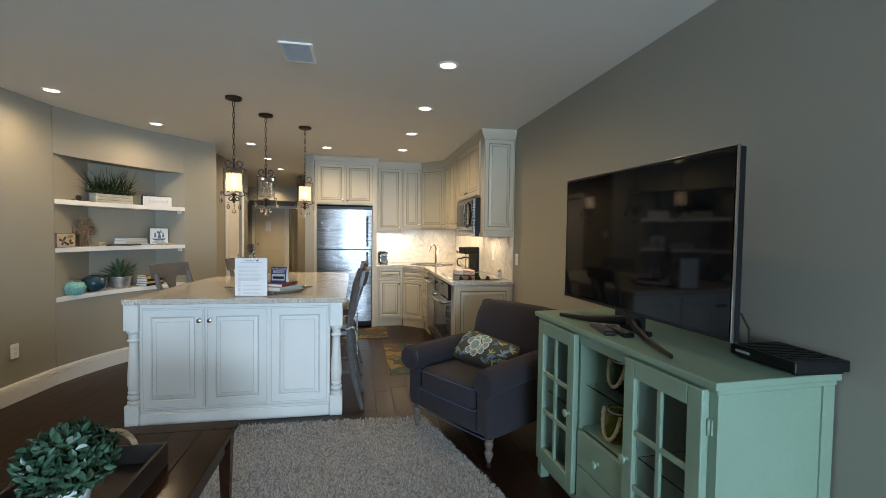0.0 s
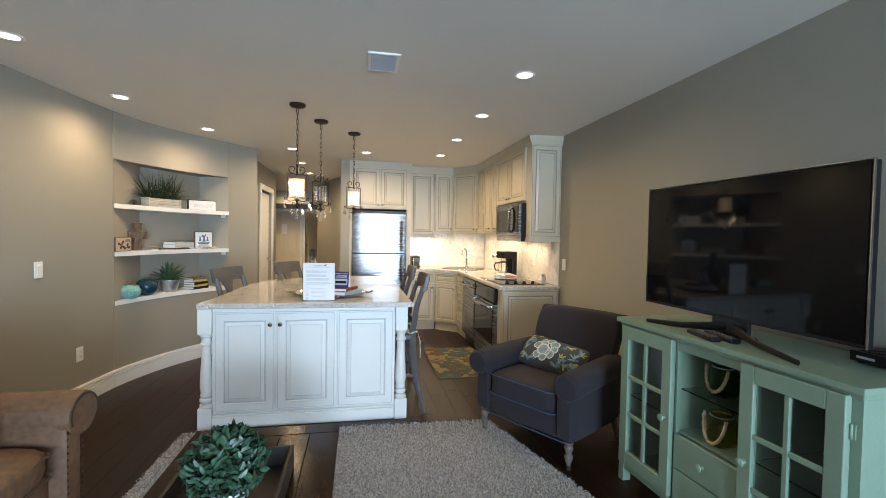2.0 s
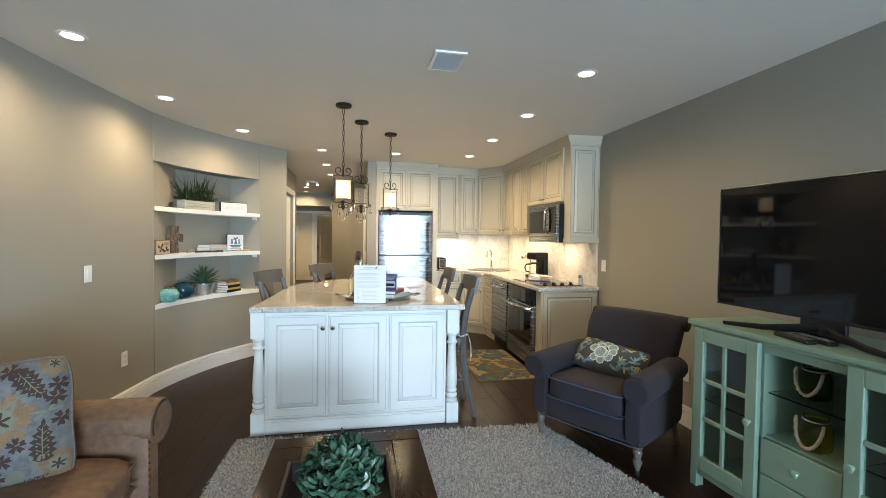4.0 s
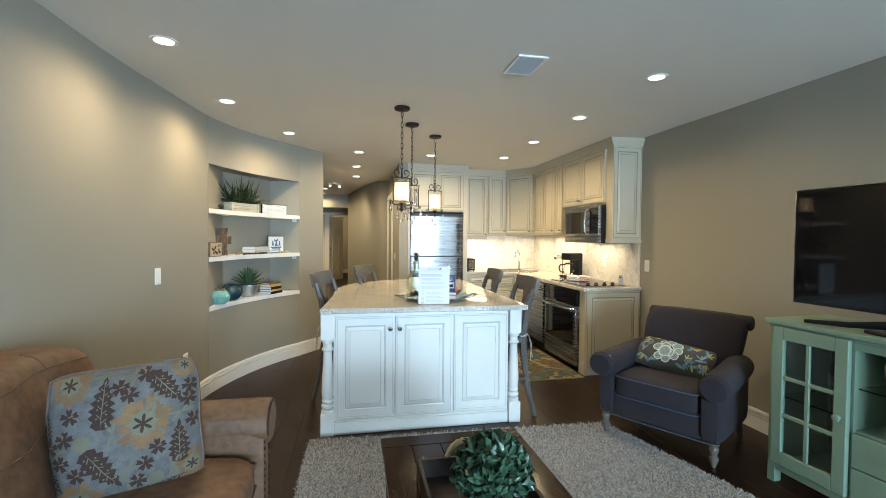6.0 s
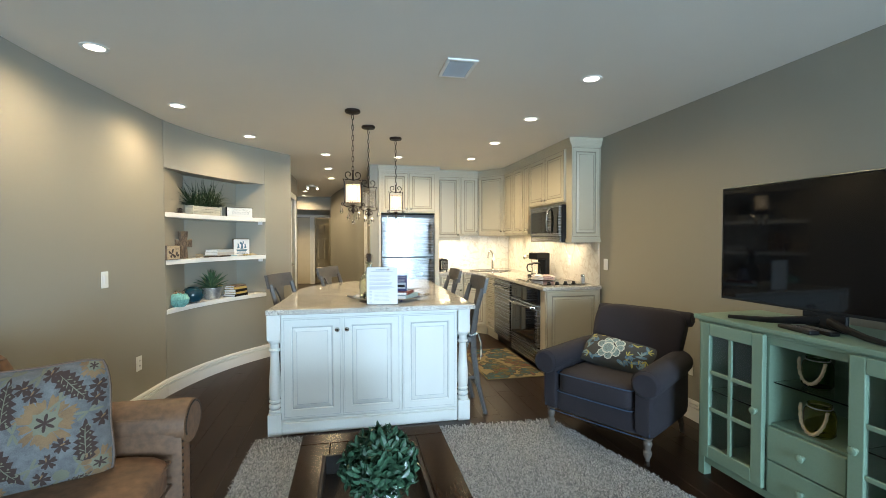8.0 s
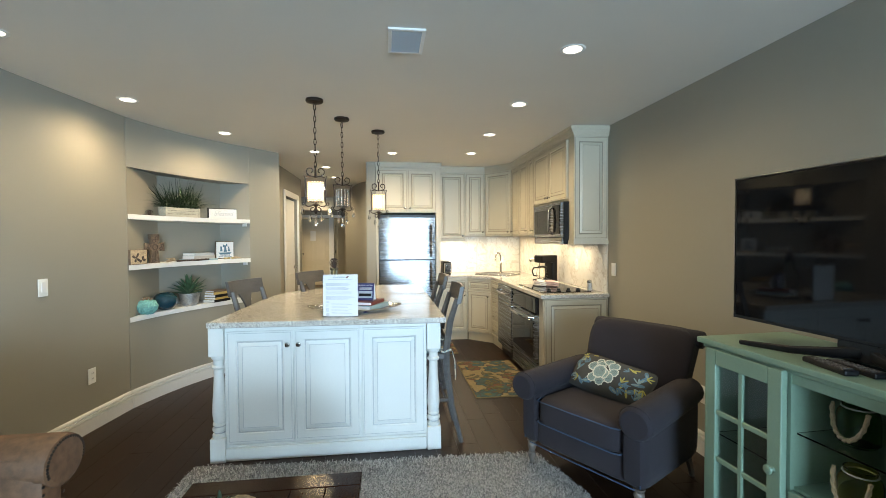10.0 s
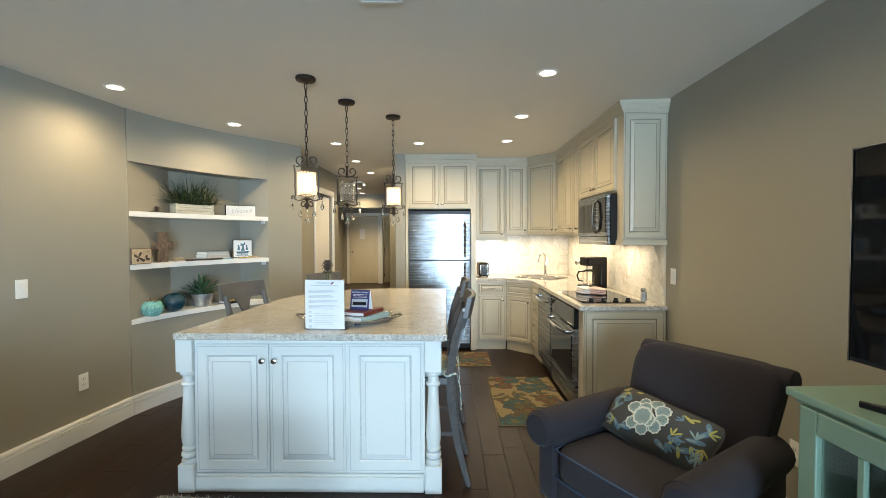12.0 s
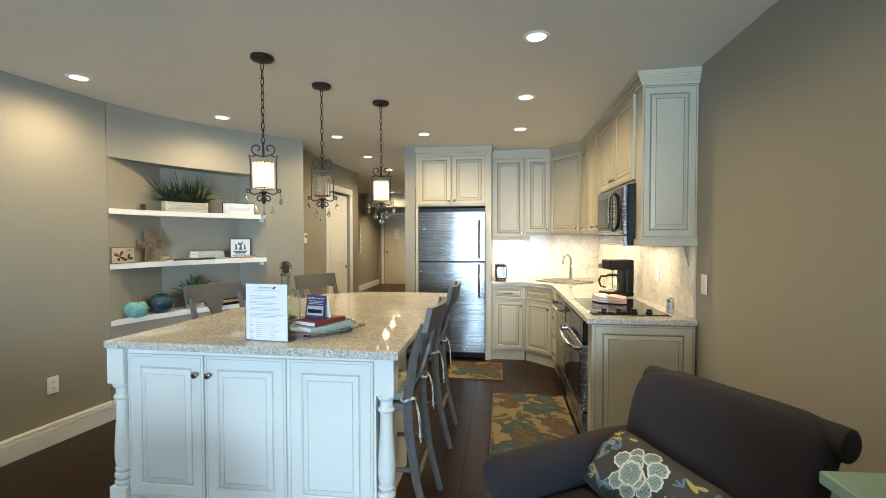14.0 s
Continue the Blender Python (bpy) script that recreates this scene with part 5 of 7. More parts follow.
def cushion(name, at, w, h, t, mats, label, cord=None):
    c = thing(name, at, label, "cushion")
    bm = B()
    n, known = 22, {}
    for side in (1, -1):
        for i in range(n):
            for j in range(n):
                quad = []
                for a, b in ((i, j), (i + 1, j), (i + 1, j + 1), (i, j + 1)):
                    rim = a in (0, n) or b in (0, n)
                    key = (a, b, 0 if rim else side)
                    if key not in known:
                        p = cushion_point(2 * a / n - 1, 2 * b / n - 1, w, h, t)
                        known[key] = bm.verts.new((p.x, p.y * side, p.z))
                    quad.append(known[key])
                f = bm.faces.new(quad if side > 0 else quad[::-1])
                f.smooth = True
    body = part("cover", bm, mats, c)
    bm = B()
    edge = [(-1 + 2 * k / 12, -1) for k in range(12)] + [(1, -1 + 2 * k / 12) for k in range(12)] + [(1 - 2 * k / 12, 1) for k in range(12)] + [(-1, 1 - 2 * k / 12) for k in range(12)]
    tube(bm, [cushion_point(u, v, w, h, t) for u, v in edge], 0.005, 6, closed=True)
    part("piping", bm, cord or mats, body)
    return body, (w, h, t)


def motif(bm, dims, poly, lift=0.0015, mi=0):
    """A closed outline in u, v laid on the cushion's face."""
    w, h, t = dims
    cu, cv = sum(p[0] for p in poly) / len(poly), sum(p[1] for p in poly) / len(poly)

    def P(u, v):
        q = cushion_point(max(-0.98, min(0.98, u)), max(-0.98, min(0.98, v)), w, h, t)
        q.y -= lift
        return bm.verts.new(q)

    centre, mid, rim = P(cu, cv), [P((cu + u) / 2, (cv + v) / 2) for u, v in poly], [P(u, v) for u, v in poly]
    n = len(poly)
    for k in range(n):
        for q in ((centre, mid[k], mid[(k + 1) % n]), (mid[k], rim[k], rim[(k + 1) % n], mid[(k + 1) % n])):
            f = bm.faces.new(q)
            f.smooth, f.material_index = True, mi
    return bm


def petal(cu, cv, a, ln, wd, asp, lobes=0):
    """Outline of a petal or leaf from (cu, cv) in the direction a degrees; asp: width over height of the face."""
    ca, sa = math.cos(radians(a)), math.sin(radians(a))
    pts = []
    for k in range(16):
        t = 2 * math.pi * k / 16
        s = 0.5 - 0.5 * math.cos(t)
        wob = 1 + (0.18 * math.cos(lobes * t) if lobes else 0)
        p, q = ln * s * wob, wd * math.sin(t) * (0.5 + 0.6 * s) * wob
        pts.append((cu + (p * ca - q * sa) / asp, cv + p * sa + q * ca))
    return pts


def ring(cu, cv, r, asp, n=14, wob=0.0, k=5):
    return [(cu + r * (1 + wob * math.cos(k * 2 * math.pi * i / n)) * math.cos(2 * math.pi * i / n) / asp, cv + r * (1 + wob * math.cos(k * 2 * math.pi * i / n)) * math.sin(2 * math.pi * i / n)) for i in range(n)]


# lumbar pillow on the armchair
body, dims = cushion("lumbar_pillow", ACM @ pose(-0.02, 0.362, 0.556, -46, 5, 0), 0.50, 0.25, 0.14, M_PILG, "charcoal lumbar pillow embroidered with an ivory flower")
asp = 0.50 / 0.25
PETALS = [(-0.30, 0.50, 0.21), (-0.08, 0.62, 0.24), (0.10, 0.42, 0.28), (0.17, 0.10, 0.24), (0.10, -0.22, 0.24), (-0.10, -0.45, 0.24), (-0.30, -0.42, 0.24), (-0.40, 0.15, 0.26), (-0.20, 0.26, 0.26), (-0.04, -0.10, 0.26), (-0.17, -0.06, 0.36)]
for k, (cu, cv, r) in enumerate(PETALS):
    lift = 0.0015 + 0.0008 * k
    p = part("petal", motif(B(), dims, ring(cu, cv, r, asp, 32, 0.07, 9), lift), M_PILW, body, "ivory embroidered petal")
    part("petal_inside", motif(B(), dims, ring(cu, cv, r * 0.80, asp, 24, 0.07, 9), lift + 0.0004), M_PILA, p)
    bm = B()
    for i in range(9 if k < 10 else 22):
        a, q = i * 2.4, r * 0.55 * math.sqrt((i + 0.5) / (9 if k < 10 else 22))
        motif(bm, dims, petal(cu + q * math.cos(a) / asp, cv + q * math.sin(a), 80, 0.055, 0.018, asp), lift + 0.0007)
    part("stipple", bm, M_PILG, p)
part("flower_stem", motif(B(), dims, petal(-0.36, -0.25, 240, 0.75, 0.035, asp), 0.002), M_PILA, body)
for u, v, a, ln in ((-0.75, -0.2, 120, 0.5), (-0.82, -0.3, 60, 0.45), (-0.78, -0.45, 200, 0.4), (-0.70, -0.55, 320, 0.4), (0.72, 0.1, 60, 0.5), (0.62, -0.1, 20, 0.5), (0.75, -0.35, 340, 0.45), (0.55, -0.6, 30, 0.45), (0.40, -0.75, 160, 0.4), (-0.55, -0.72, 10, 0.5), (0.86, 0.45, 120, 0.4)):
    part("blue_sprig", motif(B(), dims, petal(u, v, a, ln, 0.12, asp, 2), 0.002), M_PILB, body)
    part("sprig_vein", motif(B(), dims, petal(u, v, a, ln * 0.7, 0.04, asp), 0.003), M_PILA, body)
for u, v, a, ln in ((-0.85, 0.55, 20, 0.3), (-0.80, 0.7, 330, 0.3), (-0.72, 0.45, 200, 0.25), (-0.62, 0.80, 10, 0.3), (0.48, -0.30, 250, 0.42), (0.56, -0.40, 290, 0.4), (0.80, -0.55, 110, 0.35), (0.36, 0.72, 340, 0.5), (0.50, 0.66, 20, 0.3)):
    part("yellow_sprig", motif(B(), dims, petal(u, v, a, ln, 0.07, asp), 0.0026), M_PILY, body)

R = random.Random(14)
for k in range(22):
    u, v = (R.uniform(0.30, 0.92), R.uniform(-0.85, 0.55)) if k % 3 else (R.uniform(-0.92, -0.55), R.uniform(-0.8, 0.8))
    a, kind = R.uniform(0, 360), (M_PILB, M_PILA, M_PILB, M_PILY)[k % 4]
    bm = B()
    for turn in (-38, 0, 38):
        motif(bm, dims, petal(u, v, a + turn, R.uniform(0.20, 0.34), 0.045, asp, 2), 0.0030 + 0.0001 * k)
    part("leaf_sprig", bm, kind, body)

# ---- sofa ----
so = thing("sofa", pose(0, 0, 0), "distressed tan suede sofa with rolled arms and nailhead trim", "sofa")
bm = B()
puff(bm, -2.56, 0.35, 0.10, -1.70, 2.36, 0.36, 10, 12)
part("base", bm, M_LEATHER, so)
for y0, y1 in ((1.32, 2.285), (0.56, 1.315)):
    bm = B()
    puff(bm, -2.42, y0, 0.335, -1.66, y1, 0.465, 10, 7, shape=lambda v: Vector((v.x, v.y, v.z + 0.02 * math.sin((v.x + 2.42) * 3.5))))
    c = part("seat_cushion", bm, M_LEATHER, so)
    bm = B()
    for z in (0.448, 0.350):
        tube(bm, [(-2.2, y1 - 0.012, z), (-1.76, y1 - 0.012, z), (-1.675, y1 - 0.05, z), (-1.662, (y0 + y1) / 2, z), (-1.675, y0 + 0.05, z), (-1.76, y0 + 0.012, z)], 0.006, 6)
    part("piping", bm, M_SEAM, c)


def crest(v):
    t = max(0.0, min(1.0, (v.z - 0.42) / 0.45))
    drop = 0.03 * max(0.0, abs(v.y - 1.45) - 0.7) ** 1.5 / 0.25
    dent = 0.11 * max(0.0, min(1.0, (v.y - 1.88) / 0.2)) * (1 - 0.45 * t)
    return Vector((v.x - 0.13 * t - dent, v.y, v.z - drop * t))


BX, BP = (-2.49, -2.17), 4.6


def back_face(y0, y1, u, w):
    """A point on the front of a back cushion; u along it and w up it, from -1 to 1."""
    k = max(0.0, 1 - abs(u) ** BP - abs(w) ** BP) ** (1 / BP)
    return crest(Vector(((BX[0] + BX[1]) / 2 + (BX[1] - BX[0]) / 2 * k, (y0 + y1) / 2 + (y1 - y0) / 2 * u, 0.69 + 0.27 * w)))


for y0, y1 in ((1.43, 2.535), (0.40, 1.425)):
    bm = B()
    puff(bm, BX[0], y0, 0.42, BX[1], y1, 0.96, 16, BP, shape=crest)
    b = part("back_cushion", bm, M_LEATHER, so)
    for w in (0.12, 0.80):
        bm = B()
        tube(bm, [back_face(y0, y1, -0.86 + 1.72 * i / 20, w - 0.10 * abs(-0.86 + 1.72 * i / 20) ** 3) for i in range(21)], 0.004, 6)
        part("seam", bm, M_SEAM, b)
    for u in (0.30,):
        bm = B()
        tube(bm, [back_face(y0, y1, u, 0.80 + 0.195 * i / 8) for i in range(9)], 0.004, 6)
        part("seam", bm, M_SEAM, b)
bm = B()
puff(bm, -2.62, 0.40, 0.10, -2.42, 2.44, 0.82, 10, 8)
part("back_frame", bm, M_LEATHER, so)
NAIL = mesh_of(ball(B(), (0, 0, 0), 0.007, 1, (0.6, 1, 1)), "nailhead", M_BRONZE)
for yc, sy in ((2.40, 1), (0.46, -1)):
    bm = B()
    puff(bm, -2.56, min(yc - sy * 0.0985, yc + sy * 0.02), 0.08, -1.655, max(yc - sy * 0.0985, yc + sy * 0.02), 0.61, 10, 10)
    n, rings = 18, []
    for x, s in ((-2.58, 0.9), (-2.45, 1.0), (-2.1, 1.02), (-1.80, 1.0), (-1.675, 1.0), (-1.648, 0.95), (-1.640, 0.80)):
        rings.append([bm.verts.new((x, yc + sy * 0.015 + 0.115 * s * math.cos(2 * math.pi * k / n), 0.555 + 0.100 * s * math.sin(2 * math.pi * k / n))) for k in range(n)])
    for a, b in zip(rings, rings[1:]):
        for k in range(n):
            f = bm.faces.new((a[k], a[(k + 1) % n], b[(k + 1) % n], b[k]))
            f.smooth = True
    bm.faces.new(rings[0])
    bm.faces.new(rings[-1])
    bmesh.ops.recalc_face_normals(bm, faces=bm.faces)
    arm = part("arm", bm, M_LEATHER, so)
    line = [(yc + sy * 0.015 + 0.098 * math.cos(t), 0.555 + 0.085 * math.sin(t)) for t in [radians(-20 + 220 * k / 26) for k in range(27)]]
    line += [(yc - sy * 0.088, 0.50 - 0.03 * k) for k in range(12)] + [(yc + sy * 0.012, 0.46 - 0.03 * k) for k in range(11)]
    for y, z in line:
        nail = new("nailhead", NAIL)
        nail.location, nail.parent = (-1.641 if z > 0.5 else -1.654, y, z), arm
for x in (-1.74, -2.5):
    for y in (0.48, 2.34):
        bm = B()
        lathe(bm, [(0.022, 0), (0.032, 0.05), (0.028, 0.10)], 10, (x, y, 0))
        part("foot", bm, M_TABLE, so)

body, dims = cushion("throw_pillow", pose(-2.096, 2.128, 0.668, -9.0, -3.6, 16.2), 0.472, 0.475, 0.235, M_CUSH, "blue-grey tapestry throw pillow with brown and ochre flowers", M_SEAM)
asp = 1.0


def jagged_leaf(cu, cv, a, ln, wd, teeth=5):
    """Outline of a toothed leaf about (cu, cv), pointing a degrees, broad at its foot."""
    side = []
    for k in range(2 * teeth + 1):
        q = k / (2 * teeth)
        side.append((q, wd * math.sin(math.pi * (0.10 + 0.90 * q) ** 0.75) * (1.25 if k % 2 else 0.70)))
    pts = [(q, w) for q, w in side] + [(q, -w) for q, w in side[::-1][1:]]
    ca, sa = math.cos(radians(a)), math.sin(radians(a))
    return [(cu + (q - 0.45) * ln * ca - w * sa, cv + (q - 0.45) * ln * sa + w * ca) for q, w in pts]


FLOWERS = ((0.26, 0.16, 0.40), (-0.66, 0.84, 0.30), (0.84, 0.90, 0.22), (0.84, -0.68, 0.27), (-0.60, -0.82, 0.32))
for cu, cv, r in FLOWERS:
    bm = B()
    for a in range(0, 360, 24):
        motif(bm, dims, petal(cu + 0.2 * r * math.cos(radians(a)), cv + 0.2 * r * math.sin(radians(a)), a + 6 * math.sin(a), r * (0.86 if a % 48 else 0.70), r * 0.15, asp, 3), 0.0016)
    flower = part("ochre_flower", bm, M_CUSHO, body)
    part("flower_halo", motif(B(), dims, ring(cu, cv, r * 0.46, asp, 24, 0.16, 8), 0.0024), M_CUSHC, flower)
    bm = B()
    for a in range(20, 380, 60):
        motif(bm, dims, petal(cu, cv, a, r * 0.30, r * 0.075, asp, 2), 0.0032)
    part("flower_eye", bm, M_CUSHB, flower)
for cu, cv, a, ln, wd in ((-0.24, 0.50, 84, 0.74, 0.19), (0.56, 0.62, -52, 0.66, 0.17), (-0.30, -0.38, -56, 0.74, 0.19), (0.70, -0.28, 86, 0.66, 0.16), (0.50, -0.90, 22, 0.46, 0.10), (0.04, -0.93, 24, 0.42, 0.10), (-0.93, -0.46, -60, 0.44, 0.10), (-0.95, 0.28, 95, 0.40, 0.08)):
    frond = part("brown_frond", motif(B(), dims, jagged_leaf(cu, cv, a, ln, wd * 0.78, 7), 0.0022), M_CUSHB, body)
    bm = B()
    ca, sa = math.cos(radians(a)), math.sin(radians(a))
    motif(bm, dims, petal(cu - 0.42 * ln * ca, cv - 0.42 * ln * sa, a, ln * 0.78, 0.009, asp), 0.0032)
    for k in range(9):
        q, sd = -0.32 + 0.085 * k, 1 if k % 2 else -1
        motif(bm, dims, petal(cu + q * ln * ca, cv + q * ln * sa, a + sd * 48, 0.085 - 0.004 * k, 0.009, asp, 2), 0.0032)
        motif(bm, dims, ring(cu + q * ln * ca - sd * 0.06 * sa, cv + q * ln * sa + sd * 0.06 * ca, 0.014, asp, 8, 0.25, 4), 0.0032)
    part("frond_vein", bm, M_CUSHC, frond)
R3 = random.Random(8)
for cu, cv in ((-0.66, 0.40), (-0.72, 0.10), (-0.02, 0.72), (0.10, 0.60), (-0.78, -0.22), (-0.60, -0.42), (0.24, -0.45), (0.42, -0.24), (0.13, -0.70), (0.88, 0.56), (0.85, 0.36), (0.92, 0.02), (-0.92, 0.0), (0.30, 0.86)):
    a1 = R3.random() * 90
    bm = B()
    for a in range(0, 360, 72):
        motif(bm, dims, petal(cu, cv, a + a1, 0.125, 0.040, asp, 3), 0.0024)
    blossom = part("brown_blossom", bm, M_CUSHB, body)
    part("blossom_heart", motif(B(), dims, petal(cu - 0.02, cv, a1, 0.08, 0.014, asp), 0.0034), M_CUSHO, blossom)
for cu, cv, r in ((0.36, -0.72, 0.10), (-0.50, 0.02, 0.11)):
    part("round_blossom", motif(B(), dims, ring(cu, cv, r, asp, 24, 0.10, 9), 0.0020), M_CUSHC, body)
for cu, cv in ((-0.20, 0.92), (0.16, 0.88), (0.76, 0.18), (0.0, -0.84), (-0.14, 0.08), (-0.86, -0.08), (0.60, -0.62), (0.02, -0.50), (0.42, 0.44), (0.20, -0.88)):
    a1 = R3.random() * 180
    bm = B()
    for a in (0, 40, 175, 215):
        motif(bm, dims, petal(cu, cv, a1 + a, 0.15, 0.028, asp, 2), 0.0019)
    part("cream_sprig", bm, M_CUSHC, body)

# ---- coffee table, tray, plant ----
TZ = 0.455
ta = thing("coffee_table", pose(0, 0, 0), "dark espresso wooden coffee table with plank top", "coffee table")
X0, X1, Y0, Y1 = -1.15, -0.49, 1.16, 2.355
for i in range(5):
    w = (X1 - X0) / 5
    bm = B()
    box(bm, X0 + w * i + 0.001, Y0 + 0.10, TZ - 0.032, X0 + w * (i + 1) - 0.001, Y1 - 0.10, TZ, 0.002)
    part("plank", bm, M_TABLE, ta)
for y in (Y0, Y1 - 0.098):
    bm = B()
    box(bm, X0, y, TZ - 0.032, X1, y + 0.098, TZ, 0.003)
    part("breadboard_end", bm, M_TABLE, ta)
bm = B()
for a in ((X0 + 0.05, Y0 + 0.04, X1 - 0.05, Y0 + 0.06), (X0 + 0.05, Y1 - 0.06, X1 - 0.05, Y1 - 0.04), (X0 + 0.03, Y0 + 0.05, X0 + 0.05, Y1 - 0.05), (X1 - 0.05, Y0 + 0.05, X1 - 0.03, Y1 - 0.05)):
    box(bm, a[0], a[1], TZ - 0.11, a[2], a[3], TZ - 0.032)
part("apron", bm, M_TABLE, ta)
for x in (X0 + 0.045, X1 - 0.045):
    for y in (Y0 + 0.05, Y1 - 0.05):
        bm = B()
        lo, hi = 0.017, 0.03
        v = [bm.verts.new((x + sx * s, y + sy * s, z)) for z, s in ((0.03, lo), (TZ - 0.034, hi)) for sx, sy in ((-1, -1), (1, -1), (1, 1), (-1, 1))]
        bm.faces.new(v[3::-1])
        bm.faces.new(v[4:])
        for k in range(4):
            bm.faces.new((v[k], v[(k + 1) % 4], v[4 + (k + 1) % 4], v[4 + k]))
        part("leg", bm, M_TABLE, ta)
tray = thing("tray", pose(-0.845, 1.60, TZ), "weathered dark wooden tray with rope handles", "tray")
TW, TL, TH = 0.19, 0.37, 0.085
bm = B()
box(bm, -TW, -TL, 0.0, TW, TL, 0.012)
part("bottom", bm, M_TRAY, tray)
for a in ((-TW, -TL, -TW + 0.014, TL), (TW - 0.014, -TL, TW, TL), (-TW + 0.014, -TL, TW - 0.014, -TL + 0.014), (-TW + 0.014, TL - 0.014, TW - 0.014, TL)):
    bm = B()
    box(bm, a[0], a[1], 0.012, a[2], a[3], TH, 0.002)
    part("side", bm, M_TRAY, tray)
for sy in (-1, 1):
    bm = B()
    pts = [(0.075 * math.cos(math.pi * k / 24), sy * (TL + 0.004), TH - 0.03 + 0.085 * math.sin(math.pi * k / 24)) for k in range(25)]
    for ph in (0, 2.1, 4.2):
        tube(bm, [(p[0], p[1] + 0.006 * math.cos(i * 0.9 + ph), p[2] + 0.006 * math.sin(i * 0.9 + ph)) for i, p in enumerate(pts)], 0.007, 6)
    part("rope_handle", bm, M_ROPE, tray, "thick twisted jute handle")
pl = thing("potted_plant", pose(-0.828, 1.665, TZ + 0.012), "round leafy artificial plant in a white pot", "potted plant")
bm = B()
lathe(bm, [(0.048, 0), (0.052, 0.004), (0.066, 0.095), (0.062, 0.098), (0.05, 0.09)], 20)
part("pot", bm, M_POT, pl)
R = random.Random(3)


def leaf_into(verts, faces, c, d, ln, wd, up, fold=0.25):
    """A folded pointed leaf from c in the direction d."""
    d = d.normalized()
    s = d.cross(up)
    s = s.normalized() if s.length > 1e-3 else Vector((1, 0, 0))
    nrm = s.cross(d)
    base = len(verts)
    for t, w in ((0, 0.05), (0.3, 0.85), (0.6, 1.0), (0.85, 0.55), (1.0, 0.04)):
        mid = c + d * ln * t - nrm * ln * 0.12 * t * t
        for q in (-1, 0, 1):
            verts.append(tuple(mid + s * q * w * wd / 2 + nrm * abs(q) * w * wd * fold))
    for i in range(4):
        for q in (0, 1):
            a = base + 3 * i + q
            faces.append((a, a + 1, a + 4, a + 3))


verts, faces = [], []
for k in range(780):
    z = 1 - 1.75 * (k + 0.5) / 780
    a = k * 2.39996
    rr = math.sqrt(max(0, 1 - z * z))
    n = Vector((rr * math.cos(a), rr * math.sin(a), z))
    rad = 0.106 * (1 + 0.16 * R.uniform(-1, 1))
    c = Vector((0, 0, 0.170)) + Vector((n.x * rad * 1.02, n.y * rad * 1.02, n.z * rad * 0.88))
    d = n * 0.75 + Vector((R.uniform(-0.9, 0.9), R.uniform(-0.9, 0.9), R.uniform(-0.5, 0.9)))
    leaf_into(verts, faces, c - d.normalized() * 0.01, d, R.uniform(0.028, 0.043), R.uniform(0.015, 0.022), n)
me = bpy.data.meshes.new("leaves")
me.from_pydata(verts, [], faces)
me.materials.append(M_LEAF)
lv = new("leaves", me)
lv.parent = pl
lv["kind"] = "stuff"
bm = B()
ball(bm, (0, 0, 0.165), 0.085, 2)
part("core", bm, M_GRASS, pl)


# ---- shag rug and kitchen mats ----
def inside(p, poly):
    hit = False
    for (xa, ya), (xb, yb) in zip(poly, poly[1:] + poly[:1]):
        if (ya > p[1]) != (yb > p[1]) and p[0] < (xb - xa) * (p[1] - ya) / (yb - ya) + xa:
            hit = not hit
    return hit


RUG = [(-1.57, 3.385), (-0.7, 3.325), (0.56, 3.27), (0.80, 2.36), (1.0, 1.6), (1.02, 0.75), (-1.6, 0.75)]
rug = thing("shag_rug", pose(0, 0, 0), "grey and cream shaggy pile rug on the dark floor", "rug")
part("backing", prism(B(), RUG, 0.001, 0.014), M_SHAGB, rug)
verts, faces = [], []
R = random.Random(6)
while len(faces) < 260000:
    p = (R.uniform(-1.6, 1.02), R.triangular(0.9, 3.39, 2.9))
    if not inside(p, RUG):
        continue
    a, ln, w = R.uniform(0, 6.283), R.uniform(0.012, 0.026), R.uniform(0.0020, 0.0036)
    dx, dy = math.cos(a), math.sin(a)
    b = len(verts)
    tipz = R.uniform(0.019, 0.033)
    verts += [(p[0] - dy * w, p[1] + dx * w, 0.012), (p[0] + dy * w, p[1] - dx * w, 0.012), (p[0] + dx * ln * 0.45 + dy * w, p[1] + dy * ln * 0.45 - dx * w, tipz), (p[0] + dx * ln * 0.45 - dy * w, p[1] + dy * ln * 0.45 + dx * w, tipz), (p[0] + dx * ln, p[1] + dy * ln, tipz * 0.85)]
    faces += [(b, b + 1, b + 2, b + 3), (b + 3, b + 2, b + 4)]
me = bpy.data.meshes.new("pile")
me.from_pydata(verts, [], faces)
me.materials.append(M_SHAG)
pile = new("shag", me)
pile.parent = rug
pile["kind"] = "stuff"
nt, b = nodes_of(M_SHAG)
geo, ramp = nt.nodes.new("ShaderNodeNewGeometry"), nt.nodes.new("ShaderNodeValToRGB")
nt.links.new(geo.outputs["Random Per Island"], ramp.inputs[0])
ramp.color_ramp.elements[0].color, ramp.color_ramp.elements[1].color = (0.16, 0.158, 0.16, 1), (0.64, 0.62, 0.58, 1)
e = ramp.color_ramp.elements.new(0.5)
e.color = (0.40, 0.385, 0.365, 1)
nt.links.new(ramp.outputs[0], b.inputs["Base Color"])


def flat_shape(bm, poly, z):
    vs = [bm.verts.new((x, y, z)) for x, y in poly]
    c = bm.verts.new((sum(p[0] for p in poly) / len(poly), sum(p[1] for p in poly) / len(poly), z + 0.001))
    for k in range(len(vs)):
        bm.faces.new((c, vs[k], vs[(k + 1) % len(vs)]))


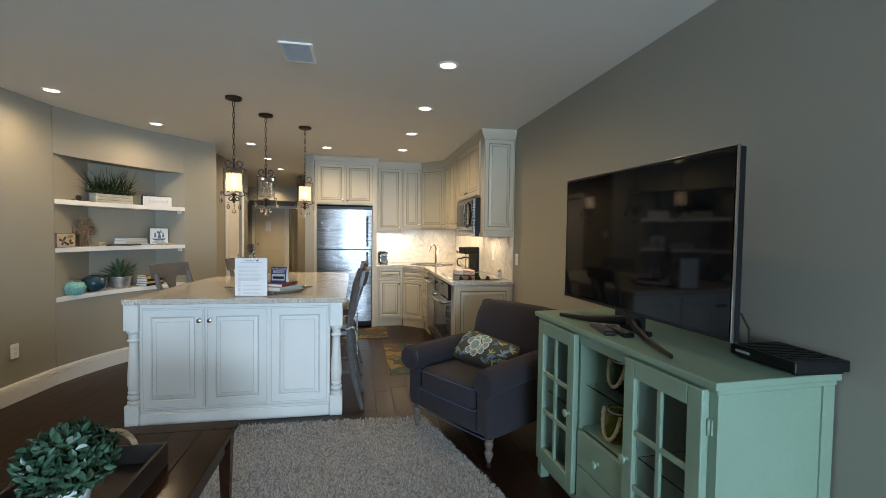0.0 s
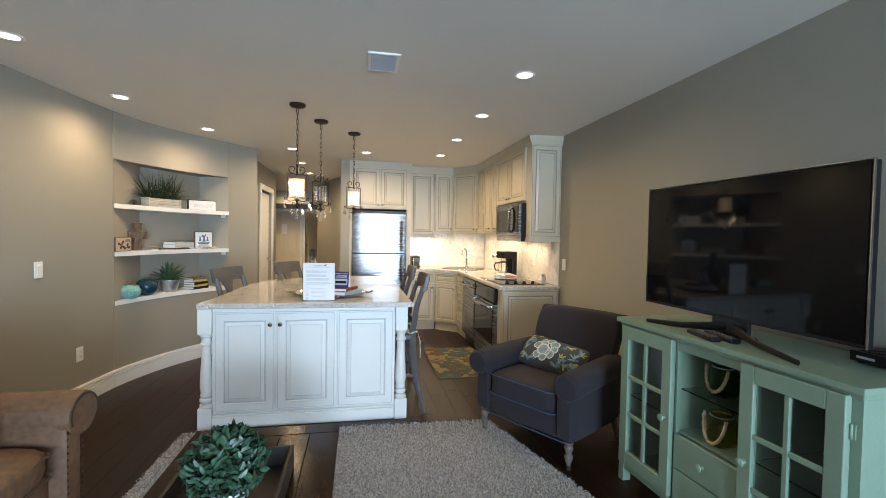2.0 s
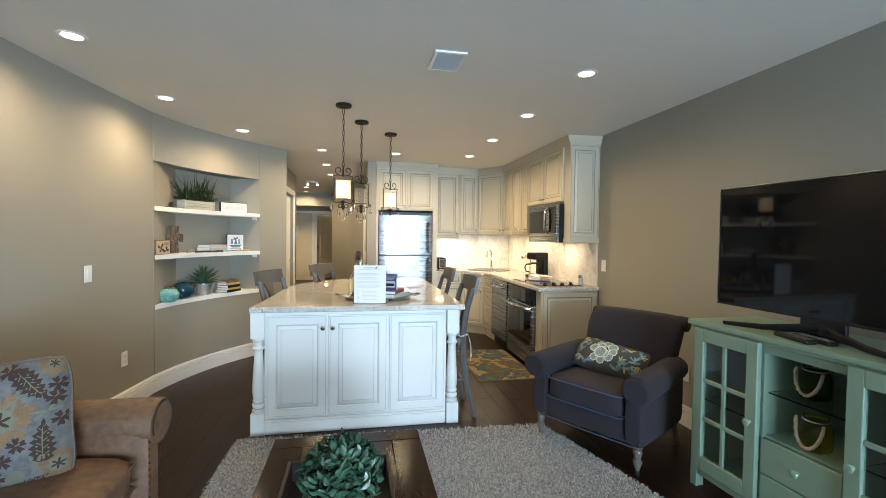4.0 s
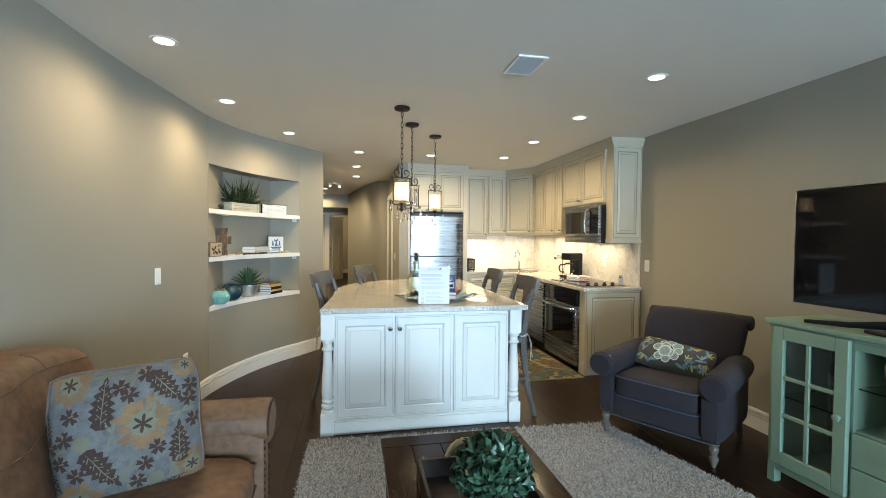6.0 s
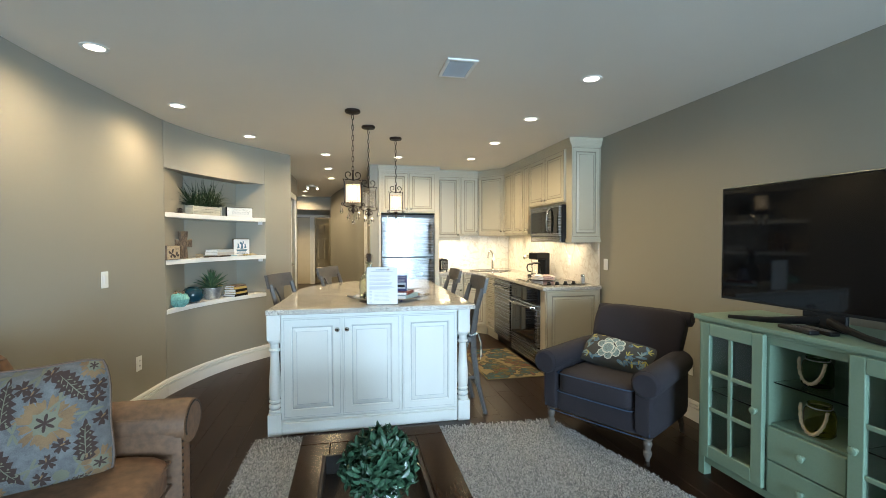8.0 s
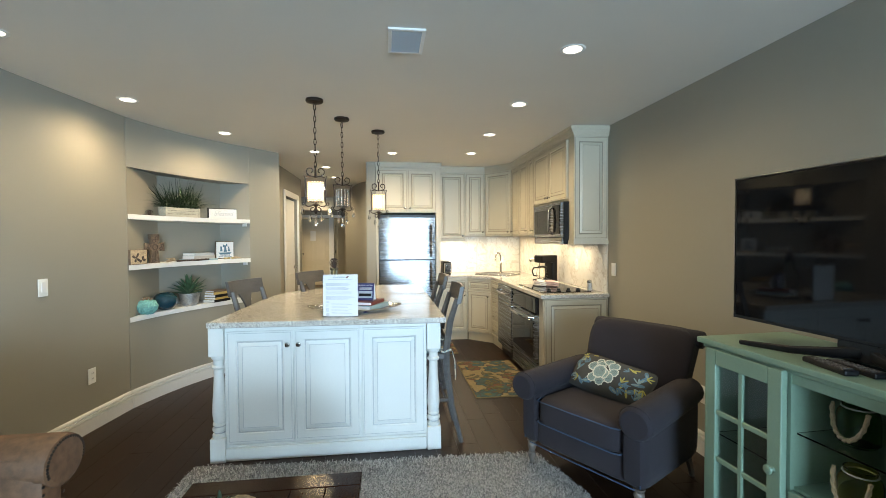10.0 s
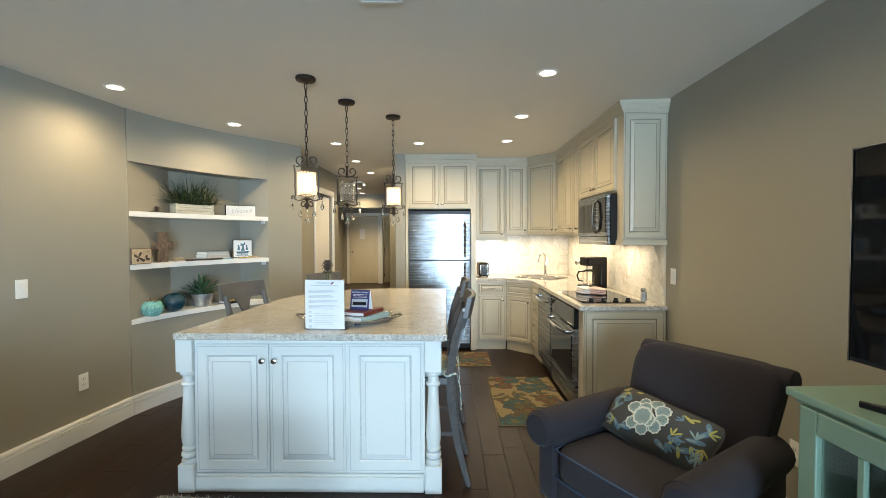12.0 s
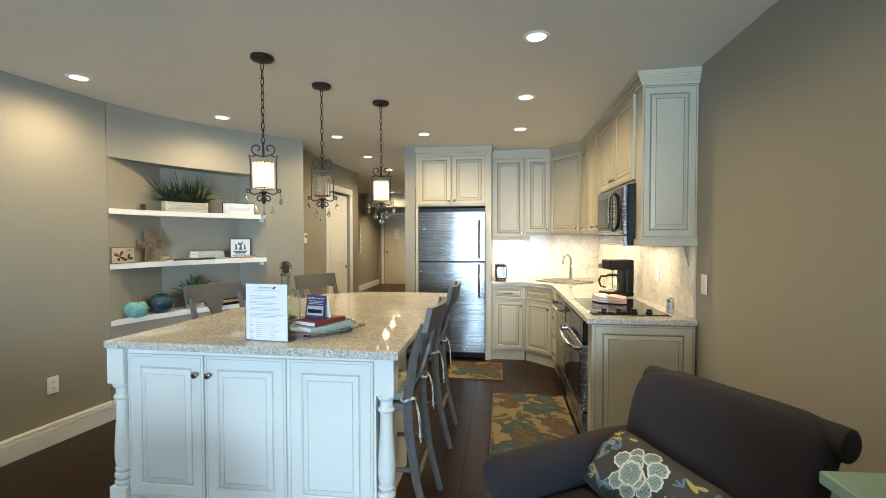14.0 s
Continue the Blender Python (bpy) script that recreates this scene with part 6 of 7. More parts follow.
def floral_mat(x0, y0, x1, y1, seed):
    m = thing("kitchen_mat", pose(0, 0, 0), "tan hooked kitchen mat with teal and russet flowers", "mat", "kitchen mats")
    bm = B()
    box(bm, x0, y0, 0.001, x1, y1, 0.010, 0.003)
    part("mat_base", bm, M_MAT, m)
    R = random.Random(seed)
    layers = {n: B() for n in ("teal", "russet", "dark", "olive")}
    mats = {"teal": M_MATT, "russet": M_MATR, "dark": M_MATD, "olive": M_MATO}

    def put(kind, poly, z):
        flat_shape(layers[kind], [(min(max(x, x0 + 0.004), x1 - 0.004), min(max(y, y0 + 0.004), y1 - 0.004)) for x, y in poly], z)

    area = (x1 - x0) * (y1 - y0)
    for k in range(int(area * 19) + 3):
        cx, cy, r = R.uniform(x0 + 0.06, x1 - 0.06), R.uniform(y0 + 0.06, y1 - 0.06), R.uniform(0.07, 0.12)
        kind = R.choice(("teal", "teal", "teal", "russet"))
        for step, (who, q) in enumerate((("dark", 1.12), (kind, 1.0), ("dark", 0.72), (kind, 0.63), ("olive", 0.30))):
            put(who, ring(cx, cy, r * q, 1, 28, 0.13, 7), 0.0104 + 0.0007 * step)
    for k in range(int(area * 125)):
        cx, cy, a, ln = R.uniform(x0, x1), R.uniform(y0, y1), R.uniform(0, 360), R.uniform(0.07, 0.15)
        put("dark", petal(cx, cy, a, ln, 0.026, 1), 0.0140)
        put(R.choice(("teal", "olive", "olive", "russet")), petal(cx + 0.008 * math.cos(radians(a)), cy + 0.008 * math.sin(radians(a)), a, ln * 0.86, 0.017, 1), 0.0146)
        put("dark", petal(cx, cy, a, ln * 0.8, 0.003, 1), 0.0152)
    for n, b in layers.items():
        tagged(part(n + "_yarn_pattern", b, mats[n], m), kind="stuff")


floral_mat(0.385, 4.30, 0.995, 5.43, 5)
floral_mat(-0.10, 5.81, 0.47, 6.38, 9)


# ---- on the island ----
IZ = 0.8975
tr2 = thing("serving_tray", pose(-0.62, 3.80, IZ), "oval silver serving tray with twisted handles", "tray")
bm = B()
lathe(bm, [(0.19, 0.0), (0.20, 0.004), (0.235, 0.020), (0.246, 0.030), (0.251, 0.031), (0.249, 0.025), (0.232, 0.018), (0.19, 0.006), (0.0, 0.006)], 48)
for v in bm.verts:
    v.co.z += 0.003 * math.sin(17 * math.atan2(v.co.y, v.co.x)) * (math.hypot(v.co.x, v.co.y) > 0.23)
bm.transform(Matrix.Diagonal((1.15, 0.98, 1, 1)))
part("dish", bm, M_SILVER, tr2)
for sx in (-1, 1):
    bm = B()
    tube(bm, [(sx * (0.283 + 0.05 * math.sin(math.pi * k / 12)), -0.06 + 0.12 * k / 12, 0.022 + 0.012 * math.sin(math.pi * k / 12)) for k in range(13)], 0.006, 6)
    part("handle", bm, M_CHROME, tr2)
bt = thing("glass_bottle", pose(-0.775, 3.87, IZ + 0.006), "pale green glass bottle with a pine cone stopper", "bottle")
bm = B()
prof = [(0.068, 0), (0.078, 0.012), (0.080, 0.12), (0.072, 0.165), (0.045, 0.205), (0.026, 0.225), (0.024, 0.280), (0.030, 0.287), (0.030, 0.295)]
lathe(bm, prof + [(r - 0.004, z + 0.002) for r, z in prof[::-1]], 28)
part("glass_body", bm, M_JAR, bt)
bm = B()
R = random.Random(2)
for k in range(40):
    ball(bm, (R.uniform(-0.045, 0.045), R.uniform(-0.045, 0.045), 0.015 + R.uniform(0, 0.035)), R.uniform(0.006, 0.012), 1, mi=0 if k % 3 else 1)
part("filling", bm, [M_SUCC, M_PINK], bt, "small shells and moss inside")


def pine_cone(bm, c, r, h, n=60):
    ball(bm, (c[0], c[1], c[2] + h * 0.45), r * 0.6, 1, (1, 1, h / r * 0.75))
    for k in range(n):
        t = (k + 0.5) / n
        a = k * 2.39996
        rr = r * math.sin(math.pi * (0.12 + 0.80 * t)) ** 0.8
        d = Vector((math.cos(a), math.sin(a), -0.2 + 1.2 * t))
        p = Vector((c[0] + rr * 0.55 * math.cos(a), c[1] + rr * 0.55 * math.sin(a), c[2] + h * t))
        s = Vector((-math.sin(a), math.cos(a), 0)) * r * 0.24
        v = [bm.verts.new(q) for q in (p - s * 0.5, p + s * 0.5, p + d * rr * 0.5 + s, p + d * rr * 0.5 - s, p + d * rr * 0.42 + Vector((0, 0, -0.12 * r)))]
        bm.faces.new((v[0], v[1], v[2], v[3]))
        bm.faces.new((v[3], v[2], v[4]))


bm = B()
pine_cone(bm, (0, 0, 0.290), 0.036, 0.074)
part("pine_cone_stopper", bm, M_CONE, bt, "dark pine cone stopper")


def book(name, at, w, d, h, cover, label, spine=None):
    b = thing(name, at, label, "book")
    bm = B()
    box(bm, -w / 2 + 0.004, -d / 2 + 0.004, 0.003, w / 2 - 0.002, d / 2 - 0.004, h - 0.003)
    part("pages", bm, M_PAPER, b)
    bm = B()
    box(bm, -w / 2, -d / 2, 0.0, w / 2, d / 2, 0.003)
    box(bm, -w / 2, -d / 2, h - 0.003, w / 2, d / 2, h)
    box(bm, -w / 2, -d / 2, 0.003, -w / 2 + 0.003, d / 2, h - 0.003)
    part("cover", bm, cover, b)
    return b


z = IZ + 0.0065
for (w, d, h), a, cover, lab in (((0.27, 0.20, 0.010), 48, M_NAVY, "thin navy magazine"), ((0.26, 0.19, 0.032), 60, M_BLUEBOOK, "pale blue hardback book"), ((0.225, 0.15, 0.024), 68, M_RED, "red-spined paperback book")):
    book("book", pose(-0.52, 3.76, z, 0, 0, 90 + a), d, w, h, cover, lab + " in the stack on the tray")
    z += h + 0.0005
bz = z
ag = thing("tent_card", pose(-0.535, 3.76, bz, 0, 0, -14), "navy and white folded tent card with a building picture", "card")
bm = B()
box(bm, -0.062, -0.001, 0, 0.062, 0.001, 0.125)
front_card = part("front_leaf", bm, M_NAVY, ag, at=pose(0, -0.03, 0, -10, 0, 0))
bm = B()
prism(bm, [(-0.062, 0.0), (0.062, 0.0), (0.062, 0.0015), (-0.062, 0.0015)], 0, 0.122)
part("back_leaf", bm, M_PAPER, ag, at=pose(0, 0.03, 0, 14, 0, 0))
bm = B()
box(bm, -0.052, -0.003, 0.018, 0.052, -0.0015, 0.068)
part("picture", bm, M_GREYBOOK, front_card)
bm = B()
box(bm, -0.045, -0.0036, 0.030, 0.045, -0.003, 0.050)
part("picture_building", bm, M_BLACK, front_card)


def words(text, size, mats, parent, at, name="lettering", thin=0.0):
    cu = bpy.data.curves.new(name, "FONT")
    cu.body, cu.size, cu.align_x, cu.extrude = text, size, "CENTER", 0.0003
    cu.offset, cu.space_character = -thin, 1.0 + 150 * thin
    tmp = bpy.data.objects.new("tmp", cu)
    scene.collection.objects.link(tmp)
    me = bpy.data.meshes.new_from_object(tmp.evaluated_get(bpy.context.evaluated_depsgraph_get()))
    bpy.data.objects.remove(tmp)
    me.materials.clear()
    me.materials.append(mats)
    ob = new(name, me)
    ob.parent, ob.matrix_basis = parent, at
    return ob


words("Book Direct and Save!", 0.012, M_PAPER, front_card, pose(0, -0.002, 0.106, 90, 0, 0))
bm = B()
for k in range(3):
    box(bm, -0.045, -0.002, 0.078 + 0.008 * k, 0.045, -0.001, 0.080 + 0.008 * k)
part("text_lines", bm, M_PAPER, front_card)
sh = thing("paper_sign", pose(-0.692, 3.515, IZ, 0, 0, -6), "printed white sheet in a clear acrylic stand", "sign")
bm = B()
box(bm, -0.122, -0.0015, 0.0, 0.122, 0.0015, 0.285)
box(bm, -0.122, 0.0, 0.0, 0.122, 0.07, 0.003)
part("acrylic_stand", bm, M_GLASS, sh)
bm = B()
box(bm, -0.115, -0.0030, 0.004, 0.115, -0.0018, 0.282)
sheet = part("sheet", bm, M_PAPER, sh)
bm = B()
R = random.Random(12)
z = 0.222
while z > 0.02:
    for k in range(R.choice((2, 3, 4))):
        box(bm, -0.095, -0.0036, z, -0.095 + R.uniform(0.13, 0.19), -0.0031, z + 0.0022)
        z -= 0.0066
    z -= 0.009
box(bm, -0.08, -0.0036, 0.249, 0.08, -0.0031, 0.2515)
part("text_lines", bm, M_INK, sheet)
bm = B()
for k in range(6):
    tube(bm, [(-0.040 + 0.013 * k + 0.0045 * math.cos(t), -0.0036, 0.262 + 0.005 * math.sin(t)) for t in [j * math.pi / 5 for j in range(8)]], 0.0011, 4)
part("letterhead_shape", bm, M_PILB, sheet)
bm = B()
flat = [(0.035, 0.262), (0.045, 0.270), (0.058, 0.272), (0.05, 0.262), (0.042, 0.256)]
vs = [bm.verts.new((x, -0.0042, z)) for x, z in flat]
bm.faces.new(vs)
part("letterhead_swirl", bm, M_RED, sheet)
bm = B()
box(bm, -0.075, -0.0052, 0.006, 0.095, -0.0042, 0.112)
small = part("small_card", bm, M_PAPER, sheet)
bm = B()
for k in range(8):
    box(bm, -0.06, -0.0058, 0.02 + 0.010 * k, 0.05 if k % 3 else 0.075, -0.0053, 0.0216 + 0.010 * k)
part("text_lines", bm, M_INK, small)

# ---- niche shelves and what stands on them ----
SZ = {1: 1.635, 2: 1.205, 3: 0.765}
for k in (1, 2, 3):
    bm = B()
    prism(bm, [tuple(Vector(p) - NN * 0.008) for p in NICHE] + [tuple(ND + NN * -0.004), tuple(NC + NN * -0.004)], SZ[k] - 0.042, SZ[k], bevel=0.002)
    s = tagged(new("niche_shelf", mesh_of(bm, "niche_shelf", M_TRIM)), "thick white painted shelf in the niche", "shelf", "niche shelves")
    bm = B()
    p = NB - NU * 0.022
    prism(bm, [tuple(p + NN * 0.03), tuple(p + NU * 0.016 + NN * 0.03), tuple(p + NU * 0.016 + NN * 0.24), tuple(p + NN * 0.24)], SZ[k] - 0.075, SZ[k] - 0.043)
    part("bracket", bm, M_TRIM, s)
NROT = math.degrees(math.atan2(NU.y, NU.x))


def on_shelf(k, s, d, rz=0):
    """A pose on shelf k, s metres along the niche's opening and d metres into it."""
    p = NA + NU * s + NN * d
    return pose(p.x, p.y, SZ[k] + 0.0005, 0, 0, NROT + rz)


# local -y faces the room there
gp = thing("planter_box", on_shelf(1, 0.650, 0.215, -4) @ Matrix.Scale(0.93, 4), "whitewashed slatted wooden planter of tall grass", "planter")
for k in range(3):
    bm = B()
    box(bm, -0.18, -0.055, 0.002 + 0.033 * k, 0.18, -0.045, 0.033 + 0.033 * k, 0.002)
    part("slat", bm, M_WHITEBOX, gp)
for x in (-0.19, 0.172):
    bm = B()
    box(bm, x, -0.061, 0, x + 0.018, 0.06, 0.103, 0.002)
    part("corner_post", bm, M_WHITEBOX, gp)
bm = B()
box(bm, -0.175, -0.044, 0.0, 0.175, 0.055, 0.085)
part("inner_box", bm, M_TRAY, gp)
verts, faces = [], []
R = random.Random(21)
for k in range(360):
    c = Vector((R.uniform(-0.16, 0.16), R.uniform(-0.035, 0.035), 0.08))
    a, lean, ln = R.uniform(0, 6.283), R.uniform(0.15, 1.35), R.uniform(0.22, 0.43)
    d = Vector((math.cos(a) * lean + c.x * 3.0, math.sin(a) * lean * 0.8, 1.0)).normalized()
    s = Vector((-d.y, d.x, 0.1)).normalized()
    base = len(verts)
    for i in range(6):
        t = i / 5
        p = c + d * ln * t + Vector((d.x, d.y, -0.9)) * ln * 0.7 * t * t * min(1, lean)
        w = 0.0075 * (1 - 0.92 * t)
        verts += [tuple(p - s * w), tuple(p + s * w)]
    faces += [(base + 2 * i, base + 2 * i + 1, base + 2 * i + 3, base + 2 * i + 2) for i in range(5)]
me = bpy.data.meshes.new("grass")
me.from_pydata(verts, [], faces)
me.materials.append(M_GRASS)
g = new("grass", me)
g.parent = gp
g["kind"] = "stuff"
bm = B()
pine_cone(bm, (0, 0, 0), 0.030, 0.05, 50)
tube(bm, [(-0.02, 0, 0.008), (-0.07, 0.02, 0.012), (-0.10, 0.01, 0.006)], 0.003, 5)
single("pine_cone", bm, M_CONE, "dark pine cone lying on the shelf", "pine cone", on_shelf(1, 0.285, 0.135))
sg = thing("word_sign", on_shelf(1, 1.175, 0.205, -28) @ Matrix.Scale(1.1, 4), "small white framed sign with a handwritten word", "sign")
bm = B()
box(bm, -0.145, -0.006, 0.004, 0.145, 0.012, 0.104)
part("board", bm, M_PAPER, sg)
bm = B()
for a in ((-0.151, 0, -0.144, 0.108), (0.144, 0, 0.151, 0.108), (-0.151, 0, 0.151, 0.005), (-0.151, 0.103, 0.151, 0.108)):
    box(bm, a[0], -0.010, a[1], a[2], 0.014, a[3])
part("frame", bm, M_GAP, sg)
word = words("blessed", 0.054, M_INK, sg, pose(-0.012, -0.0075, 0.036, 90, 0, 0), thin=0.0006)
word.data.transform(Matrix(((1, 0.28, 0, 0), (0, 1.15, 0, 0), (0, 0, 1, 0), (0, 0, 0, 1))))
bl = thing("picture_block", on_shelf(2, 0.092, 0.020, 12), "small botanical print on a wood block", "picture")
bm = B()
box(bm, -0.088, -0.012, 0.0, 0.088, 0.012, 0.130, 0.003)
part("block", bm, M_CARVED, bl)
bm = B()
box(bm, -0.082, -0.0145, 0.006, 0.082, -0.0122, 0.124)
f = part("print", bm, M_ROPE, bl)
bm = B()
for cu, cv, a, ln in ((-0.03, 0.055, 60, 0.05), (-0.03, 0.055, 150, 0.045), (-0.03, 0.05, 250, 0.03), (-0.03, 0.055, 330, 0.05), (0.035, 0.035, 80, 0.04), (0.035, 0.035, 10, 0.035), (0.03, 0.035, 200, 0.03)):
    vs = [bm.verts.new((u, -0.0152, v)) for u, v in petal(cu, cv, a, ln, 0.013, 1)]
    bm.faces.new(vs)
for k in range(3):
    box(bm, 0.0 + 0.01 * k, -0.0154, 0.088 + 0.009 * k, 0.066, -0.0147, 0.091 + 0.009 * k)
part("leaf_print", bm, M_CONE, f)
cr = thing("wooden_cross", on_shelf(2, 0.330, 0.150, 4) @ Matrix.Scale(1.05, 4), "carved brown wooden standing cross", "cross")
bm = B()
body_ = [(-0.040, 0.0), (0.040, 0.0), (0.030, 0.115), (0.090, 0.102), (0.090, 0.176), (0.030, 0.160), (0.044, 0.250), (-0.044, 0.250), (-0.030, 0.160), (-0.090, 0.176), (-0.090, 0.102), (-0.030, 0.115)]
lo = [bm.verts.new((x, -0.015, z)) for x, z in body_]
hi = [bm.verts.new((x, 0.015, z)) for x, z in body_]
bm.faces.new(lo)
bm.faces.new(hi[::-1])
for k in range(len(lo)):
    bm.faces.new((lo[k], hi[k], hi[(k + 1) % len(lo)], lo[(k + 1) % len(lo)]))
part("body", bm, M_CARVED, cr)
bm = B()
for u, v, r in ((0, 0.138, 0.024), (-0.012, 0.19, 0.014), (0.014, 0.215, 0.014), (-0.055, 0.150, 0.012), (-0.07, 0.125, 0.012), (0.055, 0.125, 0.012), (0.07, 0.15, 0.012), (0.01, 0.09, 0.014), (-0.012, 0.065, 0.014), (0.012, 0.035, 0.016), (-0.016, 0.022, 0.012)):
    tube(bm, [(u + r * math.cos(t), -0.016, v + r * math.sin(t)) for t in [k * math.pi / 7 for k in range(14)]], 0.003, 5, closed=True)
part("carved_scrolls", bm, M_CONE, cr)
tas = thing("bead_garland", on_shelf(2, 0.60, 0.045), "dark bead garland with a jute tassel", "garland")
bm = B()
for k in range(26):
    ball(bm, (-0.12 + 0.014 * k, 0.02 * math.sin(k * 0.35), 0.011), 0.0105, 1)
part("beads", bm, M_CONE, tas)
bm = B()
for k in range(46):
    R2 = random.Random(k)
    tube(bm, [(-0.14, 0.0, 0.012), (-0.165, -0.01 + R2.uniform(-0.022, 0.022), 0.030 + R2.uniform(-0.012, 0.012)), (-0.235, -0.030 + R2.uniform(-0.028, 0.028), 0.004 + R2.uniform(0, 0.040))], 0.0026, 4)
part("tassel", bm, M_ROPE, tas)
z = 0.0
for w, d, h, cov in ((0.30, 0.19, 0.014, M_BLUEBOOK), (0.245, 0.165, 0.034, M_SHAG), (0.235, 0.16, 0.026, M_GREYBOOK)):
    m = on_shelf(2, 0.825, 0.185, 2) @ Matrix.Translation((0, 0, z))
    book("book", m @ pose(0, 0, 0, 0, 0, 90), d, w, h, cov, "pale grey book in a flat stack on the shelf")
    z += h + 0.0005
sp = thing("ship_picture", on_shelf(2, 1.165, 0.205, -26) @ Matrix.Scale(1.35, 4), "small square plaque with a blue sailing ship", "picture")
bm = B()
box(bm, -0.070, -0.010, 0.0, 0.070, 0.012, 0.142, 0.005)
part("block", bm, M_CARVED, sp)
bm = B()
box(bm, -0.065, -0.014, 0.006, 0.065, -0.0105, 0.136, 0.003)
f = part("print", bm, M_PAPER, sp)
bm = B()
for u, v, w, h in ((-0.03, 0.06, 0.020, 0.04), (0.0, 0.055, 0.024, 0.055), (0.028, 0.06, 0.018, 0.038), (-0.012, 0.095, 0.014, 0.02), (0.012, 0.10, 0.014, 0.02)):
    vs = [bm.verts.new((u + a * w, -0.0148, v + b * h)) for a, b in ((-0.5, 0), (0.6, 0), (0.4, 0.5), (0.25, 1), (-0.3, 1), (-0.2, 0.5))]
    bm.faces.new(vs)
vs = [bm.verts.new((u, -0.0148, v)) for u, v in ((-0.05, 0.05), (0.05, 0.052), (0.035, 0.034), (-0.038, 0.034))]
bm.faces.new(vs)
for k in range(4):
    box(bm, -0.055 + 0.008 * k, -0.0150, 0.014 + 0.005 * k, 0.05 - 0.006 * k, -0.0142, 0.0165 + 0.005 * k)
part("ship_print", bm, M_PILB, f)
dr = thing("dried_pods", on_shelf(2, 1.10, 0.045), "dried golden pods and a twig on the shelf", "dried pods")
bm = B()
for k in range(7):
    ball(bm, (-0.08 + 0.016 * k + (0.01 if k % 2 else 0), 0.012 * math.sin(k * 2), 0.012), 0.013, 1, (1, 0.8, 0.8))
part("pods", bm, M_GOLD, dr)
bm = B()
tube(bm, [(0.02, 0.0, 0.008), (0.07, 0.01, 0.014), (0.13, 0.0, 0.008)], [0.010, 0.013, 0.004], 6)
part("husk", bm, M_ROPE, dr)
cz = thing("shell_jar", on_shelf(3, 0.195, 0.062) @ Matrix.Scale(1.15, 4), "aqua ceramic shell jar with gilded top", "jar")
bm = B()
for k in range(22):
    a = k * 2 * math.pi / 22
    pts = [(r * math.cos(a + tw), r * math.sin(a + tw), z) for r, z, tw in ((0.035, 0.0, 0), (0.058, 0.03, 0.25), (0.064, 0.06, 0.5), (0.050, 0.09, 0.75), (0.020, 0.105, 1.0))]
    tube(bm, pts, [0.006, 0.012, 0.013, 0.011, 0.007], 6)
ball(bm, (0, 0, 0.05), 0.054, 2)
part("body", bm, M_AQUA, cz)
bm = B()
for k in range(8):
    a = k * 0.8
    ball(bm, (0.03 * math.cos(a), 0.03 * math.sin(a), 0.105 + 0.006 * (k % 3)), 0.012, 1)
part("top_ornament", bm, M_CARVED, cz)
bm = B()
lathe(bm, [(0.035, 0.0), (0.06, 0.008), (0.092, 0.035), (0.102, 0.062), (0.095, 0.09), (0.07, 0.112), (0.045, 0.12), (0.042, 0.118), (0.06, 0.10)], 32)
single("teal_vase", bm, M_TEAL, "squat glossy deep teal vase", "vase", on_shelf(3, 0.405, 0.120) @ Matrix.Diagonal((1, 1, 1.3, 1)))
su = thing("succulent_pot", on_shelf(3, 0.705, 0.175) @ Matrix.Scale(1.12, 4), "spiky succulent in a galvanised pot", "potted plant")
bm = B()
lathe(bm, [(0.062, 0), (0.065, 0.003), (0.084, 0.10), (0.088, 0.102), (0.088, 0.108), (0.078, 0.104), (0.07, 0.09), (0.0, 0.09)], 24)
part("pot", bm, M_GALV, su)
verts, faces = [], []
R = random.Random(31)
for k in range(34):
    a = k * 2.39996
    el = 0.25 + 1.2 * (k / 34)
    d = Vector((math.cos(a) * math.cos(el), math.sin(a) * math.cos(el), math.sin(el)))
    leaf_into(verts, faces, Vector((-0.01, 0, 0.09)), d, R.uniform(0.14, 0.20), 0.030, Vector((0, 0, 1)), 0.35)
me = bpy.data.meshes.new("succulent")
me.from_pydata(verts, [], faces)
me.materials.append(M_SUCC)
g = new("succulent", me)
g.parent = su
bm = B()
for k in range(9):
    a = k * 0.7
    ball(bm, (0.055 + 0.02 * math.cos(a), -0.03 + 0.02 * math.sin(a), 0.115), 0.012, 1, (1, 1, 0.7))
part("yellow_rosette", bm, M_GOLD, su)
z = 0.0
for w, d, h, cov, lab in ((0.21, 0.15, 0.026, M_BLACK, "black"), (0.20, 0.14, 0.022, M_GOLD, "mustard"), (0.20, 0.14, 0.028, M_BLACK, "dark"), (0.19, 0.13, 0.024, M_GOLD, "gold-spined"), (0.18, 0.12, 0.016, M_CARVED, "brown")):
    book("book", on_shelf(3, 0.99, 0.13, 3) @ pose(0, 0, z, 0, 0, 90 + 4 * math.sin(z * 300)), d, w, h, cov, lab + " book in a flat stack on the low shelf")
    z += h + 0.0005

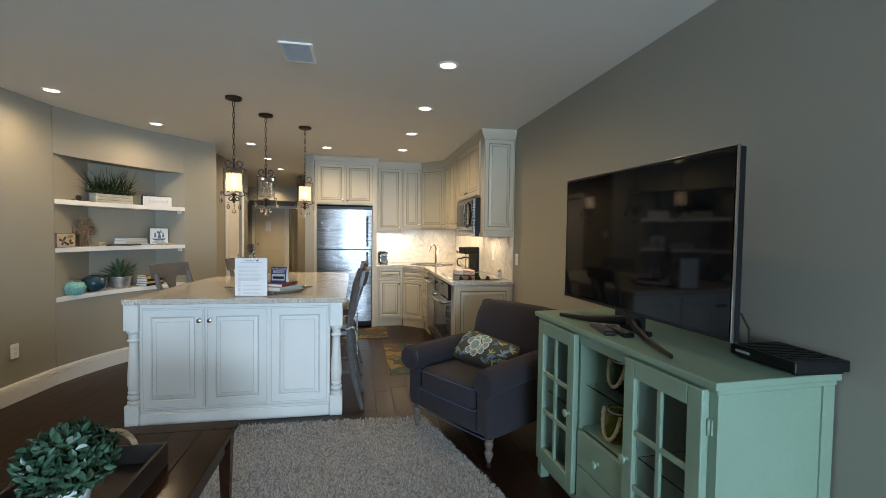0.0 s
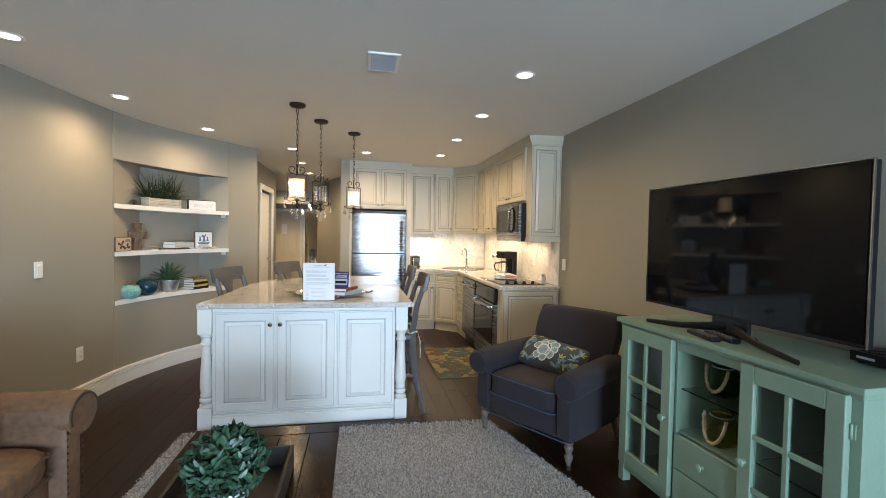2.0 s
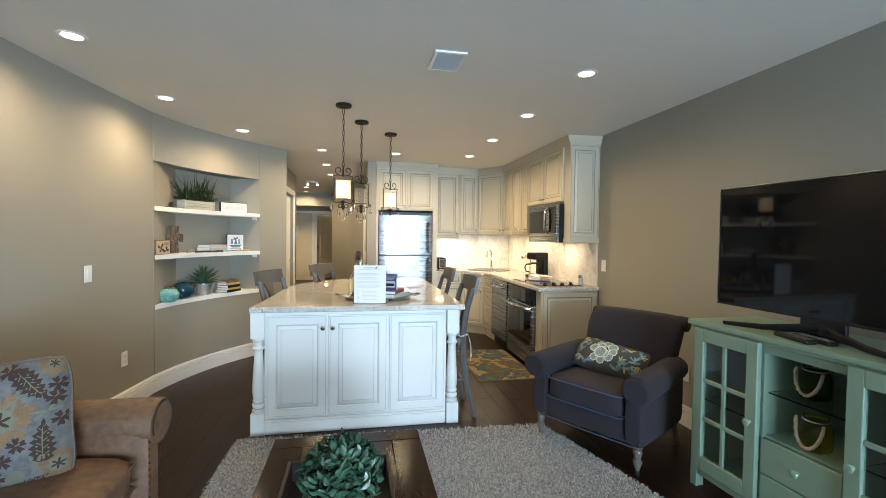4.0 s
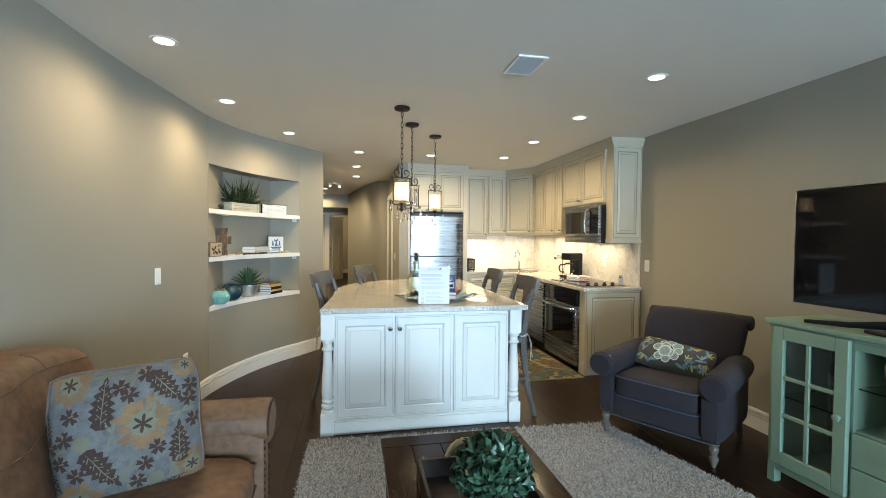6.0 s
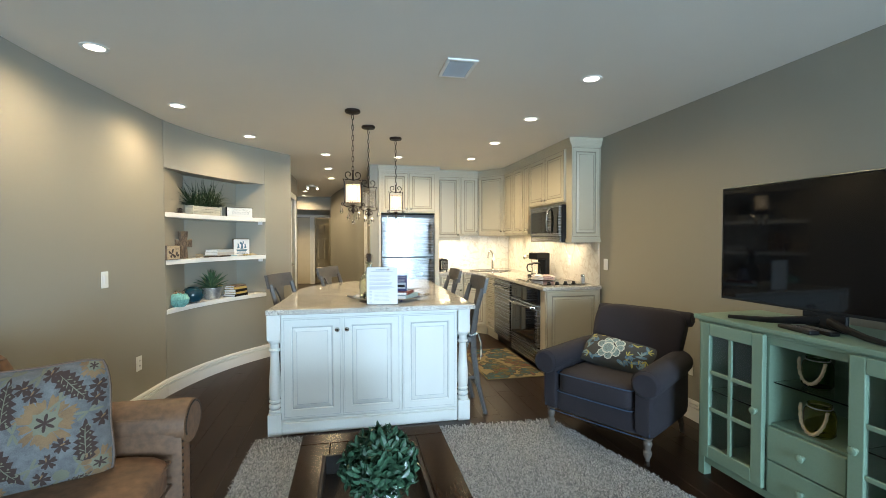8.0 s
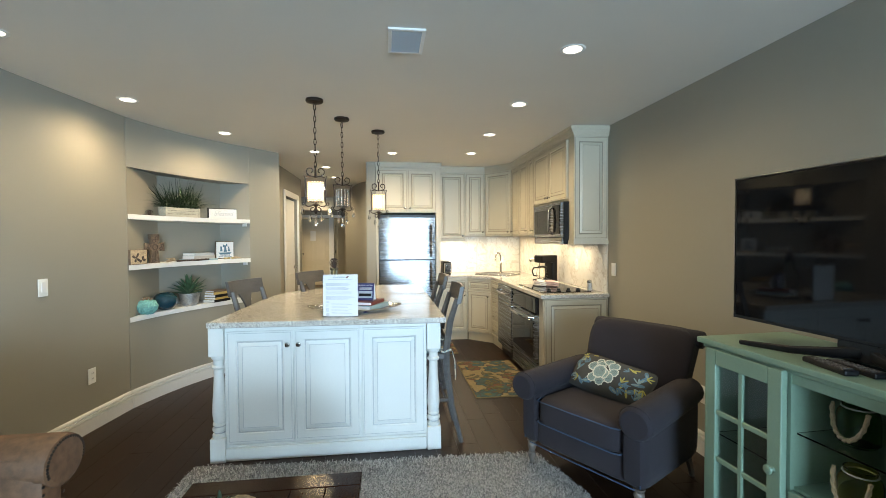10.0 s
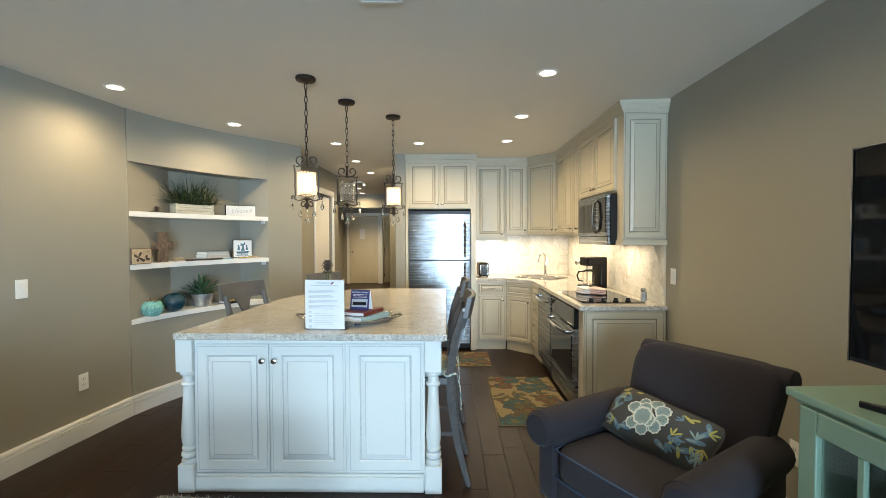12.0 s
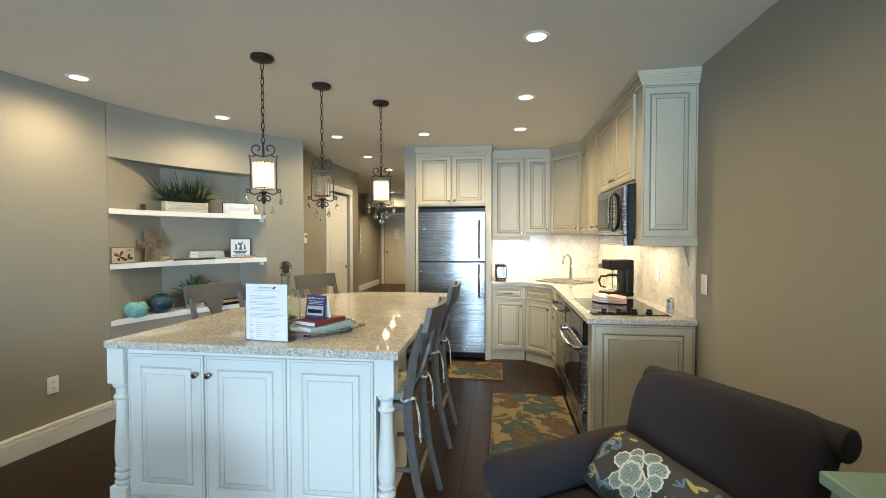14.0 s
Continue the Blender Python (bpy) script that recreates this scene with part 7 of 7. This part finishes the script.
# ---- kitchen clutter ----
WZ = 0.8975
to = thing("toaster", pose(0.445, 6.80, WZ, 0, 0, 4), "polished chrome toaster with black ends", "toaster")
bm = B()
box(bm, -0.065, -0.13, 0.012, 0.065, 0.13, 0.185, 0.022, 3)
part("body", bm, M_BLACK, to)
bm = B()
box(bm, -0.052, -0.134, 0.03, 0.052, -0.128, 0.165, 0.012, 2)
part("chrome_panel", bm, M_CHROME, to)
for x in (-0.025, 0.025):
    bm = B()
    box(bm, x - 0.012, -0.10, 0.184, x + 0.012, 0.10, 0.187)
    part("slot", bm, M_GAP, to)
bm = B()
box(bm, -0.012, -0.15, 0.115, 0.012, -0.13, 0.13, 0.004)
part("lever", bm, M_BLACK, to)
for x in (-0.045, 0.045):
    bm = B()
    lathe(bm, [(0.012, 0), (0.012, 0.013)], 8, (x, -0.1, 0))
    part("foot", bm, M_BLACK, to)
cm = thing("coffee_maker", pose(1.46, 5.49, WZ, 0, 0, -75), "black drip coffee maker with a glass carafe", "coffee maker")
bm = B()
box(bm, -0.085, -0.13, 0.0, 0.085, 0.11, 0.035, 0.012, 2)
box(bm, -0.080, 0.035, 0.03, 0.080, 0.11, 0.28, 0.012, 2)
box(bm, -0.085, -0.11, 0.225, 0.085, 0.11, 0.315, 0.018, 3)
part("housing", bm, M_BLACK, cm)
bm = B()
prof = [(0.045, 0), (0.062, 0.012), (0.070, 0.05), (0.062, 0.10), (0.045, 0.125), (0.048, 0.135)]
lathe(bm, prof + [(r - 0.003, z + 0.001) for r, z in prof[::-1]], 24, (0, -0.05, 0.038))
carafe = part("carafe", bm, M_GLASS, cm, "clear glass carafe")
bm = B()
tube(bm, [(-0.045, -0.07, 0.165), (-0.10, -0.10, 0.16), (-0.115, -0.11, 0.12), (-0.10, -0.10, 0.07), (-0.065, -0.075, 0.065)], 0.009, 8)
lathe(bm, [(0.05, 0), (0.05, 0.012), (0.03, 0.02)], 16, (0, -0.05, 0.170))
part("carafe_handle", bm, M_BLACK, carafe)
ph = thing("paper_towel_holder", pose(1.50, 5.82, WZ), "nickel wall-side towel bar with a clear guard", "holder")
bm = B()
lathe(bm, [(0.055, 0), (0.055, 0.010), (0.008, 0.014), (0.007, 0.26), (0.012, 0.27)], 16)
part("stand", bm, M_CHROME, ph)
bm = B()
tube(bm, [(0, 0, 0.24), (-0.07, -0.02, 0.25), (-0.13, -0.04, 0.235)], [0.02, 0.026, 0.022], 8)
part("arm", bm, M_CHROME, ph)
for i, (mats, dx) in enumerate(((M_TOWEL, 0.0), (M_PINK, 0.085))):
    bm = B()
    for k in range(3):
        puff(bm, -0.085, -0.055, 0.012 + 0.018 * k, 0.085, 0.055, 0.036 + 0.018 * k, 6, 3.2, shape=lambda v, k=k: Vector((v.x, v.y, v.z + 0.008 * math.sin(v.x * 40 + k) * math.cos(v.y * 30))))
    t = single("tea_towel", bm, mats, "folded %s tea towel on the cooktop" % ("white" if not i else "rose"), "towel", pose(1.215 + dx, 4.98 - 0.06 * i, WZ, 0, 0, -75 + 25 * i), "tea towels")
    if not i:
        bm = B()
        for x in (-0.02, 0.0):
            tube(bm, [(x, -0.055 + 0.01 * k, 0.066 + 0.006 * math.sin(math.pi * k / 11) + 0.004 * math.sin(x * 40 + 2) * math.cos((-0.055 + 0.01 * k) * 30)) for k in range(12)], 0.003, 5)
        part("stripe", bm, M_RED, t)
sk = thing("salt_shaker", pose(1.585, 4.62, WZ), "glass salt shaker with a steel lid", "shaker")
bm = B()
lathe(bm, [(0.022, 0), (0.026, 0.004), (0.024, 0.07), (0.020, 0.075)], 16)
part("body", bm, M_GALV, sk)
bm = B()
lathe(bm, [(0.022, 0.075), (0.024, 0.085), (0.018, 0.10), (0.0, 0.105)], 16)
part("lid", bm, M_CHROME, sk)


# ---- switches and outlets ----
def plate(name, at, label, double=False, outlet=False):
    p = thing(name, at, label, "outlet" if outlet else "switch")
    bm = B()
    w = 0.058 if double else 0.036
    box(bm, -w, -0.006, -0.058, w, 0.0, 0.058, 0.003, 2)
    part("plate", bm, M_TRIM, p)
    for x in ((-0.024, 0.024) if double else (0.0,)):
        if outlet:
            for z in (-0.02, 0.02):
                bm = B()
                lathe(bm, [(0.015, 0), (0.015, 0.003)], 14)
                bm.transform(pose(x, -0.0055, z, 90, 0, 0))
                sock = part("socket", bm, M_PAPER, p)
                bm = B()
                for dx in (-0.006, 0.006):
                    box(bm, x + dx - 0.0012, -0.0090, z - 0.004, x + dx + 0.0012, -0.0084, z + 0.006)
                part("slot", bm, M_GAP, sock)
        else:
            bm = B()
            box(bm, x - 0.016, -0.010, -0.033, x + 0.016, -0.005, 0.033, 0.002)
            part("rocker", bm, M_PAPER, p)
    return p


def on_left(y):
    for a, b in zip(LEFT, LEFT[1:]):
        if a[1] <= y <= b[1]:
            t = (y - a[1]) / (b[1] - a[1])
            return a[0] + (b[0] - a[0]) * t, math.degrees(math.atan2(b[1] - a[1], b[0] - a[0]))


x, a = on_left(3.70)
plate("light_switch", pose(x + 0.002, 3.70, 1.108, 0, 0, a), "white rocker light switch on the curved wall")
x, a = on_left(4.085)
plate("wall_outlet", pose(x + 0.002, 4.085, 0.405, 0, 0, a), "white wall outlet low on the curved wall", outlet=True)
plate("light_switch", pose(RIGHT - 0.002, 4.27, 1.125, 0, 0, -90), "white rocker light switch beside the worktop")
plate("wall_outlet", pose(RIGHT - 0.002, 3.116, 0.393, 0, 0, -90), "white wall outlet behind the armchair", outlet=True)
plate("wall_outlet", pose(RIGHT - 0.012, 5.02, 1.13, 0, 0, -90), "white outlet in the marble splashback", outlet=True)
plate("light_switch", pose(-0.658, 7.05, 1.10, 0, 0, -90), "white hall light switch")
th = thing("thermostat", pose(-1.857, 6.42, 1.40, 0, 0, 90), "small white wall thermostat", "thermostat")
bm = B()
box(bm, -0.045, -0.022, -0.06, 0.045, 0.0, 0.06, 0.006, 2)
part("casing", bm, M_TRIM, th)
bm = B()
box(bm, -0.025, -0.024, 0.005, 0.025, -0.0215, 0.035)
part("display", bm, M_STOOL, th)
hk = thing("wall_hook_rack", pose(-3.185, 12.5, 1.35, 0, 0, 90), "pale hanging hook rack on the entry wall", "hook rack")
bm = B()
for k in range(4):
    ball(bm, (0, -0.02, 0.25 - 0.16 * k), 0.05, 1, (1, 0.5, 1))
part("knobs", bm, M_TRIM, hk)
bm = B()
box(bm, -0.03, -0.01, -0.35, 0.03, 0.0, 0.4)
part("board", bm, M_TRIM, hk)


# ---- planks and tiles ----
def plank_mesh(w, ln):
    bm = B()
    box(bm, 0.0005, 0.0005, -0.018, w - 0.0005, ln - 0.0005, 0.0, 0.0010)
    return mesh_of(bm, "plank", M_FLOOR)


PW = 0.145
rnd = random.Random(4)
plank_sets = [(ln, plank_mesh(PW, ln)) for ln in (1.1, 1.4, 1.75)]
x = -3.4
while x < RIGHT:
    y, yend = (-4.45 - rnd.random() * 1.2), (8.7 if x > -0.66 else 14.4)
    while y < yend:
        ln, me = plank_sets[rnd.randrange(3)]
        if not (x < -2.75 and y + ln < 8.4):
            ob = new("plank", me)
            ob.location, ob.parent = (x, y, 0.0), floor
        y += ln
    x += PW


def chevron(at, length, z0, z1, col=0.155, pitch=0.078):
    """Slanted tiles in upright columns, cut at the top and bottom; local x along the wall, face -y."""
    k, x = 0, 0.0
    while x < length - 0.01:
        w = min(col, length - x)
        rise = col * 1.25 * (1 if k % 2 else -1) * w / col
        z = z0 - abs(rise)
        while z < z1:
            q = [(x + 0.001, z), (x + w - 0.001, z + rise), (x + w - 0.001, z + rise + pitch - 0.002), (x + 0.001, z + pitch - 0.002)]
            q = [(a, min(max(b, z0), z1)) for a, b in q]
            if max(q[3][1] - q[0][1], q[2][1] - q[1][1]) > 0.008:
                bm = B()
                fr_, bk = [bm.verts.new((a, -0.005, b)) for a, b in q], [bm.verts.new((a, 0.0, b)) for a, b in q]
                bm.faces.new(fr_)
                for i in range(4):
                    bm.faces.new((fr_[i], bk[i], bk[(i + 1) % 4], fr_[(i + 1) % 4]))
                bmesh.ops.remove_doubles(bm, verts=bm.verts, dist=0.0004)
                part("tile", bm, M_MARB, spl, at=at)
            z += pitch
        x += w
        k += 1


chevron(pose(0.344, BACK - 0.0062, 0), RIGHT - 0.36, 0.899, 1.44)
chevron(pose(RIGHT - 0.0062, BACK - 0.02, 0, 0, 0, -90), BACK - 0.02 - 4.40, 0.899, 1.40)
